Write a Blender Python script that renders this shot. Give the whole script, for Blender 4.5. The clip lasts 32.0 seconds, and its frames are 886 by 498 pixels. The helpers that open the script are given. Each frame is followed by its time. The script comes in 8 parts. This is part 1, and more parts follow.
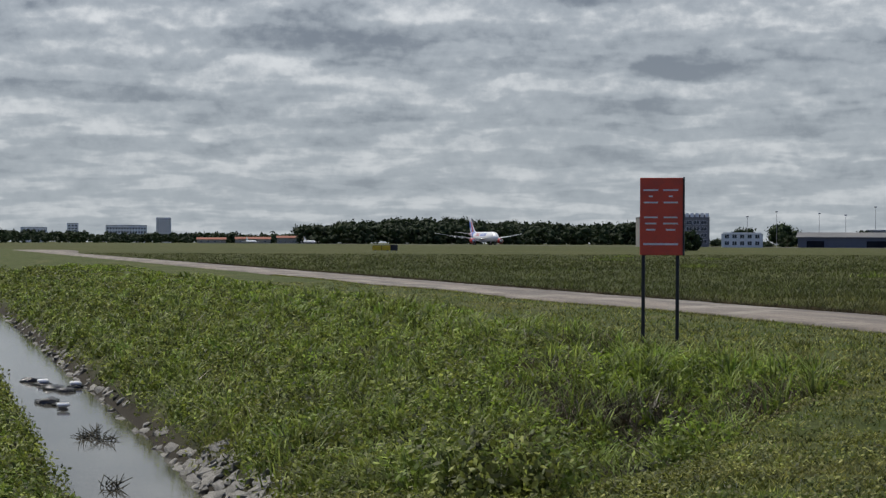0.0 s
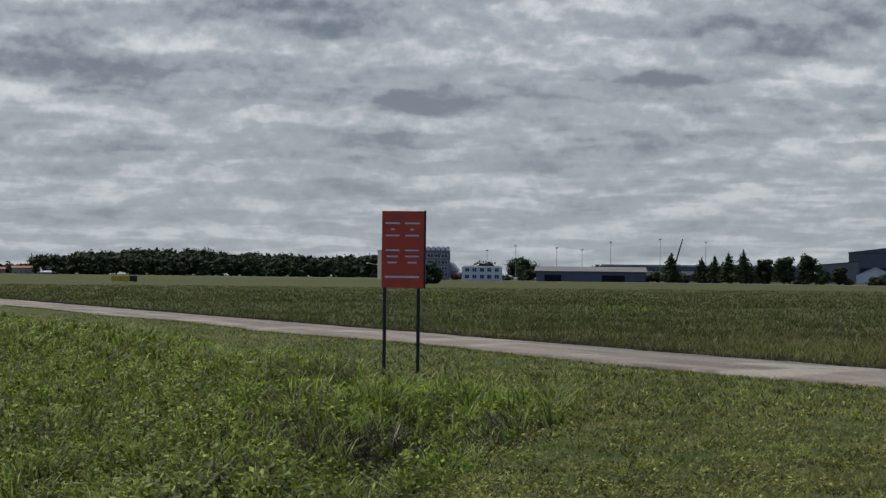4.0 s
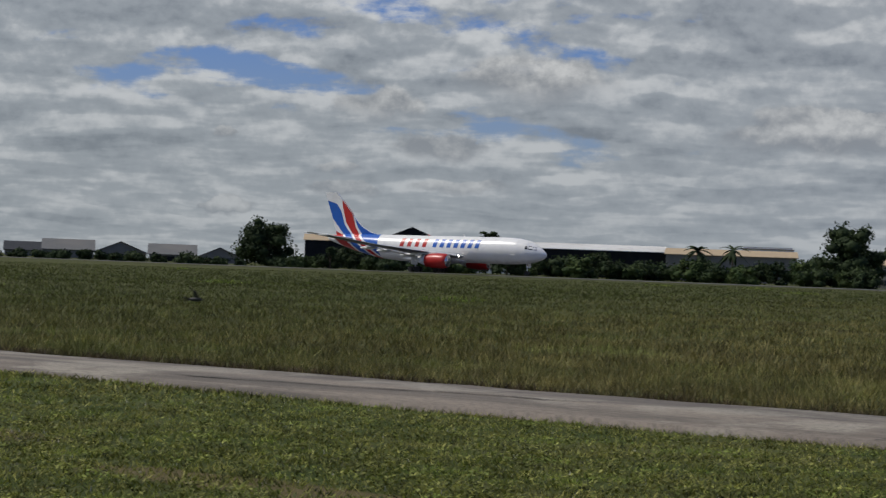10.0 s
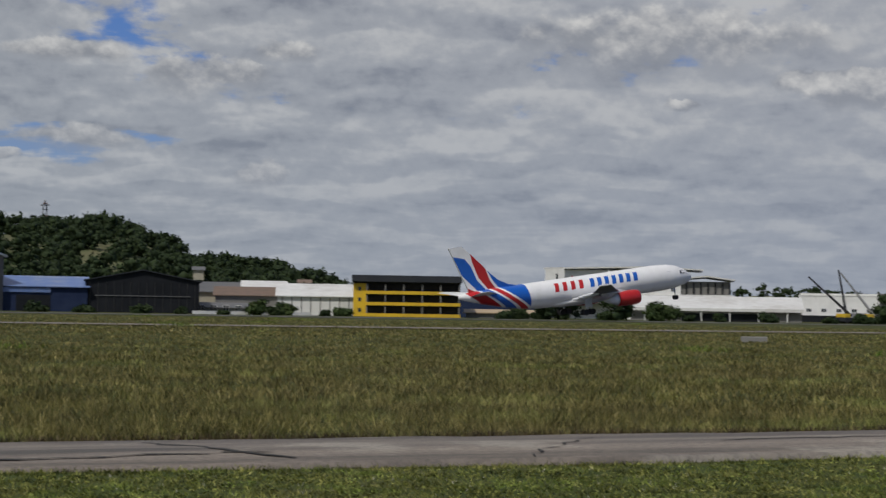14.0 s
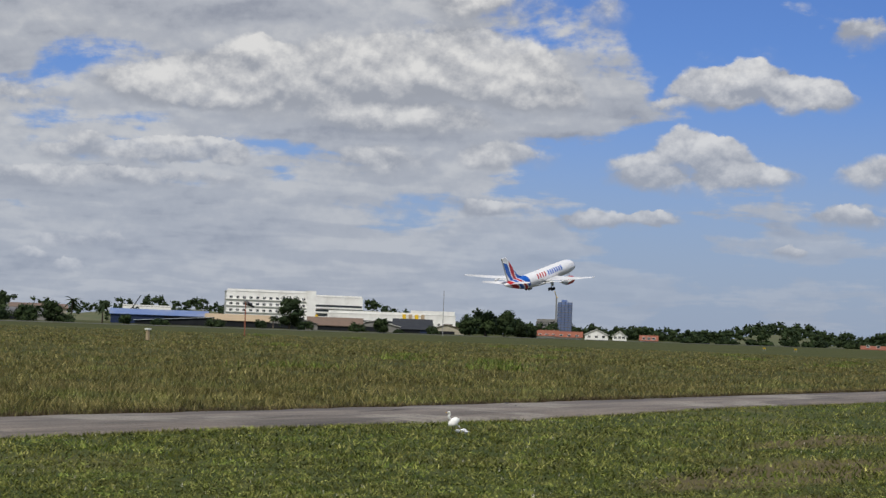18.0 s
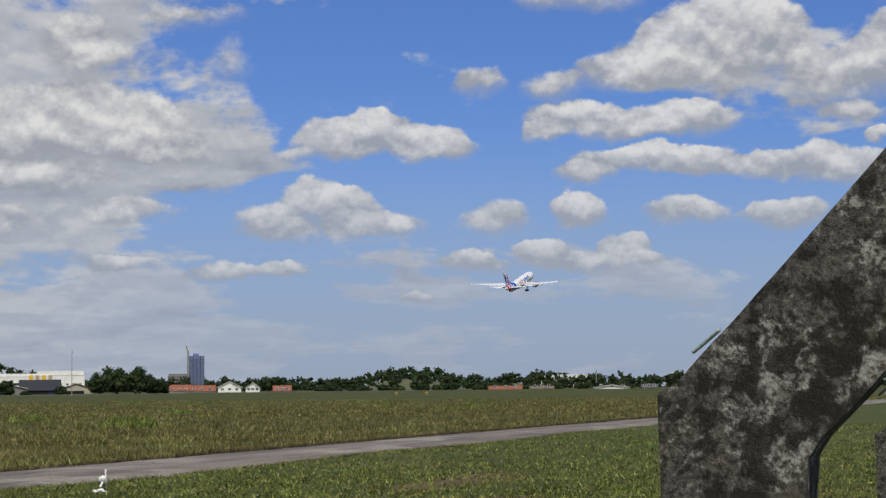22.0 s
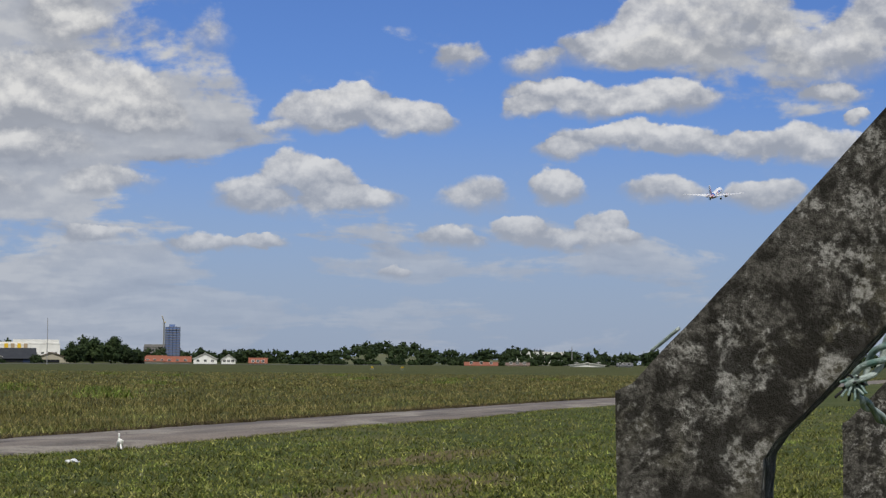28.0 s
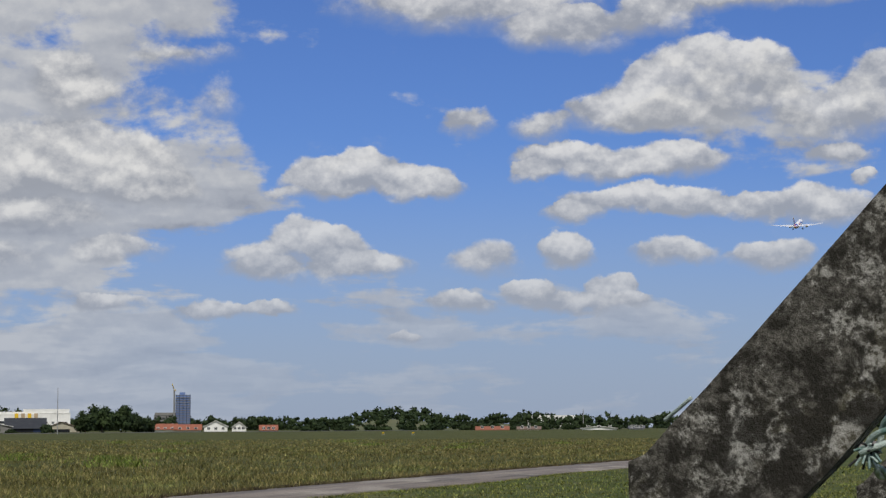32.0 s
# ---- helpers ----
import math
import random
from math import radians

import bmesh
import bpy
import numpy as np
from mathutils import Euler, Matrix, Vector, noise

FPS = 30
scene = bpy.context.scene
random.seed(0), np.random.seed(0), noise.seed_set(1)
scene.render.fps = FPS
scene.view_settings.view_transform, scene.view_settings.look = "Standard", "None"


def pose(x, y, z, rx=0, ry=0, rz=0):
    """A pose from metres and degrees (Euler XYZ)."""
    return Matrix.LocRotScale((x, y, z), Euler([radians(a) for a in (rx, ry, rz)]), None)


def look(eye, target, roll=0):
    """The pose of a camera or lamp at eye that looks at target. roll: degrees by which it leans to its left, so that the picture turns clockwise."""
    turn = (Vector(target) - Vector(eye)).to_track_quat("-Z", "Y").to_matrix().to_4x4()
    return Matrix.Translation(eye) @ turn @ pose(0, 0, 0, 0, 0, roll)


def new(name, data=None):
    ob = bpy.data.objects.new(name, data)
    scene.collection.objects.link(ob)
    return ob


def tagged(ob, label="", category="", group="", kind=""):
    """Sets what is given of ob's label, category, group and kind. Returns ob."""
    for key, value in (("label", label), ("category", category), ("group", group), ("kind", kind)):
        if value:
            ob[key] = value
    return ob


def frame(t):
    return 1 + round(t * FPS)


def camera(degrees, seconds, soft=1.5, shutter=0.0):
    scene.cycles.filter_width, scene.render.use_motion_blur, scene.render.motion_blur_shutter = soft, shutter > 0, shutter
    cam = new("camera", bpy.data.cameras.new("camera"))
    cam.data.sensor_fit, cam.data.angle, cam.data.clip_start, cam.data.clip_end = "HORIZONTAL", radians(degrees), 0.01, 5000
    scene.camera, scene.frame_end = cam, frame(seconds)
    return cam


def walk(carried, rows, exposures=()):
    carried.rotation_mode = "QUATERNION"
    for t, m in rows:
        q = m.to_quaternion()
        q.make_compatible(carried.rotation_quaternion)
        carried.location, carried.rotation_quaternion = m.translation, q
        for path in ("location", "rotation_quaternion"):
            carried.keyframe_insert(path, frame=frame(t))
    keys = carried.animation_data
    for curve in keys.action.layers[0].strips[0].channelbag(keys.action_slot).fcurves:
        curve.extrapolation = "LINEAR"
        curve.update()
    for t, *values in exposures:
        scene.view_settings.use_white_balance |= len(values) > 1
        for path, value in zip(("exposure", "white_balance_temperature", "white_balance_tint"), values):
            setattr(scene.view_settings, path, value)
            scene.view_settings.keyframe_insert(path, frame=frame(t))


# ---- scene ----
EYE = 1.65
LENS = 27.53


def spot(az, far, z=0.0):
    """A place by its bearing (degrees clockwise from +y) and its distance from the standing place."""
    return Vector((far * math.sin(radians(az)), far * math.cos(radians(az)), z))


def view(az, pitch, roll, side=0.0, lift=0.0):
    """Camera pose by bearing, tilt and lean; side, lift: small sway of the hand, in metres, across the fence and up."""
    return pose(0.208 * side, -0.978 * side, EYE + lift) @ pose(0, 0, 0, 90 + pitch, 0, -az) @ pose(0, 0, 0, 0, 0, roll)


# ---- camera: a person standing by the fence pans from the far runway end to the climbing aircraft ----
cam = camera(LENS, 32.0, soft=1.35, shutter=0.12)
PATH = [
    (0, -73.75, -0.19, 0.25), (0.5, -73.81, 0.06, 0.38), (1, -73.66, 0.24, 0.67), (1.5, -72.67, 0.29, 0.75), (2, -71.22, 0.57, 0.93),
    (2.5, -69.85, 0.65, 0.93), (4.5, -64.15, 0.56, 0.91), (5, -62.46, 0.26, 1.40), (5.5, -59.80, 1.22, 1.52), (6, -57.14, 1.51, 1.55),
    (6.5, -55.24, 1.07, 1.59), (7, -52.94, 0.48, 1.78), (7.5, -50.38, 0.46, 2.20), (8, -47.99, 0.51, 2.17), (8.5, -44.91, 0.40, 2.20),
    (9, -41.67, 0.38, 2.14), (9.5, -37.68, 0.33, 2.17), (10, -31.98, 0.61, 2.08), (10.5, -27.57, 0.65, 1.88), (11, -19.39, 0.47, 1.38),
    (11.5, -11.15, 1.13, 1.11), (12, -5.77, 1.01, 0.96), (12.5, 4.03, 0.98, 0.84), (13, 11.14, 1.42, 1.12), (13.5, 17.18, 2.76, 1.31),
    (14, 25.15, 2.03, 0.93), (14.5, 31.41, 1.08, 1.03), (15, 38.28, 0.70, 0.84), (15.5, 42.84, 1.90, 0.60, 0.030, 0.004), (17.5, 54.95, 1.93, 2.38, 0.060, 0.006),
    (18, 58.47, 2.62, 2.09, 0.063, 0.007), (18.5, 60.68, 3.43, 1.81, 0.064, 0.007), (19, 62.96, 3.44, 1.33, 0.065, 0.004), (19.5, 64.92, 3.46, 1.00, 0.064, 0.003), (20, 66.46, 3.61, 0.64, 0.047, -0.003),
    (20.5, 67.96, 4.34, -0.05, 0.017, -0.007), (21, 68.59, 4.16, -0.25, -0.002, -0.010), (21.5, 69.06, 4.26, -0.34, -0.011, -0.013), (22, 70.17, 4.39, -0.57, -0.011, -0.010), (22.5, 71.00, 4.98, -0.83, -0.007, -0.008),
    (23, 71.61, 5.04, -0.94, -0.005, -0.005), (23.5, 71.79, 5.44, -0.86, -0.004, -0.003), (24, 71.98, 5.46, -0.89, -0.006, -0.003), (24.5, 71.95, 5.15, -0.41, -0.006, -0.001), (25, 71.96, 4.99, 0.02, -0.005, -0.001),
    (25.5, 72.03, 4.82, 0.47, -0.002, -0.001), (26, 71.37, 4.11, 0.59, 0.000, 0.000), (26.5, 70.84, 3.43, 0.65, 0.003, 0.002), (28.5, 70.87, 3.75, 0.32, 0.004, 0.007), (29, 70.83, 3.87, 0.22, 0.005, 0.008),
    (29.5, 70.73, 3.88, 0.10, 0.003, 0.009), (30, 70.64, 4.35, -0.01, 0.005, 0.009), (30.5, 70.66, 5.03, -0.15, 0.003, 0.012), (31, 70.58, 5.76, -0.30, 0.003, 0.012), (31.5, 70.62, 5.70, -0.30, 0.002, 0.012),
    (32, 70.57, 5.65, -0.29, 0.003, 0.013)]
walk(cam, [(row[0], view(*row[1:])) for row in PATH],
     exposures=[(0, 0.12), (2, 0.10), (5, -0.05), (7, -0.22), (10.5, -0.25), (11.2, -0.04), (12.4, 0.0), (13, 0.02), (13.8, -0.32), (14.2, -0.28), (15, -0.08), (18, 0.0), (32, 0.0)])

# ---- sun and sky ----
SUN_AZ, SUN_EL = -118.0, 54.0
sun = new("sun", bpy.data.lights.new("sun", "SUN"))
sun.data.energy, sun.data.angle, sun.data.color = 3.3, radians(0.6), (1.0, 0.95, 0.88)
sun.matrix_world = look(spot(SUN_AZ, 100 * math.cos(radians(SUN_EL)), 100 * math.sin(radians(SUN_EL))), (0, 0, 0))


class Nodes:
    """Short ways to wire nodes."""

    def __init__(self, tree):
        self.tree = tree
        tree.nodes.clear()

    def add(self, kind, **values):
        node = self.tree.nodes.new(kind)
        for key, value in values.items():
            if key.startswith("in_"):
                slot = key[3:]
                slot = int(slot) if slot.isdigit() else slot.replace("_", " ")
                self.put(node.inputs[slot], value)
            elif key == "operation":
                node.operation = value
            elif key == "blend":
                node.blend_type = value
            elif key == "data":
                node.data_type = value
        return node

    def put(self, slot, value):
        if isinstance(value, bpy.types.NodeSocket):
            self.tree.links.new(value, slot)
        else:
            slot.default_value = value

    def math(self, operation, a, b=0.0, c=0.0, clamp=False):
        node = self.tree.nodes.new("ShaderNodeMath")
        node.operation, node.use_clamp = operation, clamp
        for slot, value in zip(node.inputs, (a, b, c)):
            self.put(slot, value)
        return node.outputs[0]

    def step(self, value, low, high, to_low=0.0, to_high=1.0):
        node = self.tree.nodes.new("ShaderNodeMapRange")
        node.interpolation_type = "SMOOTHSTEP"
        for slot, item in zip(node.inputs, (value, low, high, to_low, to_high)):
            self.put(slot, item)
        return node.outputs[0]

    def mix(self, factor, a, b, blend="MIX"):
        node = self.tree.nodes.new("ShaderNodeMix")
        node.data_type, node.blend_type = "RGBA", blend
        for slot, item in ((node.inputs[0], factor), (node.inputs[6], a), (node.inputs[7], b)):
            self.put(slot, item)
        return node.outputs[2]

    def noise(self, vector, scale, detail=4.0, rough=0.55, warp=0.0):
        node = self.tree.nodes.new("ShaderNodeTexNoise")
        if vector is not None:
            self.put(node.inputs["Vector"], vector)
        self.put(node.inputs["Scale"], scale), self.put(node.inputs["Detail"], detail)
        self.put(node.inputs["Roughness"], rough), self.put(node.inputs["Distortion"], warp)
        return node.outputs[0]

    def vec(self, x, y, z):
        node = self.tree.nodes.new("ShaderNodeCombineXYZ")
        for slot, item in zip(node.inputs, (x, y, z)):
            self.put(slot, item)
        return node.outputs[0]


def make_sky():
    world = bpy.data.worlds.new("sky")
    world.use_nodes = True
    scene.world = world
    n = Nodes(world.node_tree)
    way = n.add("ShaderNodeTexCoord").outputs["Generated"]
    sep = n.add("ShaderNodeSeparateXYZ", in_0=way)
    x, y, z = sep.outputs
    up = n.math("MAXIMUM", z, 0.0)
    az = n.math("MULTIPLY", n.math("ARCTAN2", x, y), 57.2958)
    el = n.math("MULTIPLY", n.math("ARCSINE", z), 57.2958)
    sky = n.add("ShaderNodeTexSky")
    sky.sky_type, sky.sun_disc = "NISHITA", False
    sky.sun_elevation, sky.sun_rotation = radians(SUN_EL), radians(SUN_AZ)
    sky.air_density, sky.dust_density, sky.ozone_density = 1.0, 0.6, 2.0

    # the deck lies flat overhead; its thickness is read twice, here and a little higher, for lit tops and grey undersides
    def deck_at(rise, scale, detail, rough):
        reach = n.math("ADD", rise, 0.16)
        return n.noise(n.vec(n.math("DIVIDE", x, reach), n.math("DIVIDE", y, reach), 0.7), scale, detail, rough, 0.25)

    above = n.math("MULTIPLY_ADD", up, 1.06, 0.006)
    deck, deck_up = deck_at(up, 2.3, 9.0, 0.55), deck_at(above, 2.3, 9.0, 0.55)
    wide = deck_at(up, 0.8, 2.0, 0.5)
    relief = n.math("SUBTRACT", deck, deck_up)

    # rounded lumps of the deck, lit on top and grey below
    def lumps_at(rise):
        reach = n.math("ADD", rise, 0.13)
        wander = n.add("ShaderNodeTexNoise", in_Vector=n.vec(x, y, rise), in_Scale=16.0, in_Detail=4.0)
        shift = n.add("ShaderNodeSeparateColor", in_0=wander.outputs[1]).outputs
        place = n.vec(n.math("MULTIPLY_ADD", shift[0], 0.34, n.math("DIVIDE", x, reach)), n.math("MULTIPLY_ADD", shift[1], 0.34, n.math("DIVIDE", y, reach)), 0.3)
        node = n.add("ShaderNodeTexVoronoi", in_Vector=place, in_Scale=4.2)
        node.feature = "SMOOTH_F1"
        n.put(node.inputs["Detail"], 2.0), n.put(node.inputs["Roughness"], 0.5), n.put(node.inputs["Smoothness"], 0.9)
        return node.outputs["Distance"]
    lump, lump_up = lumps_at(up), lumps_at(n.math("MULTIPLY_ADD", up, 1.05, 0.005))
    swell = n.math("MINIMUM", n.math("MAXIMUM", n.math("SUBTRACT", lump_up, lump), -0.16), 0.16)

    # billows that bend the outline of every heap, and light its bulges from above
    def billow(rise):
        node = n.add("ShaderNodeTexNoise", in_Vector=n.vec(x, y, n.math("MULTIPLY", rise, 1.3)), in_Scale=34.0, in_Detail=7.0, in_Roughness=0.58)
        return n.add("ShaderNodeSeparateColor", in_0=node.outputs[1]).outputs
    bent, bent_up = billow(z), billow(n.math("ADD", z, 0.006))
    az2 = n.math("ADD", az, n.math("MULTIPLY", n.math("SUBTRACT", bent[0], 0.5), 1.5))
    el2 = n.math("ADD", el, n.math("MULTIPLY", n.math("SUBTRACT", bent[1], 0.5), 1.05))
    puff = n.math("SUBTRACT", bent[2], 0.5)
    bulge = n.math("SUBTRACT", bent[2], bent_up[2])
    # separate cumulus, puff by puff: bearing, height, half width, half height, body
    left_bank = [(65.5, 7.2, 0.84, 0.37, 0.75), (64.6, 5.1, 1.16, 0.7, 0.9), (65.9, 4.8, 2.41, 0.45, 0.8), (63.5, 10, 0.92, 1.07, 0.5), (61.8, 11.4, 1.52, 0.54, 0.6), (63.2, 11.7, 1.2, 0.54, 0.5), (58.6, 10.9, 1.24, 0.74, 0.85), (59.5, 10.1, 2.61, 1.07, 0.75), (58.4, 8.6, 3.21, 1.03, 0.65), (59, 7.6, 3.71, 0.95, 0.6), (62, 7.3, 1.4, 0.62, 0.4), (57.7, 6.2, 2.61, 0.82, 0.55), (64, 3.6, 2.11, 0.37, 0.65), (65.3, 3.8, 0.68, 0.31, 0.85), (60.6, 3.9, 1.12, 0.35, 0.7), (60.8, 5.4, 1.6, 0.54, 0.5)]
    twin_heaps = [(66.6, 7.7, 1.24, 0.86, 1), (68, 7.9, 1.7, 0.86, 1), (69.5, 7.6, 1.44, 0.7, 0.95), (70.6, 7.4, 0.84, 0.45, 0.6), (66.1, 5.7, 1.32, 0.91, 1), (67.3, 5.6, 1.04, 0.82, 1), (68.2, 5, 1.7, 0.58, 0.7), (71.8, 5.1, 1.24, 0.7, 0.5), (71.1, 3.8, 1.32, 0.45, 0.75), (69.2, 2.8, 0.56, 0.27, 0.75), (71.5, 9.5, 0.92, 0.54, 0.6)]
    tall_heaps = [(78.8, 11, 2.11, 1.13, 1), (80.5, 10.9, 1.44, 1.03, 1), (77.2, 10.2, 1.56, 1.13, 1), (79, 9.9, 3.31, 1.13, 1), (75.9, 9.7, 1.44, 0.82, 0.8), (73.8, 9.3, 1.1, 0.62, 0.5), (74.5, 8.4, 1.8, 0.58, 0.95), (77.8, 8.2, 1.9, 0.74, 1), (73.5, 8, 0.9, 0.41, 0.9), (75.9, 8, 1.6, 0.49, 0.8), (76.5, 7, 2.17, 0.58, 1), (78.5, 6.9, 1.24, 0.62, 1), (80.2, 6.7, 1.12, 0.58, 1), (74.8, 6.6, 1, 0.49, 0.9), (82.5, 6.6, 1.7, 0.74, 0.9), (83.8, 7.6, 0.48, 0.33, 1), (83.2, 9.4, 2.11, 1.24, 0.75), (83, 8.3, 1.24, 0.45, 0.75), (84.4, 10.4, 1.4, 1.03, 0.75)]
    low_rows = [(74.5, 5.4, 1.04, 0.66, 0.95), (77.9, 5.3, 1.52, 0.62, 0.75), (80.9, 5.1, 1.48, 0.62, 0.8), (73.2, 4.1, 0.84, 0.58, 0.95), (74.6, 3.8, 1.24, 0.41, 0.85), (75.9, 4.2, 0.88, 0.58, 0.95), (76.6, 3.9, 0.84, 0.33, 0.8)]
    overhead = [(74.7, 12.2, 2.31, 0.93, 0.6), (71.3, 13, 4.21, 1.13, 0.6), (77.4, 12.7, 1.4, 0.82, 0.6), (80.8, 13.2, 4.41, 0.58, 0.55)]
    grey_bank = [(50, 7.2, 2.61, 0.86, 0.65), (52.2, 8, 1.8, 0.99, 0.7), (55.9, 7.8, 3.81, 1.28, 0.7), (59.5, 8, 3.01, 1.36, 0.7), (61.3, 7.3, 1.8, 0.82, 0.5), (57.4, 6.6, 3.01, 0.62, 0.5), (50.4, 5.3, 1.84, 0.49, 0.85), (47.6, 5.1, 2.21, 0.58, 0.75), (46.2, 4.2, 3.21, 0.54, 0.55), (49.4, 4.4, 2.81, 0.41, 0.5), (60, 5.5, 1.24, 0.58, 0.6), (56.5, 5.1, 2.01, 0.72, 0.5), (59.8, 3.9, 0.72, 0.35, 0.75), (63.2, 3.7, 1, 0.45, 0.7), (64.9, 3.8, 0.72, 0.33, 0.85), (46.7, 1.6, 0.52, 0.29, 0.8), (43.2, 6.5, 3.41, 0.82, 0.5), (43.2, 4.9, 1.2, 0.41, 0.6)]
    broken_edge = [(36.4, 7.2, 1.2, 0.45, 0.8), (38.8, 6.9, 2.61, 0.74, 0.8), (40.2, 6.6, 1.4, 0.49, 0.9), (41.6, 8.9, 3.01, 0.99, 0.6), (32.4, 8.1, 5.81, 1.54, 0.5), (32.6, 6.6, 0.68, 0.29, 0.9), (52.7, 8.2, 1.2, 0.78, 0.75), (49.9, 7.3, 2.41, 1.03, 0.65), (53.7, 6.9, 3.61, 1.13, 0.6), (49.5, 5.3, 2.61, 0.41, 0.7), (51.1, 5.5, 1.2, 0.29, 0.9), (40.4, 4.4, 0.8, 0.41, 0.7), (46.9, 2.3, 1.6, 0.41, 0.6), (45.6, 1.9, 0.48, 0.25, 0.8)]
    hill_heaps = [(-1.7, 6.6, 1.24, 0.7, 1), (-0.2, 6.5, 1.8, 0.74, 1), (1.9, 6.8, 1.8, 0.74, 1), (1.6, 6.1, 3.21, 0.74, 1), (4.2, 5.9, 1.4, 0.54, 0.9), (8.7, 4.9, 0.9, 0.74, 1), (9.4, 4.5, 1.2, 0.54, 0.9), (11.4, 4.6, 0.6, 0.25, 0.9), (13.1, 7.8, 2.01, 0.49, 0.6), (17.6, 7.1, 2.21, 0.82, 0.6), (20.2, 8, 1.2, 0.54, 0.6), (19.3, 4.2, 0.9, 0.58, 0.7), (13.5, 5.1, 2.21, 0.62, 0.55)]
    runway_heaps = [(-35.4, 2.9, 0.8, 0.27, 0.8), (-35.4, 2.3, 1.2, 0.27, 0.85), (-32.1, 3.7, 1.6, 0.54, 0.85), (-31.6, 2.5, 1.6, 0.33, 0.8), (-38.8, 1.7, 0.8, 0.31, 0.85), (-20.5, 4.7, 2.01, 0.78, 0.85), (-18.2, 4.9, 0.8, 0.45, 0.9), (-16.6, 3.6, 0.9, 0.45, 0.8), (-20.3, 4.2, 3.81, 0.54, 0.7), (-14.6, 4.6, 2.01, 0.74, 0.7), (-14, 2.3, 1.4, 0.41, 0.8), (-29.2, 5.8, 2.81, 1.03, 0.6), (-34.2, 4.9, 1.4, 0.74, 0.6), (-38.9, 1.6, 0.76, 0.33, 0.75), (-38.9, 4, 0.48, 0.29, 0.8)]
    left_bank = [(a0, e0, wa, he, 0.58 * body) for a0, e0, wa, he, body in left_bank]
    heaps = left_bank + twin_heaps + tall_heaps + low_rows + overhead + grey_bank + broken_edge + hill_heaps + runway_heaps
    # dark flat undersides of the deck
    far_bases = [(-78.8, 6.4, 4.08, 0.94, 1), (-74.2, 5.9, 4.94, 0.9, 1), (-83, 5.1, 2.15, 0.72, 0.8), (-75.6, 4, 3.44, 0.63, 0.7), (-80, 4, 3.01, 0.54, 0.6), (-67, 4.1, 1.25, 0.94, 0.8), (-69.6, 8.1, 5.16, 0.94, 1), (-63.1, 3.7, 2.79, 0.54, 0.8), (-66.2, 5.6, 2.15, 0.67, 0.8), (-65.2, 2.9, 1.29, 0.31, 0.6), (-77.4, 7.4, 1.93, 0.81, 0.6), (-81.7, 2.9, 2.58, 0.31, 0.4), (-73.4, 2.6, 2.36, 0.31, 0.4)]
    hangar_bases = [(-54.3, 7.5, 5.59, 1.03, 1), (-58.7, 6.4, 3.87, 0.36, 0.7), (-59.4, 4, 1.07, 0.67, 0.7), (-52.4, 5.1, 3.87, 0.67, 0.9), (-57.8, 2.9, 1.33, 0.4, 0.6), (-56.6, 4.5, 3.01, 0.27, 0.6), (-50.6, 3.5, 2.36, 0.54, 0.6), (-66.4, 5.5, 1.93, 0.58, 0.7), (-63.1, 7, 1.93, 0.54, 0.4), (-59.9, 6.3, 3.87, 0.4, 0.6), (-49.1, 7.8, 1.72, 0.94, 0.6), (-43.9, 5.9, 1.29, 0.9, 0.5), (-42.6, 4.3, 4.51, 0.81, 0.6), (-50.7, 3.4, 2.79, 0.4, 0.5), (-41.3, 7.2, 4.51, 1.03, 0.5), (-52.6, 5.3, 2.79, 0.81, 0.5), (-39.3, 5.4, 1.93, 0.67, 0.5)]
    open_bases = [(-35.9, 7.1, 4.08, 1.03, 0.5), (-23.7, 7.4, 3.22, 0.9, 0.7), (-16.8, 6.6, 3.22, 0.67, 0.5), (-28.1, 4.4, 2.58, 0.67, 0.5), (-25.9, 3.4, 2.36, 0.36, 0.5), (32.4, 7.4, 5.59, 0.9, 0.6), (34.7, 5.2, 6.45, 0.81, 0.5), (49.4, 3.6, 4.3, 0.45, 0.5), (43.1, 3.9, 3.44, 0.54, 0.4), (54.6, 6.4, 3.22, 0.54, 0.5), (56.1, 6.2, 3.65, 0.58, 0.7), (43.1, 4.2, 3.22, 0.67, 0.5), (50.1, 3.7, 4.73, 0.49, 0.5), (14.9, 5.8, 4.3, 0.67, 0.5), (19.4, 5.3, 3.87, 0.67, 0.6), (7.8, 3.7, 5.37, 0.54, 0.5), (13.1, 6.5, 2.58, 0.54, 0.4), (23.3, 6.5, 2.58, 0.9, 0.6)]
    here = n.vec(az2, el2, 0.0)

    def vector(operation, *items):
        node = n.tree.nodes.new("ShaderNodeVectorMath")
        node.operation = operation
        for slot, item in zip(node.inputs, items):
            n.put(slot, item)
        return node.outputs["Value" if operation == "DOT_PRODUCT" else "Vector"]
    total = (0.0, 0.0, 0.0)
    for a0, e0, wa, he, body in heaps:
        wa, he = 1.14 * wa, 1.2 * he
        offset = vector("MULTIPLY_ADD", here, (1 / wa, 1 / he, 0.0), (-a0 / wa, -e0 / he, 1.0))
        mirror = vector("MULTIPLY_ADD", here, (-1 / wa, -1.7 / he, 0.0), (a0 / wa, 1.7 * e0 / he, 1.0))
        folded = vector("MAXIMUM", offset, mirror)
        near = n.math("MULTIPLY_ADD", vector("DOT_PRODUCT", folded, folded), -body, 2.0 * body)
        share = n.math("MAXIMUM", near, 0.0)
        weighed = vector("MULTIPLY", offset, n.vec(share, share, share))
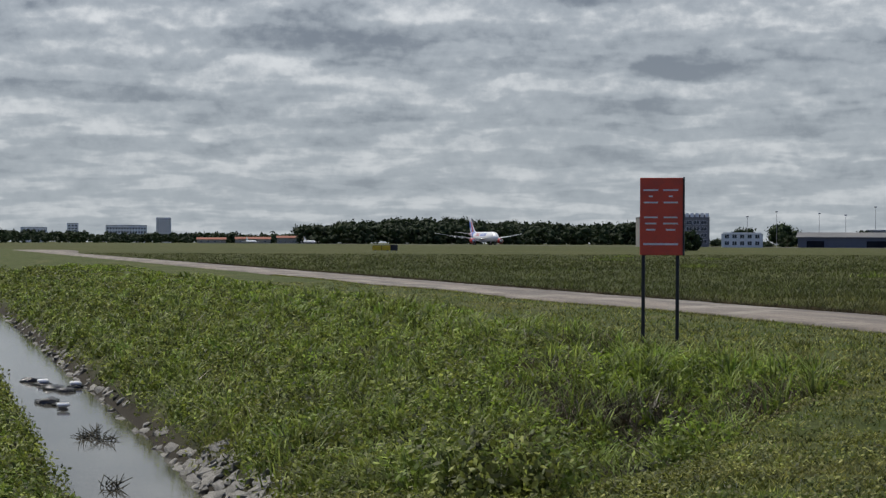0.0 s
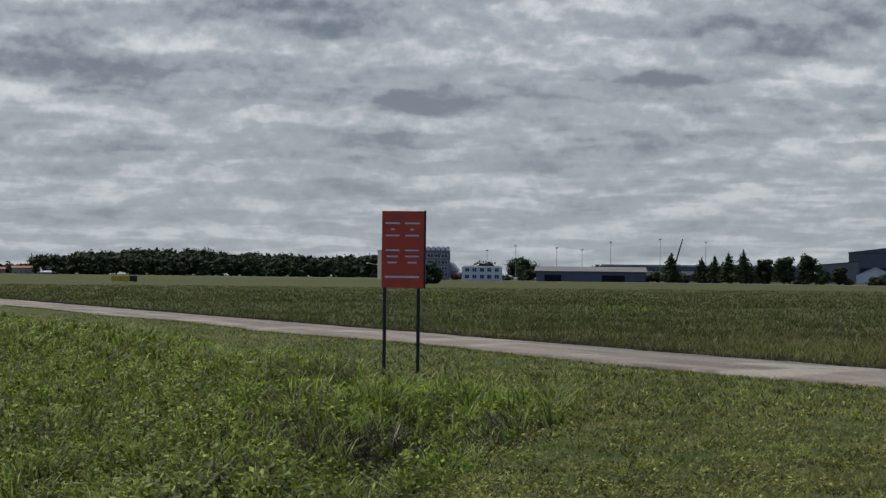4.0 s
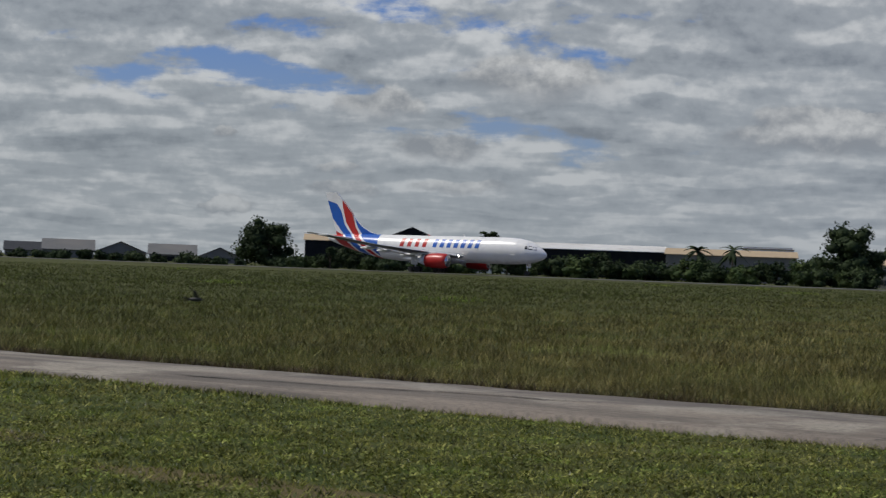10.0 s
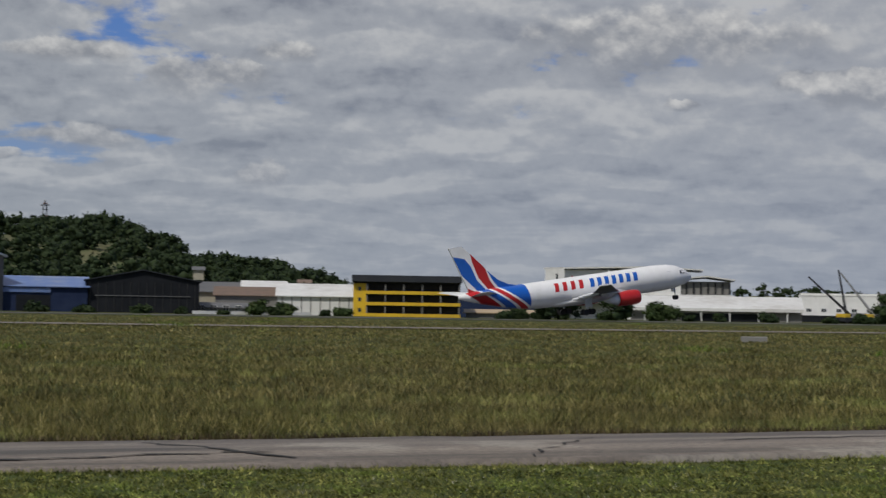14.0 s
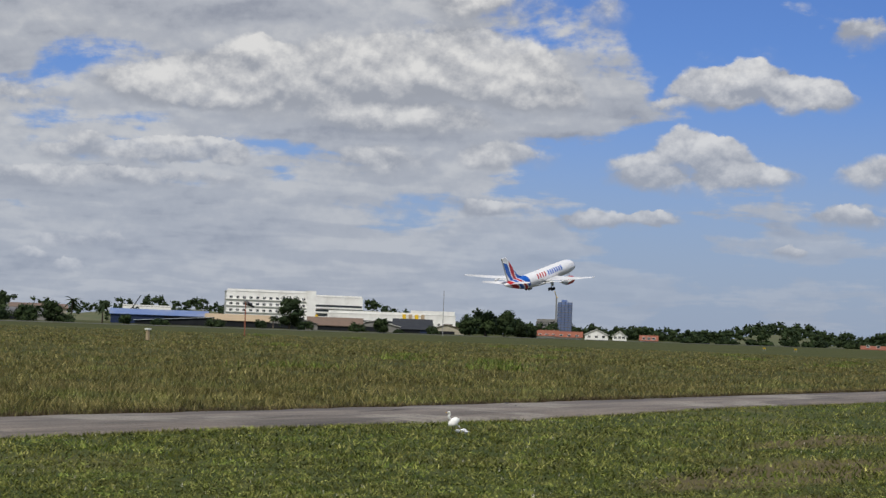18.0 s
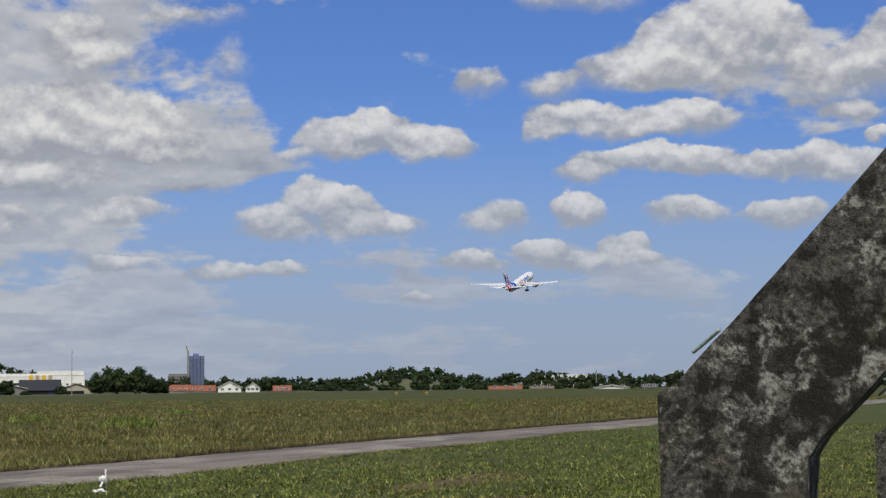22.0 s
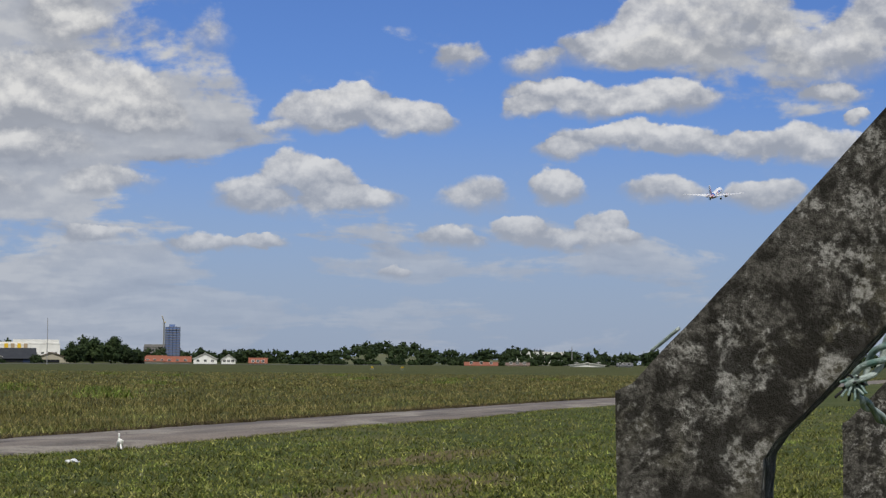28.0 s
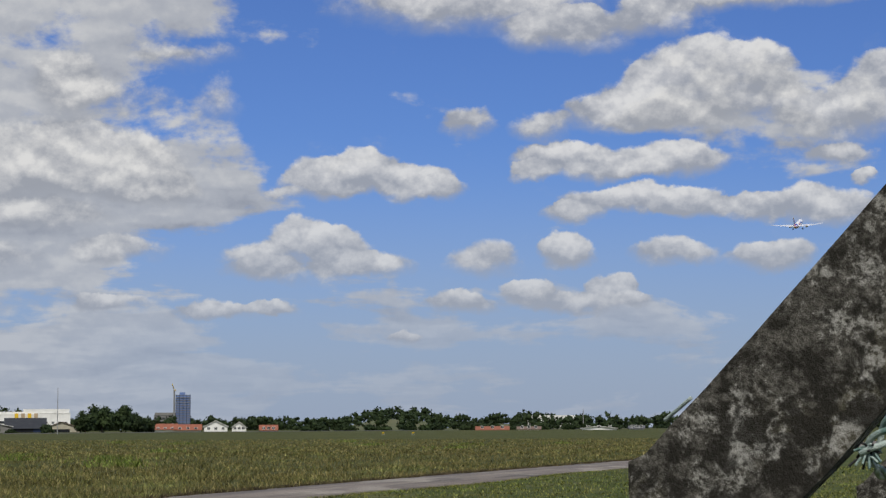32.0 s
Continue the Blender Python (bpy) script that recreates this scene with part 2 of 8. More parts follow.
        total = vector("ADD", weighed, total)
    gloom = 0.0
    for a0, e0, wa, he, body in far_bases + hangar_bases + open_bases:
        offset = vector("MULTIPLY_ADD", here, (1 / wa, 1 / he, 0.0), (-a0 / wa, -e0 / he, 1.0))
        near = n.math("MULTIPLY_ADD", vector("DOT_PRODUCT", offset, offset), -body, 2.0 * body)
        gloom = n.math("ADD", gloom, n.math("MAXIMUM", near, 0.0))
    gloom = n.math("MINIMUM", gloom, 1.15)
    sums = n.add("ShaderNodeSeparateXYZ", in_0=total).outputs
    mass = sums[2]
    height = n.math("DIVIDE", sums[1], n.math("ADD", mass, 0.05))
    soft = n.step(height, -0.25, 0.35, 1.0, 0.34)
    heap = n.step(n.math("ADD", mass, n.math("MULTIPLY", puff, 0.85)), 0.06, soft)
    # closed grey deck over the far runway end, breaking up towards the other end
    cover = n.math("ADD", n.math("ADD", n.step(az, -56.0, -34.0, 0.26, 0.03), n.step(az, 10.0, 26.0, 0.0, 0.085)), n.step(az, 59.5, 65.5, 0.03, -0.26))
    low_band = n.step(el, 5.0, 1.5)
    cover = n.math("MULTIPLY_ADD", low_band, 0.17, cover)
    cover = n.math("MULTIPLY_ADD", gloom, 0.10, cover)
    thin = n.step(n.math("ADD", n.math("MULTIPLY_ADD", puff, 0.3, n.math("MULTIPLY_ADD", n.math("SUBTRACT", wide, 0.5), 0.5, deck)), cover), 0.44, 0.545)
    thin = n.math("MULTIPLY", thin, n.math("MULTIPLY_ADD", n.math("MULTIPLY", low_band, n.step(az, 55.0, 66.0)), -0.55, 1.0))
    with_sun = n.step(az, -50.0, 55.0)
    dark = n.mix(with_sun, (0.165, 0.19, 0.22, 1), (0.27, 0.29, 0.34, 1))
    mid = n.mix(with_sun, (0.355, 0.390, 0.420, 1), (0.42, 0.438, 0.475, 1))
    bright = n.mix(with_sun, (0.68, 0.70, 0.71, 1), (0.57, 0.575, 0.58, 1))
    tone = n.math("MULTIPLY_ADD", relief, 2.6, n.math("MULTIPLY_ADD", n.math("SUBTRACT", 0.5, deck), 1.7, n.math("MULTIPLY_ADD", n.math("SUBTRACT", 0.5, wide), 0.5, 0.60)))
    tone = n.math("MULTIPLY_ADD", n.step(gloom, 0.0, 1.25), -0.52, tone)
    tone = n.math("ADD", tone, n.math("MULTIPLY_ADD", bulge, 2.0, n.math("MULTIPLY", puff, -0.3)))
    tone = n.math("MULTIPLY_ADD", swell, 1.35, tone)
    deck_colour = n.mix(n.step(tone, 0.40, 1.25), n.mix(n.step(tone, -0.40, 0.52), dark, mid), bright)
    lit = n.math("MULTIPLY_ADD", bulge, 2.4, n.math("MULTIPLY_ADD", puff, 0.12, n.math("MULTIPLY_ADD", height, 0.8, n.step(mass, 0.1, 1.2, -0.02, 0.30))))
    base = n.mix(with_sun, (0.25, 0.27, 0.30, 1), (0.325, 0.345, 0.39, 1))
    middle = n.mix(with_sun, (0.40, 0.415, 0.43, 1), (0.475, 0.485, 0.51, 1))
    top = n.mix(with_sun, (0.68, 0.69, 0.69, 1), (0.72, 0.715, 0.705, 1))
    heap_colour = n.mix(n.step(lit, 0.25, 0.85), n.mix(n.step(lit, -0.05, 0.40), base, middle), top)
    blue = n.mix(1.0, sky.outputs[0], (0.60, 0.84, 1.45, 1), "MULTIPLY")
    clear = n.add("ShaderNodeVectorMath", operation="SCALE", in_0=blue)
    clear.inputs["Scale"].default_value = 0.066
    haze = n.step(el, -0.5, 9.5, 0.95, 0.0)
    hazed = n.mix(with_sun, (0.325, 0.365, 0.40, 1), (0.325, 0.385, 0.505, 1))
    colour = n.mix(n.math("MULTIPLY", haze, 0.85), clear.outputs[0], hazed)
    colour = n.mix(n.math("MULTIPLY", thin, 0.95), colour, n.mix(n.math("MULTIPLY", haze, 0.55), deck_colour, hazed))
    colour = n.mix(n.math("MULTIPLY", heap, 0.94), colour, n.mix(n.math("MULTIPLY", haze, 0.6), heap_colour, hazed))
    both = n.add("ShaderNodeBackground", in_Color=colour, in_Strength=1.0)
    out = n.add("ShaderNodeOutputWorld")
    n.put(out.inputs[0], both.outputs[0])


make_sky()

# ---- materials ----
MATERIALS = {}


def surface(name, color, rough=0.7, metal=0.0, tint=None, scale=4.0, amount=0.35, bump=0.0, bump_scale=40.0, space="Object", spread=0.0, grime=None, grime_scale=0.6, grime_amount=0.4, gloss=0.5, through_light=0.0):
    """A plain painted or natural surface: two scales of variation, fine relief, and a spread from piece to piece."""
    if name in MATERIALS:
        return MATERIALS[name]
    m = bpy.data.materials.new(name)
    m.use_nodes = True
    n = Nodes(m.node_tree)
    place = n.add("ShaderNodeTexCoord").outputs[space] if space != "Position" else n.add("ShaderNodeNewGeometry").outputs["Position"]
    tint = tint or tuple(c * 0.6 for c in color)
    base = n.mix(n.math("MULTIPLY", n.step(n.noise(place, scale, 6.0, 0.6), 0.35, 0.68), amount), (*color, 1), (*tint, 1))
    if grime:
        base = n.mix(n.math("MULTIPLY", n.step(n.noise(place, grime_scale, 5.0, 0.65), 0.45, 0.7), grime_amount), base, (*grime, 1))
    if spread:
        pick = n.add("ShaderNodeObjectInfo").outputs["Random"]
        island = n.add("ShaderNodeNewGeometry").outputs["Random Per Island"]
        vary = n.math("ADD", n.math("MULTIPLY", n.math("ADD", pick, island), spread), 1.0 - spread)
        scaled = n.add("ShaderNodeVectorMath", operation="SCALE", in_0=base)
        n.put(scaled.inputs["Scale"], vary)
        base = scaled.outputs[0]
    b = n.add("ShaderNodeBsdfPrincipled", in_Base_Color=base, in_Roughness=rough, in_Metallic=metal)
    b.inputs["Specular IOR Level"].default_value = gloss
    shader = b.outputs[0]
    if bump:
        relief = n.add("ShaderNodeBump", in_Strength=bump, in_Height=n.noise(place, bump_scale, 5.0, 0.6))
        relief.inputs["Distance"].default_value = 0.02
        n.put(b.inputs["Normal"], relief.outputs[0])
    if through_light:
        t = n.add("ShaderNodeBsdfTranslucent", in_Color=base)
        both = n.add("ShaderNodeMixShader", in_0=through_light)
        n.put(both.inputs[1], shader), n.put(both.inputs[2], t.outputs[0])
        shader = both.outputs[0]
    out = n.add("ShaderNodeOutputMaterial")
    n.put(out.inputs[0], shader)
    MATERIALS[name] = m
    return m


# ---- building blocks ----
def mesh_of(name, bm, material, smooth=False):
    me = bpy.data.meshes.new(name)
    bm.to_mesh(me)
    bm.free()
    for m in (material if isinstance(material, (list, tuple)) else [material]):
        me.materials.append(m)
    if smooth:
        me.polygons.foreach_set("use_smooth", [True] * len(me.polygons))
    return me


def part(name, bm, material, parent=None, label="", smooth=False, m=None):
    ob = new(name, mesh_of(name, bm, material, smooth))
    if parent is not None:
        ob.parent = parent
    if m is not None:
        ob.matrix_basis = m
    return tagged(ob, label)


def thing(name, m, label, category, group="", kind=""):
    ob = new(name)
    ob.empty_display_size = 0.3
    ob.matrix_basis = m
    return tagged(ob, label, category, group, kind)


def add_box(bm, x0, x1, y0, y1, z0, z1, bevel=0.0):
    r = bmesh.ops.create_cube(bm, size=1.0, matrix=Matrix.Translation(((x0 + x1) / 2, (y0 + y1) / 2, (z0 + z1) / 2)) @ Matrix.Diagonal((x1 - x0, y1 - y0, z1 - z0, 1)))
    if bevel:
        edges = list({e for v in r["verts"] for e in v.link_edges})
        bmesh.ops.bevel(bm, geom=edges, offset=bevel, segments=1, affect="EDGES")
    return bm


def box(x0, x1, y0, y1, z0, z1, bevel=0.0):
    return add_box(bmesh.new(), x0, x1, y0, y1, z0, z1, bevel)


def add_tube(bm, a, b, r0, r1=None, sides=8, caps=True):
    a, b = Vector(a), Vector(b)
    r1 = r0 if r1 is None else r1
    turn = (b - a).to_track_quat("Z", "Y").to_matrix().to_4x4()
    bmesh.ops.create_cone(bm, cap_ends=caps, segments=sides, radius1=r0, radius2=r1, depth=(b - a).length, matrix=Matrix.Translation((a + b) / 2) @ turn)
    return bm


def tube(a, b, r0, r1=None, sides=8):
    return add_tube(bmesh.new(), a, b, r0, r1, sides)


def sheet(bm, points):
    return bm.faces.new([bm.verts.new(p) for p in points])


def prism(outline, lo, hi, axis="y"):
    """A solid from an outline in the plane across axis."""
    bm = bmesh.new()

    def place(p, d):
        return (p[0], d, p[1]) if axis == "y" else ((d, p[0], p[1]) if axis == "x" else (p[0], p[1], d))
    a = [bm.verts.new(place(p, lo)) for p in outline]
    b = [bm.verts.new(place(p, hi)) for p in outline]
    bm.faces.new(a), bm.faces.new(b[::-1])
    for i in range(len(a)):
        j = (i + 1) % len(a)
        bm.faces.new((a[j], a[i], b[i], b[j]))
    bmesh.ops.recalc_face_normals(bm, faces=bm.faces)
    return bm


def loft(rings, close=True):
    """A skin over rings of equal point count."""
    bm = bmesh.new()
    rows = [[bm.verts.new(p) for p in ring] for ring in rings]
    k = len(rows[0])
    for a, b in zip(rows, rows[1:]):
        for i in range(k):
            j = (i + 1) % k
            bm.faces.new((a[i], a[j], b[j], b[i]))
    if close:
        bm.faces.new(rows[0][::-1]), bm.faces.new(rows[-1])
    bmesh.ops.recalc_face_normals(bm, faces=bm.faces)
    return bm


def bulk(name, verts, faces, material, smooth=False):
    """A mesh object from numpy arrays: faces all of one size."""
    me = bpy.data.meshes.new(name)
    verts, faces = np.asarray(verts, dtype=np.float32), np.asarray(faces, dtype=np.int32)
    k = faces.shape[1]
    me.vertices.add(len(verts)), me.loops.add(faces.size), me.polygons.add(len(faces))
    me.vertices.foreach_set("co", verts.ravel())
    me.loops.foreach_set("vertex_index", faces.ravel())
    me.polygons.foreach_set("loop_start", np.arange(0, faces.size, k, dtype=np.int32))
    me.polygons.foreach_set("loop_total", np.full(len(faces), k, dtype=np.int32))
    if smooth:
        me.polygons.foreach_set("use_smooth", np.ones(len(faces), dtype=bool))
    me.update(calc_edges=True)
    me.materials.append(material)
    return new(name, me)


# ---- the ground ----
def ramp01(v, a, b):
    t = np.clip((np.asarray(v, dtype=float) - a) / (b - a), 0, 1)
    return t * t * (3 - 2 * t)


def ground_z(x, y):
    """Height of the land: level lawn, a slow rise to the runway, and the open drain on the one side."""
    x, y = np.asarray(x, dtype=float), np.asarray(y, dtype=float)
    z = 0.55 * ramp01(y, 45, 270) + 0.03 * np.sin(x * 0.31 + 1.3) * np.sin(y * 0.43) * (1 - ramp01(np.hypot(x, y), 60, 120))
    deep = ramp01(-x, 11.0, 17.5) * (1 - ramp01(-x, 300, 340))
    crest = 9.6 + 2.4 * ramp01(-x, 22, 45) + 0.5 * np.sin(x * 0.13)
    rise = np.clip((y - 3.75) / (crest - 3.75), 0, 1)
    far_bank = np.where(y > 3.75, 0.80 * (1 - rise) ** 1.25, np.clip(1.45 - 0.65 * (y - 2.9) / 0.85, 0.80, 1.45))
    near_bank = 1.45 * np.clip((y + 0.5) / 2.4, 0, 1) ** 0.8
    cut = np.where(y > 2.4, far_bank, near_bank)
    lump = 0.13 * np.sin(x * 1.7 + y) * np.sin(x * 0.9 - 1.6 * y) * (cut > 0.05) * (cut < 0.78) * (y > 3.9)
    z = z - deep * (cut - lump)
    gully = 0.55 * np.exp(-((x + 12.7 + 1.18 * (y - 3.6)) / 1.2) ** 2) * ramp01(y, 3.6, 5.0) * (1 - ramp01(y, 8.5, 10.5))
    mound = 0.05 * np.exp(-(((x + 22) / 9) ** 2 + ((y - 10.2) / 1.8) ** 2))
    return z + mound - gully


ROAD_NEAR, ROAD_FAR = 17.35, 20.85


def road_bow(x):
    """The road swings a little away from the fence abreast of the standing place."""
    x = np.asarray(x, dtype=float)
    return 0.55 * np.exp(-((x + 4) / 24.0) ** 2) - 0.25 * np.exp(-((x - 32) / 12.0) ** 2)
# worn patches of the lawn: centre and radii
BARE = [(22.5, 8.3, 5.0, 1.3), (17.0, 6.6, 3.0, 0.7), (30.0, 10.5, 4.0, 0.8), (-13.0, 11.6, 2.4, 0.6), (-8.0, 10.4, 2.2, 0.5), (-19.0, 9.0, 2.0, 0.6), (-3.0, 11.2, 2.0, 0.4)]


def bare(x, y):
    """How worn the lawn is, 0 to 1."""
    worn = np.zeros_like(x)
    for cx, cy, rx, ry in BARE:
        worn = np.maximum(worn, 1 - ((x - cx) / rx) ** 2 - ((y - cy) / ry) ** 2)
    return np.clip(worn, 0, 1)


def make_ground():
    def axis(stops):
        values = []
        for (a, b, s) in stops:
            values += list(np.arange(a, b, s))
        return np.array(values + [stops[-1][1]])
    xs = axis([(-4600, -400, 300), (-400, -120, 20), (-120, -70, 1.0), (-70, -8, 0.35), (-8, 60, 2.0), (60, 400, 20), (400, 4600, 300)])
    ys = axis([(-4600, -200, 400), (-200, -20, 20), (-20, -2, 2.0), (-2, 14, 0.25), (14, 60, 2.0), (60, 500, 20), (500, 4700, 300)])
    gx, gy = np.meshgrid(xs, ys)
    verts = np.stack([gx, gy, ground_z(gx, gy)], -1).reshape(-1, 3)
    w, h = len(xs), len(ys)
    i = (np.arange(h - 1)[:, None] * w + np.arange(w - 1)[None]).ravel()
    faces = np.stack([i, i + 1, i + w + 1, i + w], -1)
    m = bpy.data.materials.new("grassland")
    m.use_nodes = True
    n = Nodes(m.node_tree)
    place = n.add("ShaderNodeNewGeometry").outputs["Position"]
    sep = n.add("ShaderNodeSeparateXYZ", in_0=place)
    lawn = n.mix(n.step(n.noise(place, 1.1, 6.0, 0.65), 0.35, 0.68), (0.045, 0.068, 0.016, 1), (0.090, 0.100, 0.031, 1))
    lawn = n.mix(n.math("MULTIPLY", n.step(n.noise(place, 0.23, 4.0, 0.6), 0.50, 0.66), 0.55), lawn, (0.15, 0.135, 0.055, 1))
    streak = n.vec(n.math("MULTIPLY", sep.outputs[0], 0.16), n.math("MULTIPLY", sep.outputs[1], 1.0), 0.0)
    field = n.mix(n.step(n.noise(streak, 0.09, 6.0, 0.6), 0.38, 0.64), (0.078, 0.080, 0.023, 1), (0.050, 0.062, 0.016, 1))
    field = n.mix(n.math("MULTIPLY", n.step(n.noise(place, 0.35, 6.0, 0.7), 0.42, 0.66), 0.35), field, (0.105, 0.098, 0.036, 1))
    base = n.mix(n.step(sep.outputs[1], 19.0, 20.0), lawn, field)
    base = n.mix(n.step(n.noise(place, 9.0, 4.0, 0.7), 0.35, 0.7), n.mix(0.45, base, (0.03, 0.04, 0.012, 1)), base)
    soil = 0.0
    for cx, cy, rx, ry in BARE:
        dx = n.math("DIVIDE", n.math("SUBTRACT", sep.outputs[0], cx), rx)
        dy = n.math("DIVIDE", n.math("SUBTRACT", sep.outputs[1], cy), ry)
        soil = n.math("MAXIMUM", soil, n.math("SUBTRACT", 1.0, n.math("MULTIPLY_ADD", dx, dx, n.math("MULTIPLY", dy, dy))))
    soil = n.step(n.math("MULTIPLY_ADD", n.noise(place, 1.6, 6.0, 0.7), 1.6, soil), 0.95, 1.35)
    base = n.mix(n.math("MULTIPLY", soil, 0.55), base, (0.145, 0.098, 0.058, 1))
    # wet mud along the drain
    base = n.mix(n.step(sep.outputs[2], -0.75, -1.15), base, (0.035, 0.030, 0.022, 1))
    b = n.add("ShaderNodeBsdfPrincipled", in_Base_Color=base, in_Roughness=0.95)
    b.inputs["Specular IOR Level"].default_value = 0.15
    relief = n.add("ShaderNodeBump", in_Strength=0.5, in_Height=n.noise(place, 14.0, 6.0, 0.7))
    relief.inputs["Distance"].default_value = 0.06
    n.put(b.inputs["Normal"], relief.outputs[0])
    out = n.add("ShaderNodeOutputMaterial")
    n.put(out.inputs[0], b.outputs[0])
    tagged(bulk("ground", verts, faces, m, smooth=True), "flat airfield grassland with mown lawn and a drain", "ground", kind="structure")


make_ground()


def make_road():
    m = bpy.data.materials.new("worn_road")
    m.use_nodes = True
    n = Nodes(m.node_tree)
    place = n.add("ShaderNodeNewGeometry").outputs["Position"]
    sep = n.add("ShaderNodeSeparateXYZ", in_0=place)
    long = n.vec(n.math("MULTIPLY", sep.outputs[0], 0.12), sep.outputs[1], 0.0)
    base = n.mix(n.step(n.noise(long, 1.3, 6.0, 0.65), 0.35, 0.66), (0.235, 0.198, 0.163, 1), (0.110, 0.095, 0.082, 1))
    base = n.mix(n.math("MULTIPLY", n.step(n.noise(place, 0.32, 5.0, 0.6), 0.52, 0.62), 0.7), base, (0.34, 0.31, 0.26, 1))
    base = n.mix(n.math("MULTIPLY", n.step(n.noise(place, 11.0, 6.0, 0.75), 0.42, 0.66), 0.55), base, (0.07, 0.065, 0.06, 1))
    base = n.mix(n.math("MULTIPLY", n.step(n.noise(long, 0.8, 3.0, 0.5), 0.60, 0.66), 0.6), base, (0.06, 0.056, 0.052, 1))
    b = n.add("ShaderNodeBsdfPrincipled", in_Base_Color=base, in_Roughness=0.85)
    relief = n.add("ShaderNodeBump", in_Strength=0.4, in_Height=n.noise(place, 40.0, 6.0, 0.7))
    relief.inputs["Distance"].default_value = 0.02
    n.put(b.inputs["Normal"], relief.outputs[0])
    out = n.add("ShaderNodeOutputMaterial")
    n.put(out.inputs[0], b.outputs[0])
    rng = np.random.default_rng(5)
    xs = np.arange(-345.6, 460.1, 0.8)
    fine = rng.normal(0, 0.07, len(xs)), rng.normal(0, 0.07, len(xs))
    slow = road_bow(xs) + 0.05 * np.sin(xs * 0.11)
    flare = 6.0 * ramp01(-xs, 235, 330)
    rows = []
    for k, (y, z) in enumerate(((ROAD_NEAR - 0.05, -0.12), (ROAD_NEAR, 0.035), ((ROAD_NEAR + ROAD_FAR) / 2, 0.075), (ROAD_FAR, 0.035), (ROAD_FAR + 0.05, -0.12))):
        wob = fine[0] if k < 2 else (0 * xs if k == 2 else fine[1])
        rows.append(np.stack([xs, y + wob + slow + flare * (0.0 if k < 2 else 1.0 if k > 2 else 0.5), np.full_like(xs, z) + 0.02], -1))
    verts = np.concatenate(rows)
    w = len(xs)
    i = (np.arange(4)[:, None] * w + np.arange(w - 1)[None]).ravel()
    ob = bulk("road", verts, np.stack([i, i + 1, i + w + 1, i + w], -1), m)
    tagged(ob, "narrow worn grey perimeter road with pale dusty patches", "road", kind="structure")
    # long settled cracks
    black = surface("crack_shadow", (0.03, 0.028, 0.025), 0.95, scale=5.0, amount=0.4)
    dice = random.Random(12)
    for x0, y0, dx, dy in ((5.9, 21.6, 1.0, -2.6), (9.5, 18.7, 2.6, 2.9), (13.0, 20.1, 5.5, 0.5), (18.0, 18.8, 2.2, 2.8), (24.5, 19.3, 6.0, 0.8), (-6.0, 18.8, 1.8, 2.9), (-16.0, 19.6, 6.0, 0.7), (33.0, 18.8, 4.0, 2.8), (3.0, 19.4, 4.0, 0.4), (-28.0, 18.8, 3.0, 2.8)):
        pts = [Vector((x0 + dx * k / 12 + dice.uniform(-0.12, 0.12), y0 + dy * k / 12 + dice.uniform(-0.10, 0.10) - 0.8, 0)) for k in range(13)]
        bm = bmesh.new()
        last = None
        for k, p in enumerate(pts):
            w = 0.045 * dice.uniform(0.5, 1.5) * (0.3 if k in (0, 12) else 1.0)
            z = 0.062 + 0.04 * (1 - min(1.0, abs(p.y - 19.4) / 1.9))
            now = (bm.verts.new((p.x - w, p.y - w, z)), bm.verts.new((p.x + w, p.y + w, z)))
            if last:
                bm.faces.new((last[0], last[1], now[1], now[0]))
            last = now
        part("road_crack", bm, black, ob)
    return m


ROAD_MAT = make_road()


# ---- the cargo aircraft ----
PAINT_WHITE = surface("white_paint", (0.80, 0.80, 0.80), 0.28, tint=(0.72, 0.72, 0.71), scale=0.7, amount=0.5, grime=(0.60, 0.59, 0.57), grime_scale=0.35, grime_amount=0.25)
PAINT_RED = surface("red_paint", (0.45, 0.020, 0.018), 0.35, scale=1.5, amount=0.15)
PAINT_BLUE = surface("blue_paint", (0.012, 0.105, 0.46), 0.35, scale=1.5, amount=0.15)
WING_GREY = surface("wing_grey", (0.70, 0.71, 0.72), 0.35, tint=(0.60, 0.61, 0.62), scale=0.8, amount=0.6)
# grey paint of the underside, taken darker to hold the wing's shade
WING_SHADED = surface("shaded_wing_underside", (0.13, 0.135, 0.14), 0.5, tint=(0.09, 0.095, 0.10), scale=0.8, amount=0.6)
BARE_METAL = surface("bare_metal", (0.62, 0.62, 0.63), 0.25, 0.9, scale=3.0, amount=0.3)
DARK_METAL = surface("dark_metal", (0.06, 0.06, 0.065), 0.5, 0.6, scale=6.0, amount=0.3)
RUBBER = surface("tyre_rubber", (0.02, 0.02, 0.021), 0.8, scale=8.0, amount=0.4)
GLASS_DARK = surface("dark_glass", (0.012, 0.014, 0.018), 0.08, scale=2.0, amount=0.1)


def glowing(name, color, strength):
    m = bpy.data.materials.new(name)
    m.use_nodes = True
    n = Nodes(m.node_tree)
    e = n.add("ShaderNodeEmission", in_Color=(*color, 1), in_Strength=strength)
    out = n.add("ShaderNodeOutputMaterial")
    n.put(out.inputs[0], e.outputs[0])
    return m


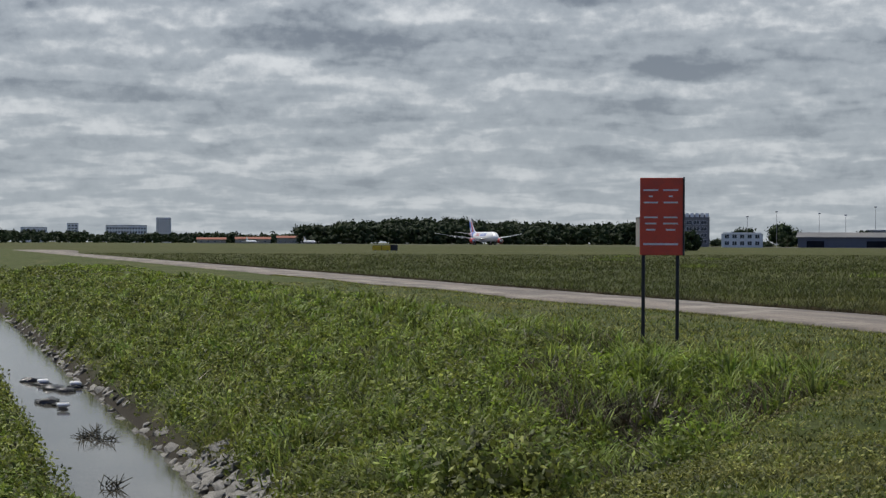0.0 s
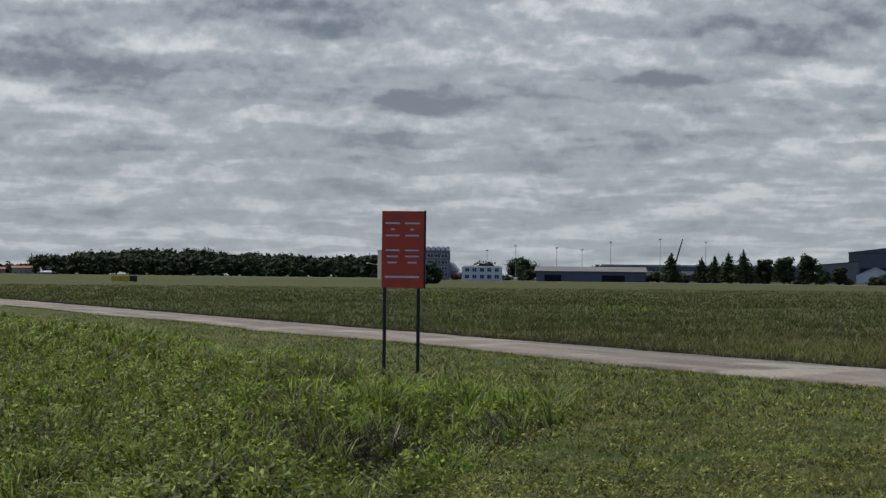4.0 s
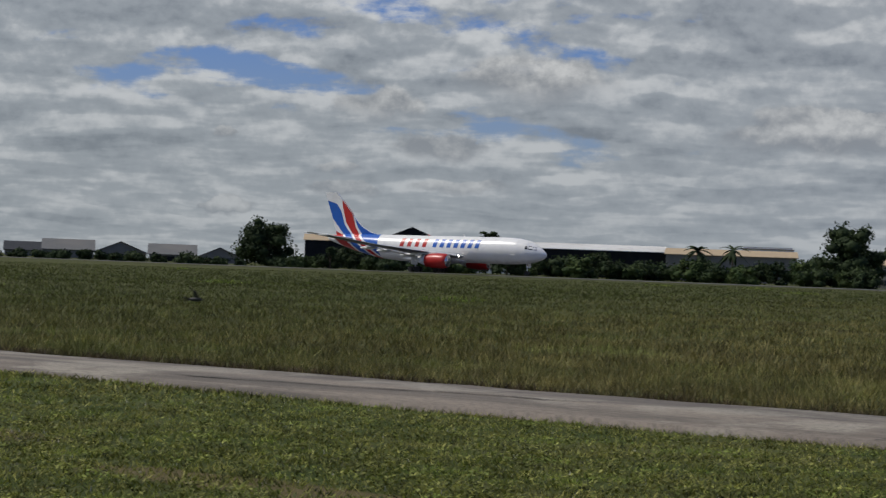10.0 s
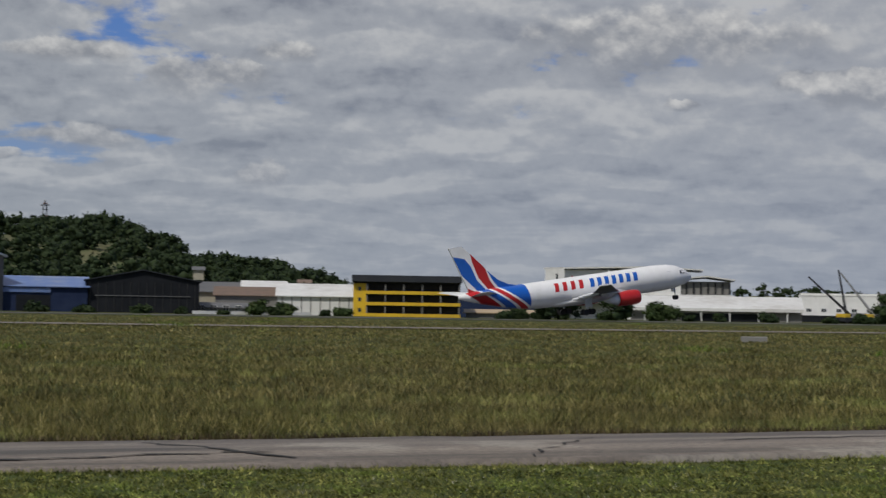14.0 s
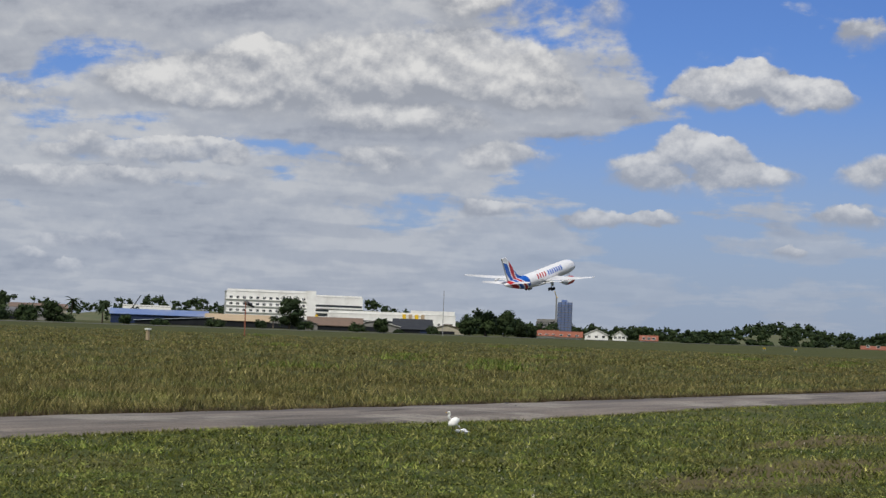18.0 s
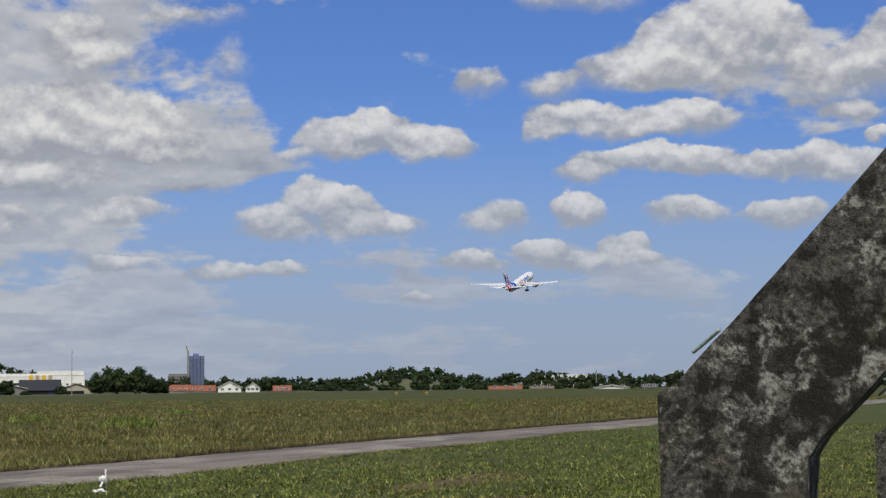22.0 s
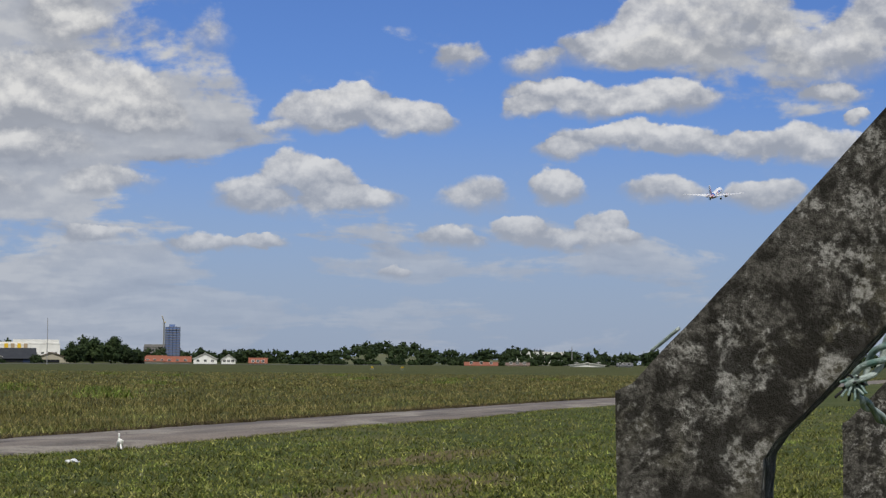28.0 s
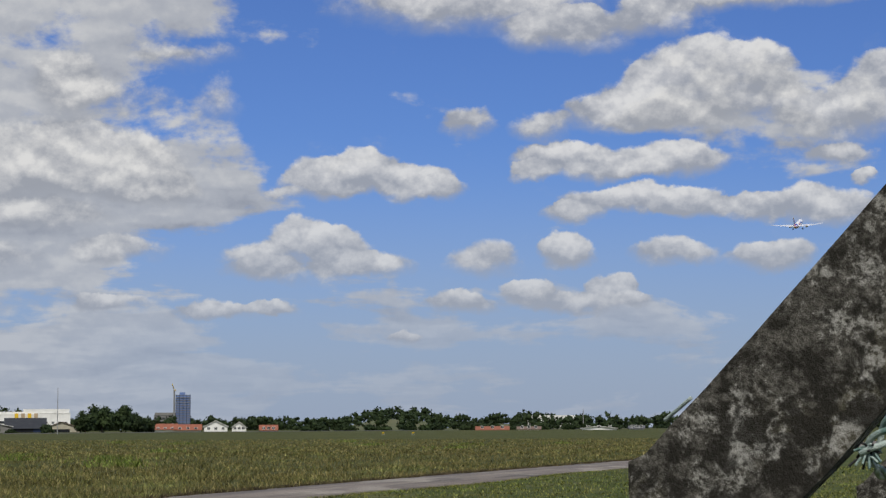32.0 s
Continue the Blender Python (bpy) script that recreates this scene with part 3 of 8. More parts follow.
def livery():
    """White body; blue rear with a red and white sash that sweeps down and forward."""
    m = bpy.data.materials.new("fuselage_livery")
    m.use_nodes = True
    n = Nodes(m.node_tree)
    sep = n.add("ShaderNodeSeparateXYZ", in_0=n.add("ShaderNodeTexCoord").outputs["Object"])
    x, _, z = sep.outputs
    rear = n.math("LESS_THAN", n.math("ADD", x, n.math("MULTIPLY", z, 0.15)), -10.0)
    sash = n.math("ADD", x, n.math("MULTIPLY", z, 1.30))
    ramp = n.add("ShaderNodeValToRGB", in_0=n.math("DIVIDE", n.math("ADD", sash, 21.4), 20.0))
    ramp.color_ramp.interpolation = "CONSTANT"
    white, red, blue = (0.8, 0.8, 0.8, 1), (0.50, 0.022, 0.022, 1), (0.012, 0.105, 0.46, 1)
    stops = [(0.0, white), (0.36, red), (0.50, white), (0.53, blue), (0.615, white), (0.645, red), (0.71, white), (0.74, blue)]
    els = ramp.color_ramp.elements
    els[0].position, els[0].color = stops[0]
    els[1].position, els[1].color = stops[1]
    for p, c in stops[2:]:
        e = els.new(p)
        e.color = c
    place = n.add("ShaderNodeTexCoord").outputs["Object"]
    body = n.mix(n.math("MULTIPLY", n.step(n.noise(place, 0.5, 5.0, 0.6), 0.4, 0.7), 0.5), (0.80, 0.80, 0.80, 1), (0.70, 0.70, 0.69, 1))
    belly = n.math("MULTIPLY", n.step(z, 3.2, 2.3), n.step(n.noise(place, 0.9, 5.0, 0.6), 0.35, 0.65))
    body = n.mix(n.math("MULTIPLY", belly, 0.45), body, (0.42, 0.41, 0.40, 1))
    base = n.mix(rear, body, ramp.outputs[0])
    b = n.add("ShaderNodeBsdfPrincipled", in_Base_Color=base, in_Roughness=0.3)
    out = n.add("ShaderNodeOutputMaterial")
    n.put(out.inputs[0], b.outputs[0])
    return m


SECTIONS = [(26.9, 4.05, 0.06, 0.06), (26.55, 4.10, 0.60, 0.58), (25.8, 4.22, 1.12, 1.10), (24.7, 4.42, 1.66, 1.66), (23.2, 4.60, 2.12, 2.16), (21.2, 4.70, 2.40, 2.46),
            (18.5, 4.75, 2.515, 2.60), (8.0, 4.75, 2.515, 2.60), (-2.0, 4.75, 2.515, 2.60), (-6.4, 4.75, 2.515, 2.60), (-11.4, 4.98, 2.43, 2.38), (-15.9, 5.45, 2.02, 1.92),
            (-19.9, 5.95, 1.38, 1.34), (-22.9, 6.30, 0.75, 0.80), (-24.6, 6.48, 0.22, 0.30)]


def section(x):
    xs = [s[0] for s in SECTIONS][::-1]
    return [float(np.interp(x, xs, [s[k] for s in SECTIONS][::-1])) for k in (1, 2, 3)]


def aerofoil(chord, thick, lead, y, z, points=10):
    """A wing section: leading edge at lead, running aft."""
    top, bottom = [], []
    for i in range(points + 1):
        u = (1 - math.cos(math.pi * i / points)) / 2
        h = thick * 2.6 * (0.2969 * math.sqrt(u) - 0.126 * u - 0.3516 * u * u + 0.2843 * u ** 3 - 0.1036 * u ** 4)
        top.append(Vector((lead - u * chord, y, z + h * 1.1)))
        bottom.append(Vector((lead - u * chord, y, z - h * 0.9)))
    return top + bottom[-2:0:-1]


def lifting_surface(stations):
    return loft([aerofoil(c, c * t, lead, y, z) for (y, lead, c, z, t) in stations])


def make_aircraft():
    plane = thing("cargo_aircraft", pose(-940, 305, 0.55), "white twin-engined cargo jet with blue and red tail and red engines", "airplane")
    ring = 40
    rings = []
    fine = sorted(set([s[0] for s in SECTIONS] + list(np.arange(18.5, 27, 0.55)) + list(np.arange(-24, -6, 1.0))), reverse=True)
    for x in fine:
        zc, w, h = section(x)
        rings.append([(x, w * math.sin(2 * math.pi * i / ring), zc + h * math.cos(2 * math.pi * i / ring)) for i in range(ring)])
    body = part("fuselage", loft(rings), livery(), plane, "white fuselage, blue at the rear with red and white sash", smooth=True)
    # flight deck windows
    for side in (-1, 1):
        for k, (x0, x1, z0, z1) in enumerate(((24.55, 25.25, 5.0, 5.62), (23.75, 24.45, 5.08, 5.78), (23.1, 23.65, 5.15, 5.72))):
            bm = bmesh.new()
            quad = []
            for (x, z) in ((x0, z0), (x1, z0 - 0.02), (x1 - 0.15, z1 - 0.1 * (k == 0)), (x0, z1)):
                zc, w, h = section(x)
                u = max(-1, min(1, (z - zc) / h))
                quad.append((x + 0.02, side * (w * math.sqrt(1 - u * u) + 0.03), z))
            sheet(bm, quad)
            part("cockpit_window", bm, GLASS_DARK, body, "dark cockpit window")
        # airline name along the side, as plain slanted strokes
        for colour, start, count, pitch_x in ((PAINT_RED, -5.6, 4, 1.78), (PAINT_BLUE, 2.2, 7, 1.62)):
            for i in range(count):
                a = start + i * pitch_x if side < 0 else 7.9 - (start + i * pitch_x) - 1.2
                bm = bmesh.new()
                for j in range(6):
                    z = 5.05 + 1.62 * j / 5
                    zc, w, h = section(0)
                    y = side * (w * math.sqrt(max(0, 1 - ((z - zc) / h) ** 2)) + 0.03)
                    s = 0.30 * j / 5 * (1 if side < 0 else -1)
                    narrow = 0.2
                    now = (bm.verts.new((a + narrow + s, y, z)), bm.verts.new((a + 1.22 - 0.6 * narrow + s, y, z)))
                    if j:
                        bm.faces.new((last[0], last[1], now[1], now[0]))
                    last = now
                part("name_stroke", bm, colour, body, "painted name stroke")
        # cargo and crew door outlines
        for (x0, x1, z0, z1) in ((20.2, 21.2, 4.0, 5.9), (-9.4, -8.5, 4.2, 5.9)):
            bm = bmesh.new()
            for (p, q) in (((x0, z0), (x0, z1)), ((x1, z0), (x1, z1)), ((x0, z1), (x1, z1)), ((x0, z0), (x1, z0))):
                pts = []
                for (x, z) in (p, q):
                    zc, w, h = section(x)
                    pts.append(Vector((x, side * (w * math.sqrt(max(0, 1 - ((z - zc) / h) ** 2)) + 0.01), z)))
                add_tube(bm, pts[0], pts[1], 0.03, sides=4)
            part("door_outline", bm, WING_GREY, body)
    # fin
    fin_line = [(-11.70, 7.25), (-14.00, 7.75), (-16.20, 8.9), (-18.40, 11.0), (-22.80, 15.85), (-25.60, 15.85), (-22.30, 7.0)]
    fin = part("fin", prism(fin_line, -0.22, 0.22), PAINT_WHITE, plane, "swept white, blue and red tail fin")
    bands = [("blue_band", PAINT_BLUE, [(-24.95, 14.15), (-22.60, 13.5), (-21.50, 12.0), (-20.50, 9.2), (-18.60, 6.9), (-20.30, 6.9), (-23.50, 10.4)]),
             ("red_band", PAINT_RED, [(-21.30, 14.3), (-18.55, 11.3), (-17.80, 8.8), (-16.60, 6.95), (-18.10, 6.95), (-20.10, 9.6), (-21.10, 12.7)]),
             ("front_blue_band", PAINT_BLUE, [(-18.15, 10.75), (-16.20, 8.85), (-14.00, 7.72), (-11.90, 7.25), (-15.80, 6.95), (-17.10, 8.6)]),
             ("rear_red_band", PAINT_RED, [(-22.60, 7.9), (-20.20, 6.75), (-21.80, 6.4), (-22.40, 6.9)])]
    for name, colour, outline in bands:
        for side in (-1, 1):
            part(name, prism(outline, side * 0.222, side * 0.245), colour, fin)
    for side, tag in ((-1, "right"), (1, "left")):
        s = side
        bm = lifting_surface([(s * 1.5, 10.2, 10.6, 3.35, 0.14), (s * 7.6, 5.6, 7.0, 3.95, 0.12), (s * 17, -0.6, 4.5, 5.05, 0.11), (s * 25.4, -6.4, 2.3, 6.5, 0.10)])
        bm.normal_update()
        # downward faces take the grey with shade in its colour, leading edge excepted
        for f in bm.faces:
            f.material_index = 1 if f.normal.z < -0.15 and f.normal.x < 0.22 else 0
        wing = part("wing", bm, [WING_GREY, WING_SHADED], plane, "long swept wing, white above, grey with painted shade below", smooth=True)
        part("aileron_edge", lifting_surface([(s * 3.0, 0.1, 1.9, 3.1, 0.10), (s * 8.5, -1.6, 1.6, 3.75, 0.10), (s * 15.5, -3.9, 1.1, 4.65, 0.10)]), PAINT_WHITE, wing, "lowered trailing-edge flap")
        part("wing_tip", box(-8.9, -6.8, s * 25.35 - 0.08, s * 25.35 + 0.08, 6.4, 6.7, 0.05), PAINT_WHITE, wing)
        for fy in (5.2, 10.8, 14.6):
            zz = 3.35 + (abs(fy) - 1.5) * 0.115
            bm = bmesh.new()
            bmesh.ops.create_uvsphere(bm, u_segments=10, v_segments=6, radius=1.0, matrix=Matrix.Translation((-1.6 - (fy - 5) * 0.32, s * fy, zz - 0.45)) @ Matrix.Diagonal((1.9, 0.28, 0.34, 1)))
            part("flap_fairing", bm, WING_GREY, wing, smooth=True)
        part("tailplane", lifting_surface([(s * 0.4, -16.6, 5.8, 6.25, 0.10), (s * 9.3, -22.6, 2.0, 7.35, 0.09)]), PAINT_WHITE, plane, "swept white tailplane", smooth=True)
        # engine
        ex, ey, ez = 6.9, s * 7.9, 2.35
        prof = [(2.55, 1.18), (2.45, 1.30), (1.9, 1.42), (0.6, 1.47), (-0.8, 1.42), (-2.2, 1.22)]
        cowl = part("engine_cowl", loft([[(ex + px, ey + r * math.sin(2 * math.pi * i / 24), ez + r * math.cos(2 * math.pi * i / 24)) for i in range(24)] for px, r in prof], close=False), PAINT_RED, plane, "red engine cowl", smooth=True)
        prof = [(2.56, 1.17), (2.5, 1.10), (1.9, 1.08), (1.2, 1.05)]
        part("intake_lip", loft([[(ex + px, ey + r * math.sin(2 * math.pi * i / 24), ez + r * math.cos(2 * math.pi * i / 24)) for i in range(24)] for px, r in prof]), BARE_METAL, cowl, "polished metal intake lip", smooth=True)
        part("fan", tube((ex + 1.25, ey, ez), (ex + 1.15, ey, ez), 1.04, sides=24), DARK_METAL, cowl)
        prof = [(-2.1, 1.15), (-3.2, 0.80), (-4.1, 0.50), (-5.0, 0.12)]
        part("exhaust_cone", loft([[(ex + px, ey + r * math.sin(2 * math.pi * i / 20), ez + r * math.cos(2 * math.pi * i / 20)) for i in range(20)] for px, r in prof]), PAINT_WHITE, cowl, "pale exhaust cone", smooth=True)
        part("pylon", prism([(8.0, 3.6), (5.4, 4.05), (1.2, 4.0), (1.6, 3.4), (4.6, 3.55)], ey - 0.22, ey + 0.22), PAINT_WHITE, cowl)
        # main gear: four wheels on a beam
        gear = part("main_gear", add_tube(tube((0, s * 4.65, 3.2), (0, s * 4.65, 0.62), 0.17, sides=10), (0.7, s * 4.65, 0.6), (-0.7, s * 4.65, 0.6), 0.12, sides=8), BARE_METAL, plane, "main landing gear leg")
        for wx in (-0.72, 0.72):
            for wy in (-0.57, 0.57):
                part("wheel", tube((wx, s * 4.65 + wy - 0.19, 0.58), (wx, s * 4.65 + wy + 0.19, 0.58), 0.58, sides=20), RUBBER, gear)
        part("gear_door", box(-0.8, 0.8, s * 5.15 - 0.03, s * 5.15 + 0.03, 1.5, 3.2, 0.02), WING_GREY, gear)
        bm = tube((9.0, s * 3.3, 3.45), (9.12, s * 3.3, 3.45), 0.16, sides=12)
        part("landing_light", bm, glowing("landing_lamp", (1.0, 0.93, 0.8), 12.0), plane, "bright landing light in the wing root")
    gear = part("nose_gear", add_tube(tube((22.7, 0, 2.7), (22.7, 0, 0.5), 0.11, sides=10), (22.7, -0.3, 0.47), (22.7, 0.3, 0.47), 0.08), BARE_METAL, plane, "nose landing gear leg")
    for wy in (-0.3, 0.3):
        part("wheel", tube((22.7, wy - 0.14, 0.47), (22.7, wy + 0.14, 0.47), 0.47, sides=18), RUBBER, gear)
    part("gear_door", box(22.2, 23.2, 0.46, 0.5, 1.6, 2.5), PAINT_WHITE, gear)
    bm = bmesh.new()
    bmesh.ops.create_uvsphere(bm, u_segments=16, v_segments=10, radius=1.0, matrix=Matrix.Translation((2.0, 0, 2.75)) @ Matrix.Diagonal((9.5, 2.45, 0.95, 1)))
    part("belly_fairing", bm, PAINT_WHITE, plane, smooth=True)
    part("beacon", box(-0.2, 0.2, -0.08, 0.08, 7.33, 7.55, 0.05), PAINT_RED, plane)
    part("aerial", prism([(8.6, 7.3), (8.1, 7.3), (8.0, 7.75), (8.2, 7.75)], -0.04, 0.04), PAINT_WHITE, plane)
    return plane


aircraft = make_aircraft()


# ---- vegetation ----
LEAF_DARK = surface("leaf_dark", (0.020, 0.036, 0.014), 0.75, tint=(0.040, 0.060, 0.019), scale=0.25, amount=0.8, space="Position", spread=0.35, gloss=0.2, through_light=0.15)
LEAF_MID = surface("leaf_mid", (0.034, 0.060, 0.018), 0.75, tint=(0.066, 0.090, 0.027), scale=0.3, amount=0.8, space="Position", spread=0.35, gloss=0.2, through_light=0.15)
BARK = surface("bark", (0.10, 0.075, 0.055), 0.9, scale=2.0, amount=0.6, bump=0.4, bump_scale=6.0)
SCRUB = surface("scrub", (0.075, 0.095, 0.030), 0.9, tint=(0.13, 0.115, 0.055), scale=0.05, amount=0.9, space="Position", grime=(0.05, 0.07, 0.022), grime_scale=0.2, grime_amount=0.8)


def leaf_cloud(rng, lumps, count, size):
    """Small leaf sprays over a set of lumps (centre, radii): corner points and quads."""
    lumps = np.asarray(lumps, dtype=float)
    weight = (lumps[:, 3] * lumps[:, 4]) + lumps[:, 5] * lumps[:, 3]
    pick = rng.choice(len(lumps), count, p=weight / weight.sum())
    way = rng.normal(size=(count, 3))
    way /= np.linalg.norm(way, axis=1, keepdims=True)
    centre = lumps[pick, :3] + way * lumps[pick, 3:6] * rng.uniform(0.72, 1.12, (count, 1))
    a = rng.normal(size=(count, 3))
    a /= np.linalg.norm(a, axis=1, keepdims=True)
    b = np.cross(a, way + 0.4 * rng.normal(size=(count, 3)))
    b /= np.linalg.norm(b, axis=1, keepdims=True) + 1e-6
    s = size * rng.uniform(0.55, 1.35, (count, 1))
    verts = np.stack([centre - a * s, centre + b * s * 0.6, centre + a * s, centre - b * s * 0.6], 1).reshape(-1, 3)
    return verts, np.arange(count * 4).reshape(-1, 4)


BALL = None


def core_balls(lumps, shrink=0.66):
    """Dark hearts of the lumps, so that a crown is not hollow."""
    global BALL
    if BALL is None:
        bm = bmesh.new()
        bmesh.ops.create_icosphere(bm, subdivisions=1, radius=1.0)
        BALL = (np.array([v.co[:] for v in bm.verts]), np.array([[v.index for v in f.verts] for f in bm.faces]))
        bm.free()
    bv, bf = BALL
    lumps = np.asarray(lumps, dtype=float)
    verts = (lumps[:, None, :3] + bv[None] * lumps[:, None, 3:6] * shrink).reshape(-1, 3)
    faces = (np.arange(len(lumps))[:, None, None] * len(bv) + bf[None]).reshape(-1, 3)
    return verts, faces


def crown_mesh(name, lumps, count, size, material, rng):
    """One crown: leaf sprays and hearts in one mesh (triangles)."""
    v1, f1 = leaf_cloud(rng, lumps, count, size)
    tri = np.concatenate([f1[:, [0, 1, 2]], f1[:, [0, 2, 3]]])
    v2, f2 = core_balls(lumps)
    return bulk(name, np.concatenate([v1, v2]), np.concatenate([tri, f2 + len(v1)]), material)


def broad_lumps(rng, w, h, n, low=0.3):
    """Lumps of a broad crown of width w, from low*h up to h."""
    lumps = []
    for _ in range(n):
        a, r = rng.uniform(0, 2 * math.pi), math.sqrt(rng.uniform(0, 1)) * 0.36 * w
        t = rng.uniform(0, 1)
        z = h * (low + (0.92 - low) * t)
        k = w * rng.uniform(0.12, 0.21)
        r *= 1.0 - 0.45 * abs(t - 0.35)
        lumps.append((r * math.cos(a), r * math.sin(a), z, k, k, k * rng.uniform(0.6, 0.95)))
    return lumps


def make_tree(place, w, h, label, seed, form="broad", leaves=900, size=0.35, material=None, name="tree", group=""):
    rng = np.random.default_rng(seed)
    tree = thing(name, Matrix.Translation(place), label, "tree" if name != "bush" else "bush", group)
    if form == "cone":
        lumps = []
        for i in range(16):
            t = i / 15
            k = w * 0.5 * (1.02 - t) ** 0.8
            a = i * 2.4
            lumps.append((0.25 * k * math.cos(a), 0.25 * k * math.sin(a), h * (0.12 + 0.86 * t), k * 0.8 + 0.15, k * 0.8 + 0.15, h * 0.09))
    elif form == "bush":
        lumps = [(x, y, z * 0.55, kx, ky, kz) for (x, y, z, kx, ky, kz) in broad_lumps(rng, w, h * 1.5, 14, 0.12)]
    elif form == "column":
        lumps = broad_lumps(rng, w * 1.12, h, 38, 0.10)
    elif form == "umbrella":
        lumps = [(x, y, z, kx, ky, kz * 0.5) for (x, y, z, kx, ky, kz) in broad_lumps(rng, w, h, 10, 0.78)]
    else:
        lumps = broad_lumps(rng, w * 1.08, h, 32, 0.20)
    crown = crown_mesh("crown", lumps, leaves, size, material or LEAF_DARK, rng)
    crown.parent = tree
    bm = tube((0, 0, -0.3), (0.05 * w, 0, h * 0.55), 0.035 * h + 0.05, 0.02 * h, 8)
    for i in range(5):
        a = i * 1.3 + seed
        add_tube(bm, (0.02 * w, 0, h * (0.22 + 0.06 * i)), (0.28 * w * math.cos(a), 0.28 * w * math.sin(a), h * (0.42 + 0.08 * i)), 0.012 * h + 0.03, 0.02, 6)
    part("trunk", bm, BARK, tree)
    return tree


def make_palm(place, h, label, seed):
    rng = random.Random(seed)
    tree = thing("palm_tree", Matrix.Translation(place), label, "palm tree", "palms beyond the runway")
    part("trunk", add_tube(tube((0, 0, -0.2), (0.15, 0.1, h * 0.4), 0.28, 0.2), (0.15, 0.1, h * 0.4), (0.3, 0.0, h * 0.8), 0.2, 0.16), BARK, tree)
    for i in range(22):
        bm = bmesh.new()
        a, rise, long = rng.uniform(0, 6.28), rng.uniform(-0.55, 1.15), h * rng.uniform(0.32, 0.46)
        last = None
        for j in range(7):
            u = j / 6
            c = Vector((0.3 + math.cos(a) * long * u * math.cos(rise * (1 - 0.4 * u)), math.sin(a) * long * u * math.cos(rise * (1 - 0.4 * u)), h * 0.8 + long * (math.sin(rise) * u - 0.62 * u * u)))
            wide = 0.42 * math.sin(math.pi * min(1, 0.12 + u * 0.9)) + 0.05
            side = Vector((-math.sin(a), math.cos(a), 0)) * wide
            now = [bm.verts.new(c - side - Vector((0, 0, wide * 0.5))), bm.verts.new(c), bm.verts.new(c + side - Vector((0, 0, wide * 0.5)))]
            if last:
                bm.faces.new((last[0], last[1], now[1], now[0])), bm.faces.new((last[1], last[2], now[2], now[1]))
            last = now
        part("frond", bm, LEAF_DARK, tree)
    return tree


def skyline(points):
    az, el = np.array([p[0] for p in points], dtype=float), np.array([p[1] for p in points], dtype=float)
    return lambda a: np.interp(a, az, el)


def woods(name, label, points, near, far, count, tree_h, leaves, size, seed, material, rim=0.35, ground_name=None):
    """A wooded rise: a hill body under the skyline and trees standing all over its face and crest.
    points: bearing and height (degrees) of the skyline; near, far: distances of its foot and crest."""
    rng = np.random.default_rng(seed)
    top = skyline(points)
    a0, a1 = points[0][0], points[-1][0]
    crest = lambda a: EYE + far * np.tan(np.radians(np.maximum(top(a), 0.02))) - tree_h * 0.95

    def hill(a, d):
        t = np.clip((d - near) / (far - near), 0, 1.0)
        return 0.45 + np.maximum(crest(a) - 0.45, 0) * (t * t * (3 - 2 * t))
    if ground_name:
        na, nd = 90, 14
        aa, dd = np.meshgrid(np.linspace(a0, a1, na), np.concatenate([np.linspace(near, far, nd - 2), [far * 1.08, far * 1.2]]))
        zz = hill(aa, dd)
        zz[-1] = 0.2
        verts = np.stack([dd * np.sin(np.radians(aa)), dd * np.cos(np.radians(aa)), zz], -1).reshape(-1, 3)
        i = (np.arange(nd - 1)[:, None] * na + np.arange(na - 1)[None]).ravel()
        tagged(bulk(ground_name, verts, np.stack([i, i + 1, i + na + 1, i + na], -1), SCRUB, smooth=True), "grassy hillside under the trees", "hill", kind="structure")
    a = rng.uniform(a0, a1, count)
    t = np.where(rng.uniform(size=count) < rim, rng.uniform(0.9, 1.02, count), rng.uniform(0, 1, count))
    d = near + (far - near) * t
    z = hill(a, d)
    lumps = []
    for i in range(count):
        h = tree_h * rng.uniform(0.7, 1.2)
        x, y = d[i] * math.sin(radians(a[i])), d[i] * math.cos(radians(a[i]))
        for k in range(4):
            r = h * rng.uniform(0.20, 0.32)
            lumps.append((x + rng.normal() * h * 0.2, y + rng.normal() * h * 0.2, z[i] + h * rng.uniform(0.08, 0.78), r, r, r * rng.uniform(0.7, 1.0)))
    ob = crown_mesh(name, lumps, count * leaves, size, material, rng)
    return tagged(ob, label, "woods", kind="stuff")


# far wood on the level, seen past the runway's far end
woods("far_wood", "dark dense wood beyond the far runway end", [(-78.3, 0.10), (-77.75, 0.31), (-77.0, 0.60), (-75.4, 0.70), (-73.6, 0.76), (-71.9, 0.64), (-69.5, 0.55), (-67.8, 0.62), (-66.4, 0.45)], 1600, 1850, 1100, 17.0, 38, 1.9, 11, LEAF_DARK)
woods("low_wood", "low dark trees along the far edge of the airfield", [(-90, 0.30), (-87.5, 0.36), (-85, 0.28), (-83, 0.25), (-81, 0.30), (-79.5, 0.22), (-78, 0.26)], 1900, 2100, 620, 10.0, 18, 2.0, 12, LEAF_DARK)
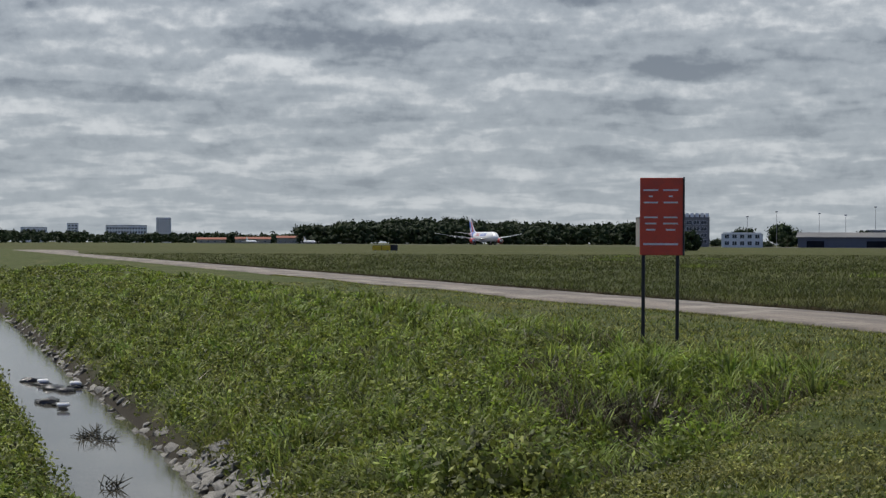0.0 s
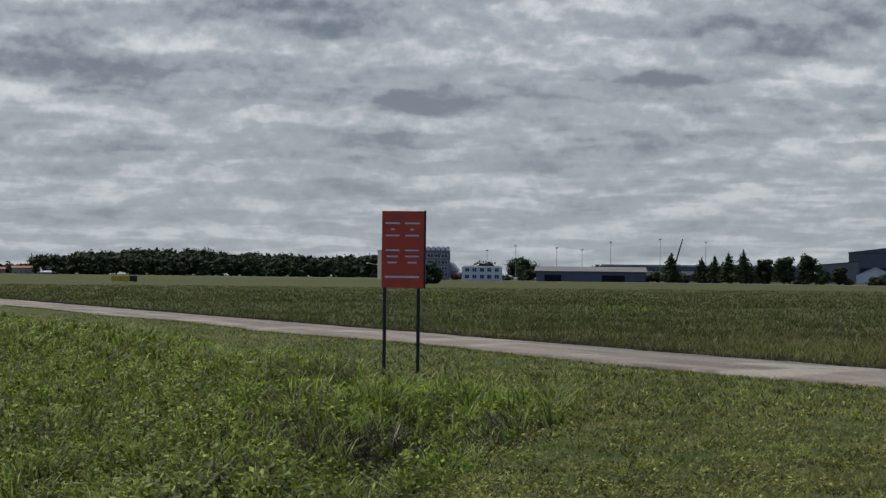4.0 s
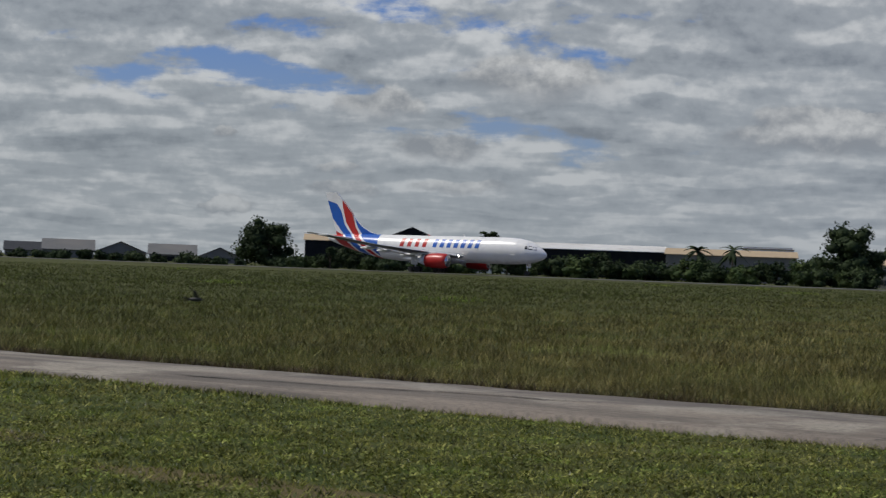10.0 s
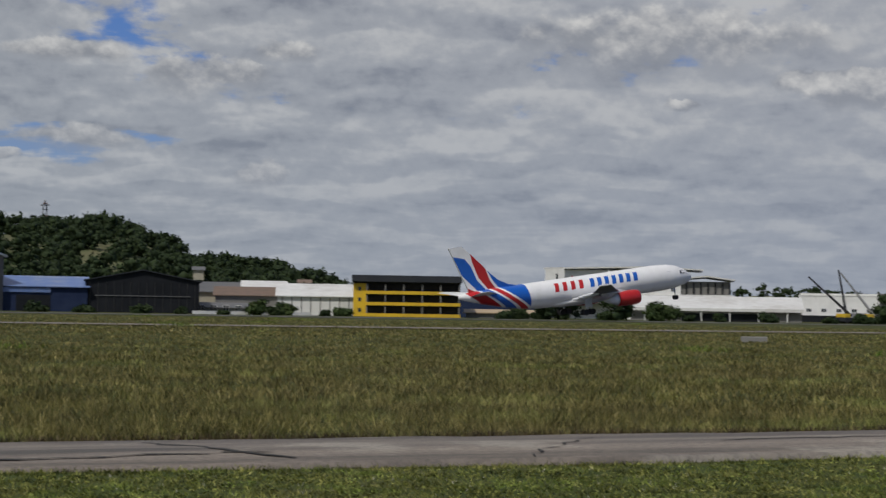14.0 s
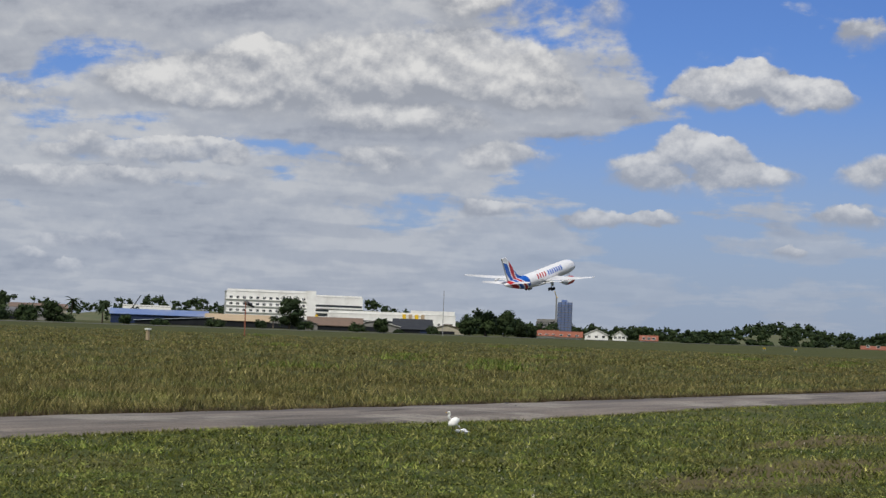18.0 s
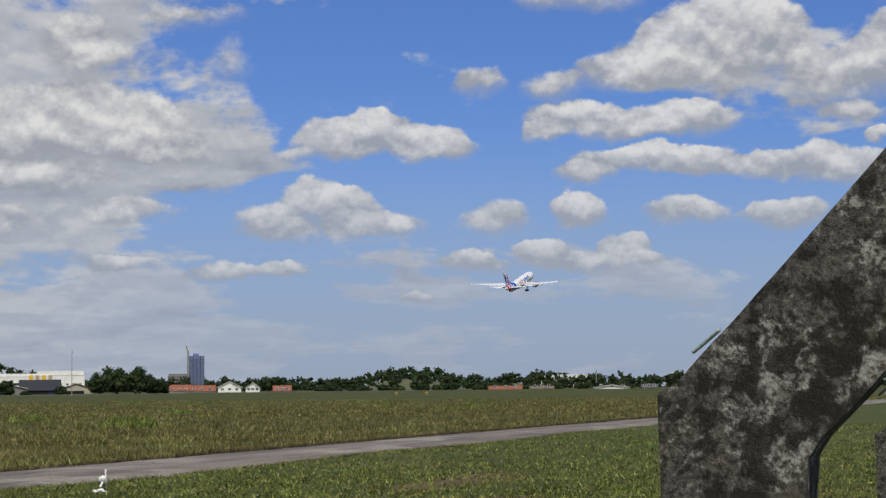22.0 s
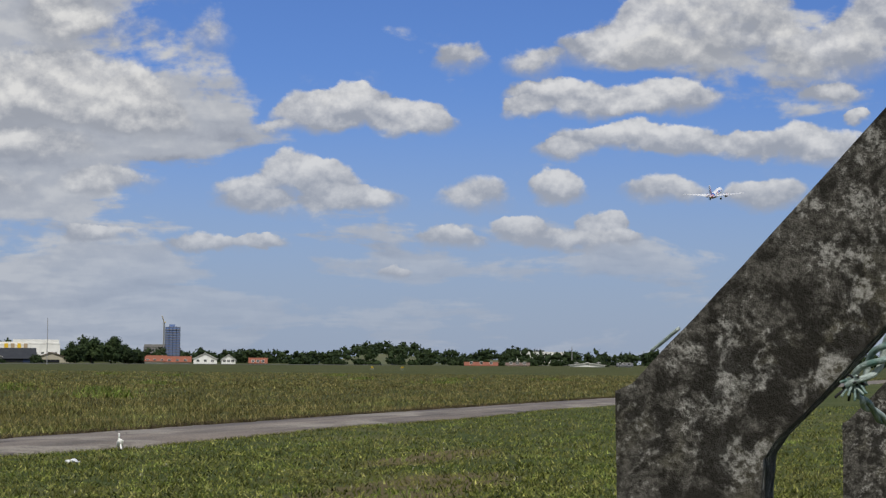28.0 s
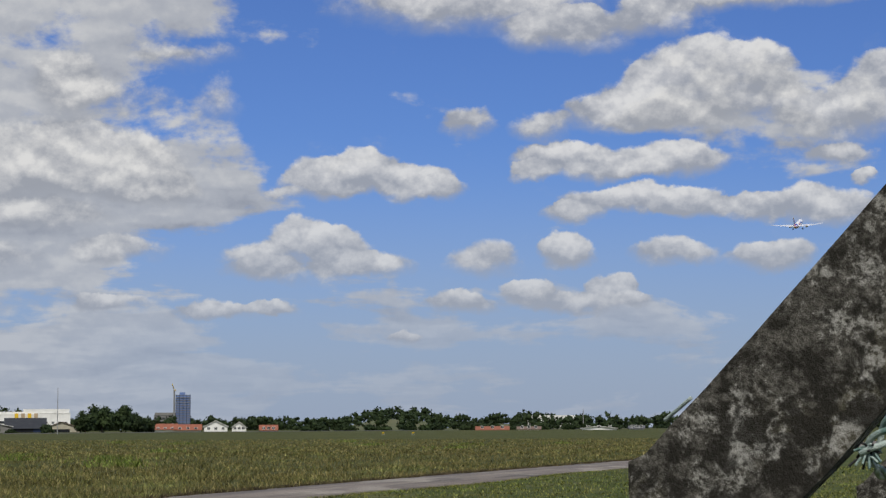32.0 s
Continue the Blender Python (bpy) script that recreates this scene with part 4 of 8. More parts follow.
# the hill behind the hangars
woods("hill_wood", "dark trees covering the hill behind the hangars", [(-6.3, 1.2), (-5.3, 1.9), (-4.2, 2.25), (-2.5, 2.6), (-1.1, 2.42), (0.07, 2.5), (3.4, 2.48), (5.0, 2.2), (6.9, 2.45), (8.2, 2.72), (9.24, 3.05), (10.7, 2.86), (12.0, 2.7), (14.1, 2.87), (15.2, 2.75), (16.5, 2.25), (17.0, 1.8), (17.7, 1.7), (19.8, 1.58), (21.2, 1.25), (22.5, 0.8)], 620, 1000, 1700, 10.5, 62, 1.0, 13, LEAF_DARK, 0.3, "hill_slope")
woods("back_hill_wood", "wooded low hill behind the houses", [(-20.5, 0.7), (-17.7, 1.16), (-16.0, 1.35), (-13.6, 1.7), (-11.0, 1.55), (-9.4, 1.4), (-7.8, 1.0), (-6.2, 0.9)], 700, 900, 330, 9.0, 60, 0.75, 14, LEAF_DARK, 0.4, "back_hill_slope")
woods("far_rise_wood", "far hazy wooded rises", [(20.0, 0.9), (24.0, 0.6), (30.0, 0.7), (33.0, 0.8), (35.0, 1.05), (37.0, 1.0), (39.5, 0.75), (42.5, 1.0), (44.0, 0.85), (47.0, 0.5), (49.5, 0.8), (51.0, 0.75), (53.0, 0.6), (56.3, 0.95), (57.3, 0.7), (59.0, 0.4)], 1500, 1900, 420, 12.0, 30, 1.6, 15, LEAF_DARK, 0.5, "far_rise")
woods("end_wood", "dark trees and wooded hill beyond the runway end", [(59.0, 0.25), (61.0, 0.2), (64.0, 0.16), (66.0, 0.22), (67.2, 0.30), (67.8, 0.50), (68.6, 0.66), (70.1, 0.58), (70.6, 0.36), (72.0, 0.32), (72.3, 0.48), (74.0, 0.41), (74.8, 0.32), (77.4, 0.26), (79.5, 0.22), (82, 0.25), (90, 0.3), (96, 0.2)], 1300, 1700, 1000, 11.0, 28, 1.5, 16, LEAF_DARK, 0.5, "end_rise")
# trees that stand apart
FLAT = 0.5


def stand(az, y, el_top, width_deg, label, seed, **kw):
    """A tree by its bearing, the line it stands on, and the bearing height of its top."""
    far = y / math.cos(radians(az)) if abs(az) < 66 else y
    h = EYE + far * math.tan(radians(el_top)) - FLAT
    return make_tree(spot(az, far, FLAT), far * radians(width_deg), h, label, seed, **kw)


for i, (az, el, w) in enumerate(((-58.4, 0.82, 0.55), (-57.46, 0.66, 0.5), (-57.05, 0.72, 0.45), (-56.62, 0.84, 0.62), (-56.16, 0.90, 0.66))):
    stand(az, 330, el, w * 1.5, "dark pointed conifer in a row beyond the runway", 30 + i, form="cone", leaves=1200, size=0.4, name="conifer", group="row of conifers")
for i, (az, el, w) in enumerate(((-55.5, 0.66, 0.75), (-54.9, 0.74, 0.8), (-54.15, 0.80, 0.8), (-53.2, 0.40, 0.5))):
    stand(az, 340, el, w, "dense dark round-topped tree", 40 + i, leaves=1500, size=0.42)
stand(-50.3, 335, 0.36, 1.5, "broad green bush before the sheds", 50, form="bush", leaves=1600, size=0.4, material=LEAF_MID, name="bush")
stand(-49.2, 335, 0.30, 1.6, "broad green bush before the sheds", 51, form="bush", leaves=1600, size=0.4, material=LEAF_MID, name="bush")
stand(-51.8, 345, 0.22, 0.9, "small dark bush before the sheds", 52, form="bush", leaves=900, size=0.35, name="bush")
stand(-47.75, 350, 0.40, 0.9, "dark tree beside a white house", 53, leaves=900, size=0.4)
stand(-46.0, 350, 0.30, 0.8, "dark tree beside a white house", 54, form="bush", leaves=900, size=0.4)
stand(-37.55, 380, 1.42, 1.95, "large dense dark tree standing alone", 55, form="column", leaves=5200, size=0.36)
stand(-63.1, 360, 0.62, 1.1, "dark round trees before a shed", 56, leaves=1300, size=0.5)
stand(-64.3, 380, 0.45, 0.9, "dark round trees before a shed", 57, leaves=1100, size=0.5)
stand(-66.0, 380, 0.35, 0.9, "dark round trees before a shed", 58, leaves=1100, size=0.5)
stand(-60.7, 360, 0.40, 0.7, "dark round trees before a shed", 59, leaves=900, size=0.45)
stand(-30.5, 560, 1.27, 0.85, "flat-topped tree above the roofs", 60, form="umbrella", leaves=800, size=0.4)
hedge_rng = random.Random(7)
for i in range(34):
    az = -37.2 + i * 0.56 + hedge_rng.uniform(-0.2, 0.2)
    el = hedge_rng.uniform(0.30, 0.78) if az > -35.6 else hedge_rng.uniform(0.12, 0.3)
    stand(az, 372 + hedge_rng.uniform(-14, 14), el, hedge_rng.uniform(0.9, 1.7), "dark leafy bush in the hedge along the airfield edge", 100 + i, form="bush", leaves=900, size=0.38, material=(LEAF_DARK, LEAF_DARK, LEAF_MID)[i % 3], name="bush", group="hedge bushes")
for i in range(46):
    az = -67.0 + i * 0.64 + hedge_rng.uniform(-0.25, 0.25)
    el = hedge_rng.uniform(0.10, 0.42) if az < -53 else hedge_rng.uniform(-0.02, 0.20)
    stand(az, 352 + hedge_rng.uniform(-8, 8), el, hedge_rng.uniform(0.5, 1.1), "dark leafy bush along the airfield edge", 300 + i, form="bush", leaves=650, size=0.36, name="bush", group="hedge bushes")
for i in range(40):
    az = 3.0 + i * 1.42 + hedge_rng.uniform(-0.5, 0.5)
    if 22 < az < 26:
        continue
    stand(az, 376 + hedge_rng.uniform(-8, 8), hedge_rng.uniform(-0.02, 0.22), hedge_rng.uniform(0.4, 0.9), "dark leafy bush along the airfield edge", 360 + i, form="bush", leaves=600, size=0.34, name="bush", group="hedge bushes")
stand(-19.4, 400, 1.78, 2.0, "tall dark tree with layered crown", 61, leaves=2600, size=0.42)
stand(-18.6, 402, 1.05, 1.0, "dark tree beside a cream building", 62, leaves=1100, size=0.4)
for i, (az, el, w) in enumerate(((-10.2, 0.45, 1.1), (-9.0, 0.8, 1.0), (-8.0, 0.98, 1.3), (-7.1, 1.30, 1.4), (-6.3, 1.05, 1.1), (-11.0, 0.3, 0.9), (-9.6, 0.25, 1.0))):
    stand(az, 410, el, w, "dark tangled tree behind the runway", 70 + i, leaves=1500, size=0.4)
for i, (az, el, w) in enumerate(((2.1, 0.45, 1.0), (1.5, 0.32, 0.9), (2.9, 0.30, 0.9), (3.4, 0.12, 0.6), (6.4, 0.12, 1.0), (7.4, 0.08, 0.9), (8.6, 0.35, 0.9), (19.3, 0.5, 1.0), (20.2, 0.3, 0.9), (22.0, 0.10, 0.8), (9.2, 0.15, 0.8))):
    stand(az, 395, el, w, "green bush beside the sheds", 80 + i, form="bush", leaves=900, size=0.38, material=LEAF_MID, name="bush")
for i, (az, el, w, y) in enumerate(((29.07, 0.78, 1.0, 380), (28.4, 0.3, 0.7, 380), (30.67, 1.14, 1.15, 375), (27.6, 0.2, 0.6, 385))):
    stand(az, y, el, w, "tall narrow dark tree", 90 + i, form="column", leaves=1800, size=0.36)
stand(32.1, 372, 0.53, 1.45, "round clipped olive-green tree", 95, form="bush", leaves=2200, size=0.3, material=LEAF_MID)
for i, (az, el, w) in enumerate(((39.03, 0.82, 1.05), (40.98, 1.04, 1.15), (41.5, 0.25, 0.6), (38.2, 0.15, 0.5), (43.3, 0.2, 0.8), (44.6, 0.3, 1.0), (45.6, 0.35, 0.8), (46.4, 0.5, 0.7))):
    stand(az, 380, el, w, "dark broad tree beyond the runway", 96 + i, form="column", leaves=1500, size=0.36)
for i, (az, el) in enumerate(((46.95, 0.72), (47.9, 0.66), (45.9, 0.40), (53.2, 0.35), (-24.0, 1.1), (-22.9, 1.15))):
    far = 395 / math.cos(radians(az))
    make_palm(spot(az, far, FLAT), EYE + far * math.tan(radians(el)) - FLAT, "dark palm with drooping fronds", 20 + i)
stand(53.7, 380, 0.90, 1.0, "dark palm-like tree before a white block", 110, leaves=1500, size=0.4)
for i, (az, el, w) in enumerate(((59.4, 0.50, 0.7), (59.9, 0.66, 0.9), (60.5, 0.68, 1.0), (61.0, 0.45, 0.8), (61.35, 0.22, 0.5), (56.6, 0.3, 0.5))):
    stand(az, 330, el, w, "dark leafy trees in a clump", 111 + i, leaves=1500, size=0.5)
for i in range(26):
    az = 62.8 + i * 0.55 + hedge_rng.uniform(-0.2, 0.2)
    stand(az, 900, hedge_rng.uniform(0.0, 0.14), hedge_rng.uniform(0.4, 0.8), "dark tree among the houses", 140 + i, leaves=500, size=0.7, form=("broad", "bush")[i % 2], group="trees among the houses")


# ---- buildings beyond the runway ----
WALL_WHITE = surface("wall_white", (0.76, 0.76, 0.74), 0.8, tint=(0.66, 0.66, 0.64), scale=0.3, amount=0.6, grime=(0.34, 0.33, 0.30), grime_scale=0.12, grime_amount=0.35, spread=0.06)
WALL_CREAM = surface("wall_cream", (0.40, 0.37, 0.29), 0.85, tint=(0.30, 0.28, 0.22), scale=0.3, amount=0.6, grime=(0.25, 0.23, 0.19), grime_scale=0.12, grime_amount=0.4)
WALL_GREY = surface("wall_grey", (0.20, 0.195, 0.185), 0.75, tint=(0.14, 0.138, 0.13), scale=0.3, amount=0.6, grime=(0.14, 0.135, 0.13), grime_scale=0.1, grime_amount=0.4)
WALL_DARK = surface("wall_dark", (0.014, 0.016, 0.020), 0.9, tint=(0.024, 0.026, 0.030), scale=0.3, amount=0.7, grime=(0.010, 0.010, 0.011), grime_scale=0.1, gloss=0.1)
WALL_NAVY = surface("wall_navy", (0.016, 0.026, 0.065), 0.85, gloss=0.15, tint=(0.03, 0.045, 0.09), scale=0.3, amount=0.6)
WALL_YELLOW = surface("wall_yellow", (0.70, 0.45, 0.015), 0.7, tint=(0.60, 0.37, 0.02), scale=0.3, amount=0.5, grime=(0.40, 0.27, 0.05), grime_scale=0.15, grime_amount=0.3)
WALL_ORANGE = surface("wall_orange", (0.55, 0.17, 0.035), 0.75, scale=0.3, amount=0.4)
ROOF_WHITE = surface("roof_white", (0.66, 0.66, 0.64), 0.5, tint=(0.55, 0.54, 0.52), scale=0.4, amount=0.6, grime=(0.38, 0.35, 0.31), grime_scale=0.1, grime_amount=0.4)
ROOF_GREY = surface("roof_grey", (0.11, 0.112, 0.115), 0.6, tint=(0.075, 0.076, 0.08), scale=0.4, amount=0.6, grime=(0.20, 0.18, 0.16), grime_scale=0.1, grime_amount=0.35)
ROOF_DARK = surface("roof_dark", (0.030, 0.034, 0.042), 0.8, gloss=0.2, tint=(0.045, 0.048, 0.054), scale=0.4, amount=0.6)
ROOF_BLUE = surface("roof_blue", (0.10, 0.17, 0.38), 0.45, tint=(0.16, 0.22, 0.40), scale=0.4, amount=0.6, grime=(0.30, 0.32, 0.36), grime_scale=0.1, grime_amount=0.4)
ROOF_RED = surface("roof_red", (0.26, 0.085, 0.045), 0.8, tint=(0.20, 0.075, 0.045), scale=0.5, amount=0.7)
ROOF_BROWN = surface("roof_brown", (0.17, 0.115, 0.085), 0.8, tint=(0.12, 0.09, 0.07), scale=0.5, amount=0.7)
ROOF_TAN = surface("roof_tan", (0.42, 0.32, 0.20), 0.7, tint=(0.34, 0.26, 0.18), scale=0.5, amount=0.6)
ROOF_PALE = surface("roof_pale", (0.36, 0.40, 0.46), 0.5, tint=(0.28, 0.32, 0.38), scale=0.4, amount=0.6, grime=(0.22, 0.22, 0.22), grime_scale=0.1, grime_amount=0.4)
SLATE = surface("slate_cladding", (0.105, 0.115, 0.13), 0.55, tint=(0.08, 0.088, 0.10), scale=0.2, amount=0.6, grime=(0.10, 0.105, 0.11), grime_scale=0.06, grime_amount=0.4)
PANE = surface("window_pane", (0.030, 0.036, 0.042), 0.12, tint=(0.05, 0.055, 0.06), scale=1.0, amount=0.6, spread=0.2)
STEEL = surface("galvanised_steel", (0.36, 0.36, 0.36), 0.5, 0.5, scale=2.0, amount=0.5)
BLACK_STEEL = surface("black_steel", (0.018, 0.018, 0.02), 0.5, 0.2, scale=4.0, amount=0.3)
YELLOW_STEEL = surface("yellow_steel", (0.62, 0.42, 0.03), 0.5, scale=3.0, amount=0.3)

WINDOW_MESH = {}


def window_mesh(w, h, frame_mat):
    """Frame with a mullion and two recessed panes, in one piece."""
    key = (round(w, 2), round(h, 2), frame_mat.name)
    if key not in WINDOW_MESH:
        bm = bmesh.new()
        t = 0.09
        xs, zs = (-w / 2 - t, -w / 2, -0.04, 0.04, w / 2, w / 2 + t), (-t, 0, h, h + t)
        grid = [[bm.verts.new((x, -0.10, z)) for x in xs] for z in zs]
        for r in range(3):
            for c in range(5):
                q = [grid[r][c], grid[r][c + 1], grid[r + 1][c + 1], grid[r + 1][c]]
                if r == 1 and c in (1, 3):
                    back = [bm.verts.new((v.co.x, -0.03, v.co.z)) for v in q]
                    bm.faces.new(back).material_index = 1
                    for k in range(4):
                        bm.faces.new((q[k], q[(k + 1) % 4], back[(k + 1) % 4], back[k]))
                else:
                    bm.faces.new(q)
        rim = grid[0] + [grid[1][5], grid[2][5]] + grid[3][::-1] + [grid[2][0], grid[1][0]]
        behind = [bm.verts.new((v.co.x, 0.02, v.co.z)) for v in rim]
        for k in range(len(rim)):
            bm.faces.new((rim[k], behind[k], behind[(k + 1) % len(rim)], rim[(k + 1) % len(rim)]))
        WINDOW_MESH[key] = mesh_of("window", bm, [frame_mat, PANE])
    return WINDOW_MESH[key]


def put_windows(owner, x0, x1, cols, z0, rows, storey, w, h, frame_mat=WALL_WHITE, y=0.0):
    me = window_mesh(w, h, frame_mat)
    for r in range(rows):
        for c in range(cols):
            ob = new("window", me)
            ob.parent = owner
            ob.location = (x0 + (x1 - x0) * (c + 0.5) / cols, y - 0.012, z0 + r * storey)


def building(name, label, az0, az1, y, el_eave, el_ridge, wall, roof, depth=22.0, form="gable_side", turn=0.0, category="building", group="", over=0.6, base=0.45):
    """A building whose front spans two bearings on the line y, with eaves and ridge at given bearing heights. Returns it, its width and eave height."""
    mid = (az0 + az1) / 2
    far = y / math.cos(radians(mid)) if abs(mid) < 60 else y
    w = 2 * far * math.tan(radians((az1 - az0) / 2))
    he = EYE + far * math.tan(radians(el_eave)) - base
    hr = EYE + far * math.tan(radians(el_ridge)) - base
    b = thing(name, Matrix.Translation(spot(mid, far, base)) @ pose(0, 0, 0, 0, 0, -mid + turn), label, category, group)
    t = 0.22
    if form == "gable_front":
        body = part("wall", prism([(-w / 2, -0.4), (w / 2, -0.4), (w / 2, he), (0, hr), (-w / 2, he)], 0, depth), wall, b)
        for s in (-1, 1):
            k = (hr - he) / (w / 2)
            line = [(s * (w / 2 + over), he - over * k + 0.01), (0, hr + 0.01), (0, hr + t), (s * (w / 2 + over), he - over * k + t)]
            part("roof_slope", prism(line, -over, depth + over), roof, b)
    elif form == "gable_side":
        body = part("wall", prism([(0, -0.4), (depth, -0.4), (depth, he), (depth / 2, hr), (0, he)], -w / 2, w / 2, "x"), wall, b)
        for s in (0, 1):
            k = (hr - he) / (depth / 2)
            edge = -over if s == 0 else depth + over
            line = [(edge, he - over * k + 0.01), (depth / 2, hr + 0.01), (depth / 2, hr + t), (edge, he - over * k + t)]
            part("roof_slope", prism(line, -w / 2 - over, w / 2 + over, "x"), roof, b)
    elif form == "mono":
        body = part("wall", prism([(-w / 2, -0.4), (w / 2, -0.4), (w / 2, hr), (-w / 2, he)], 0, depth), wall, b)
        k = (hr - he) / w
        line = [(-w / 2 - over, he - k * over + 0.01), (w / 2 + over, hr + k * over + 0.01), (w / 2 + over, hr + k * over + t), (-w / 2 - over, he - k * over + t)]
        part("roof_slope", prism(line, -over, depth + over), roof, b)
    else:
        body = part("wall", box(-w / 2, w / 2, 0, depth, -0.4, he), wall, b)
        part("roof", box(-w / 2 - 0.15, w / 2 + 0.15, -0.15, depth + 0.15, he + 0.004, he + 0.30), roof, b)
        if hr > he + 0.4:
            part("parapet", box(-w / 2 + 0.5, w / 2 - 0.5, 0.3, 1.0, he + 0.304, hr), wall, b)
    return b, w, he, hr, body


def ribs(owner, w, h, count, material, y=-0.10):
    for i in range(count):
        x = -w / 2 + w * (i + 0.5) / count
        part("wall_rib", box(x - 0.12, x + 0.12, y, -0.012, 0.2, h - 0.3), material, owner)


def opening(owner, x0, x1, z1, material, name="roller_door"):
    part(name, box(x0, x1, -0.08, -0.012, -0.1, z1, 0.02), material, owner)


# far towers and blocks on the horizon
for (a0, a1, e, far, label, rows, cols) in ((-82.77, -82.30, 0.74, 2600, "tall pale apartment tower on the far skyline", 11, 5), (-84.32, -83.05, 0.50, 2500, "long pale apartment block on the far skyline", 4, 14),
                                            (-85.5, -85.15, 0.55, 2500, "pale tower block on the far skyline", 6, 3), (-86.9, -86.1, 0.42, 2600, "grey block on the far skyline", 3, 8)):
    b, w, he, hr, body = building("apartment_block", label, a0, a1, far, e, e + 0.02, WALL_WHITE, ROOF_GREY, 16, "flat")
    put_windows(body, -w / 2 + 1, w / 2 - 1, cols, 3.0, rows, (he - 3) / rows, w / cols * 0.55, (he - 3) / rows * 0.5)
for i, (a0, a1, e) in enumerate(((-80.3, -79.2, 0.16), (-79.0, -78.3, 0.20), (-78.6, -77.9, 0.18), (-81.5, -80.6, 0.14))):
    b, w, he, hr, body = building("low_house", "low far house with a dull red roof", a0, a1, 1700, e - 0.06, e, WALL_CREAM, ROOF_RED, 14, "gable_side", group="far houses")
    put_windows(body, -w / 2 + 1, w / 2 - 1, 4, 1.2, 1, 3, 1.6, 1.2)

# office block with a toothed parapet, and its neighbours
b, w, he, hr, body = building("office_block", "grey five-storey office block with toothed roof edge", -67.55, -65.36, 720, 0.82, 0.93, WALL_GREY, ROOF_GREY, 18, "flat", turn=6)
for i in range(14):
    part("parapet_tooth", box(-w / 2 + w * i / 14 + 0.3, -w / 2 + w * (i + 1) / 14 - 0.3, -0.1, 0.6, he + 0.31, hr + 0.5), WALL_WHITE, b)
put_windows(body, -w / 2 + 0.8, w / 2 - 0.8, 9, 1.6, 4, (he - 1.6) / 4, w / 9 * 0.72, (he - 1.6) / 4 * 0.55)
b, w, he, hr, body = building("white_house", "white two-storey house with dark windows", -65.0, -63.72, 640, 0.30, 0.37, WALL_WHITE, ROOF_WHITE, 12, "flat")
put_windows(body, -w / 2 + 0.6, w / 2 - 0.6, 5, 0.9, 2, 2.4, 1.4, 1.3)
b, w, he, hr, body = building("storage_shed", "long low grey shed with a pale roof", -62.65, -59.2, 640, 0.22, 0.37, SLATE, ROOF_GREY, 30, "gable_side")
opening(b, -w / 2 + 3, -w / 2 + 9, he - 1.2, WALL_DARK)
opening(b, 4, 12, he - 1.2, WALL_DARK)
b, w, he, hr, body = building("storage_shed", "long flat-roofed grey shed", -60.6, -54.0, 760, 0.42, 0.46, SLATE, ROOF_WHITE, 26, "flat")
ribs(b, w, he, 16, WALL_DARK)
b, w, he, hr, body = building("storage_shed", "low navy-blue shed with a dark roof", -59.8, -55.5, 600, 0.14, 0.26, WALL_NAVY, ROOF_DARK, 24, "gable_side")
opening(b, -12, -4, he - 0.8, WALL_DARK)
opening(b, 6, 14, he - 0.8, WALL_DARK)
b, w, he, hr, body = building("white_workshop", "plain white workshop with a dark roof edge", -53.95, -52.66, 620, 0.50, 0.62, WALL_GREY, ROOF_DARK, 18, "mono")
b, w, he, hr, body = building("workshop", "white-walled shed with a gabled end", -52.72, -51.55, 590, 0.20, 0.46, WALL_WHITE, ROOF_GREY, 40, "gable_front")
opening(b, -2.5, 2.5, he - 1.0, WALL_DARK)
b, w, he, hr, body = building("warehouse", "long warehouse with a grey metal roof", -51.5, -47.6, 600, 0.20, 0.42, WALL_DARK, ROOF_GREY, 30, "gable_side")
ribs(b, w, he, 12, WALL_DARK)
b, w, he, hr, body = building("warehouse", "low shed with a pale bluish roof", -49.2, -48.0, 580, 0.08, 0.30, WALL_DARK, ROOF_WHITE, 22, "gable_side")

# double-span grey hangar
for k, (a0, a1, e0, e1) in enumerate(((-52.95, -50.07, 0.90, 1.08), (-50.05, -45.95, 0.88, 1.12))):
    b, w, he, hr, body = building("hangar", "large slate-grey hangar with a shallow arched roof", a0, a1, 880, e0, e1, SLATE, ROOF_GREY, 60, "gable_front", group="double hangar", base=0.4)
    part("eave_band", box(-w / 2, w / 2, -0.25, -0.013, he - 0.5, he - 0.1), ROOF_DARK, b)
    opening(b, -w * 0.38, w * 0.38, he * 0.5, ROOF_DARK, "sliding_door")

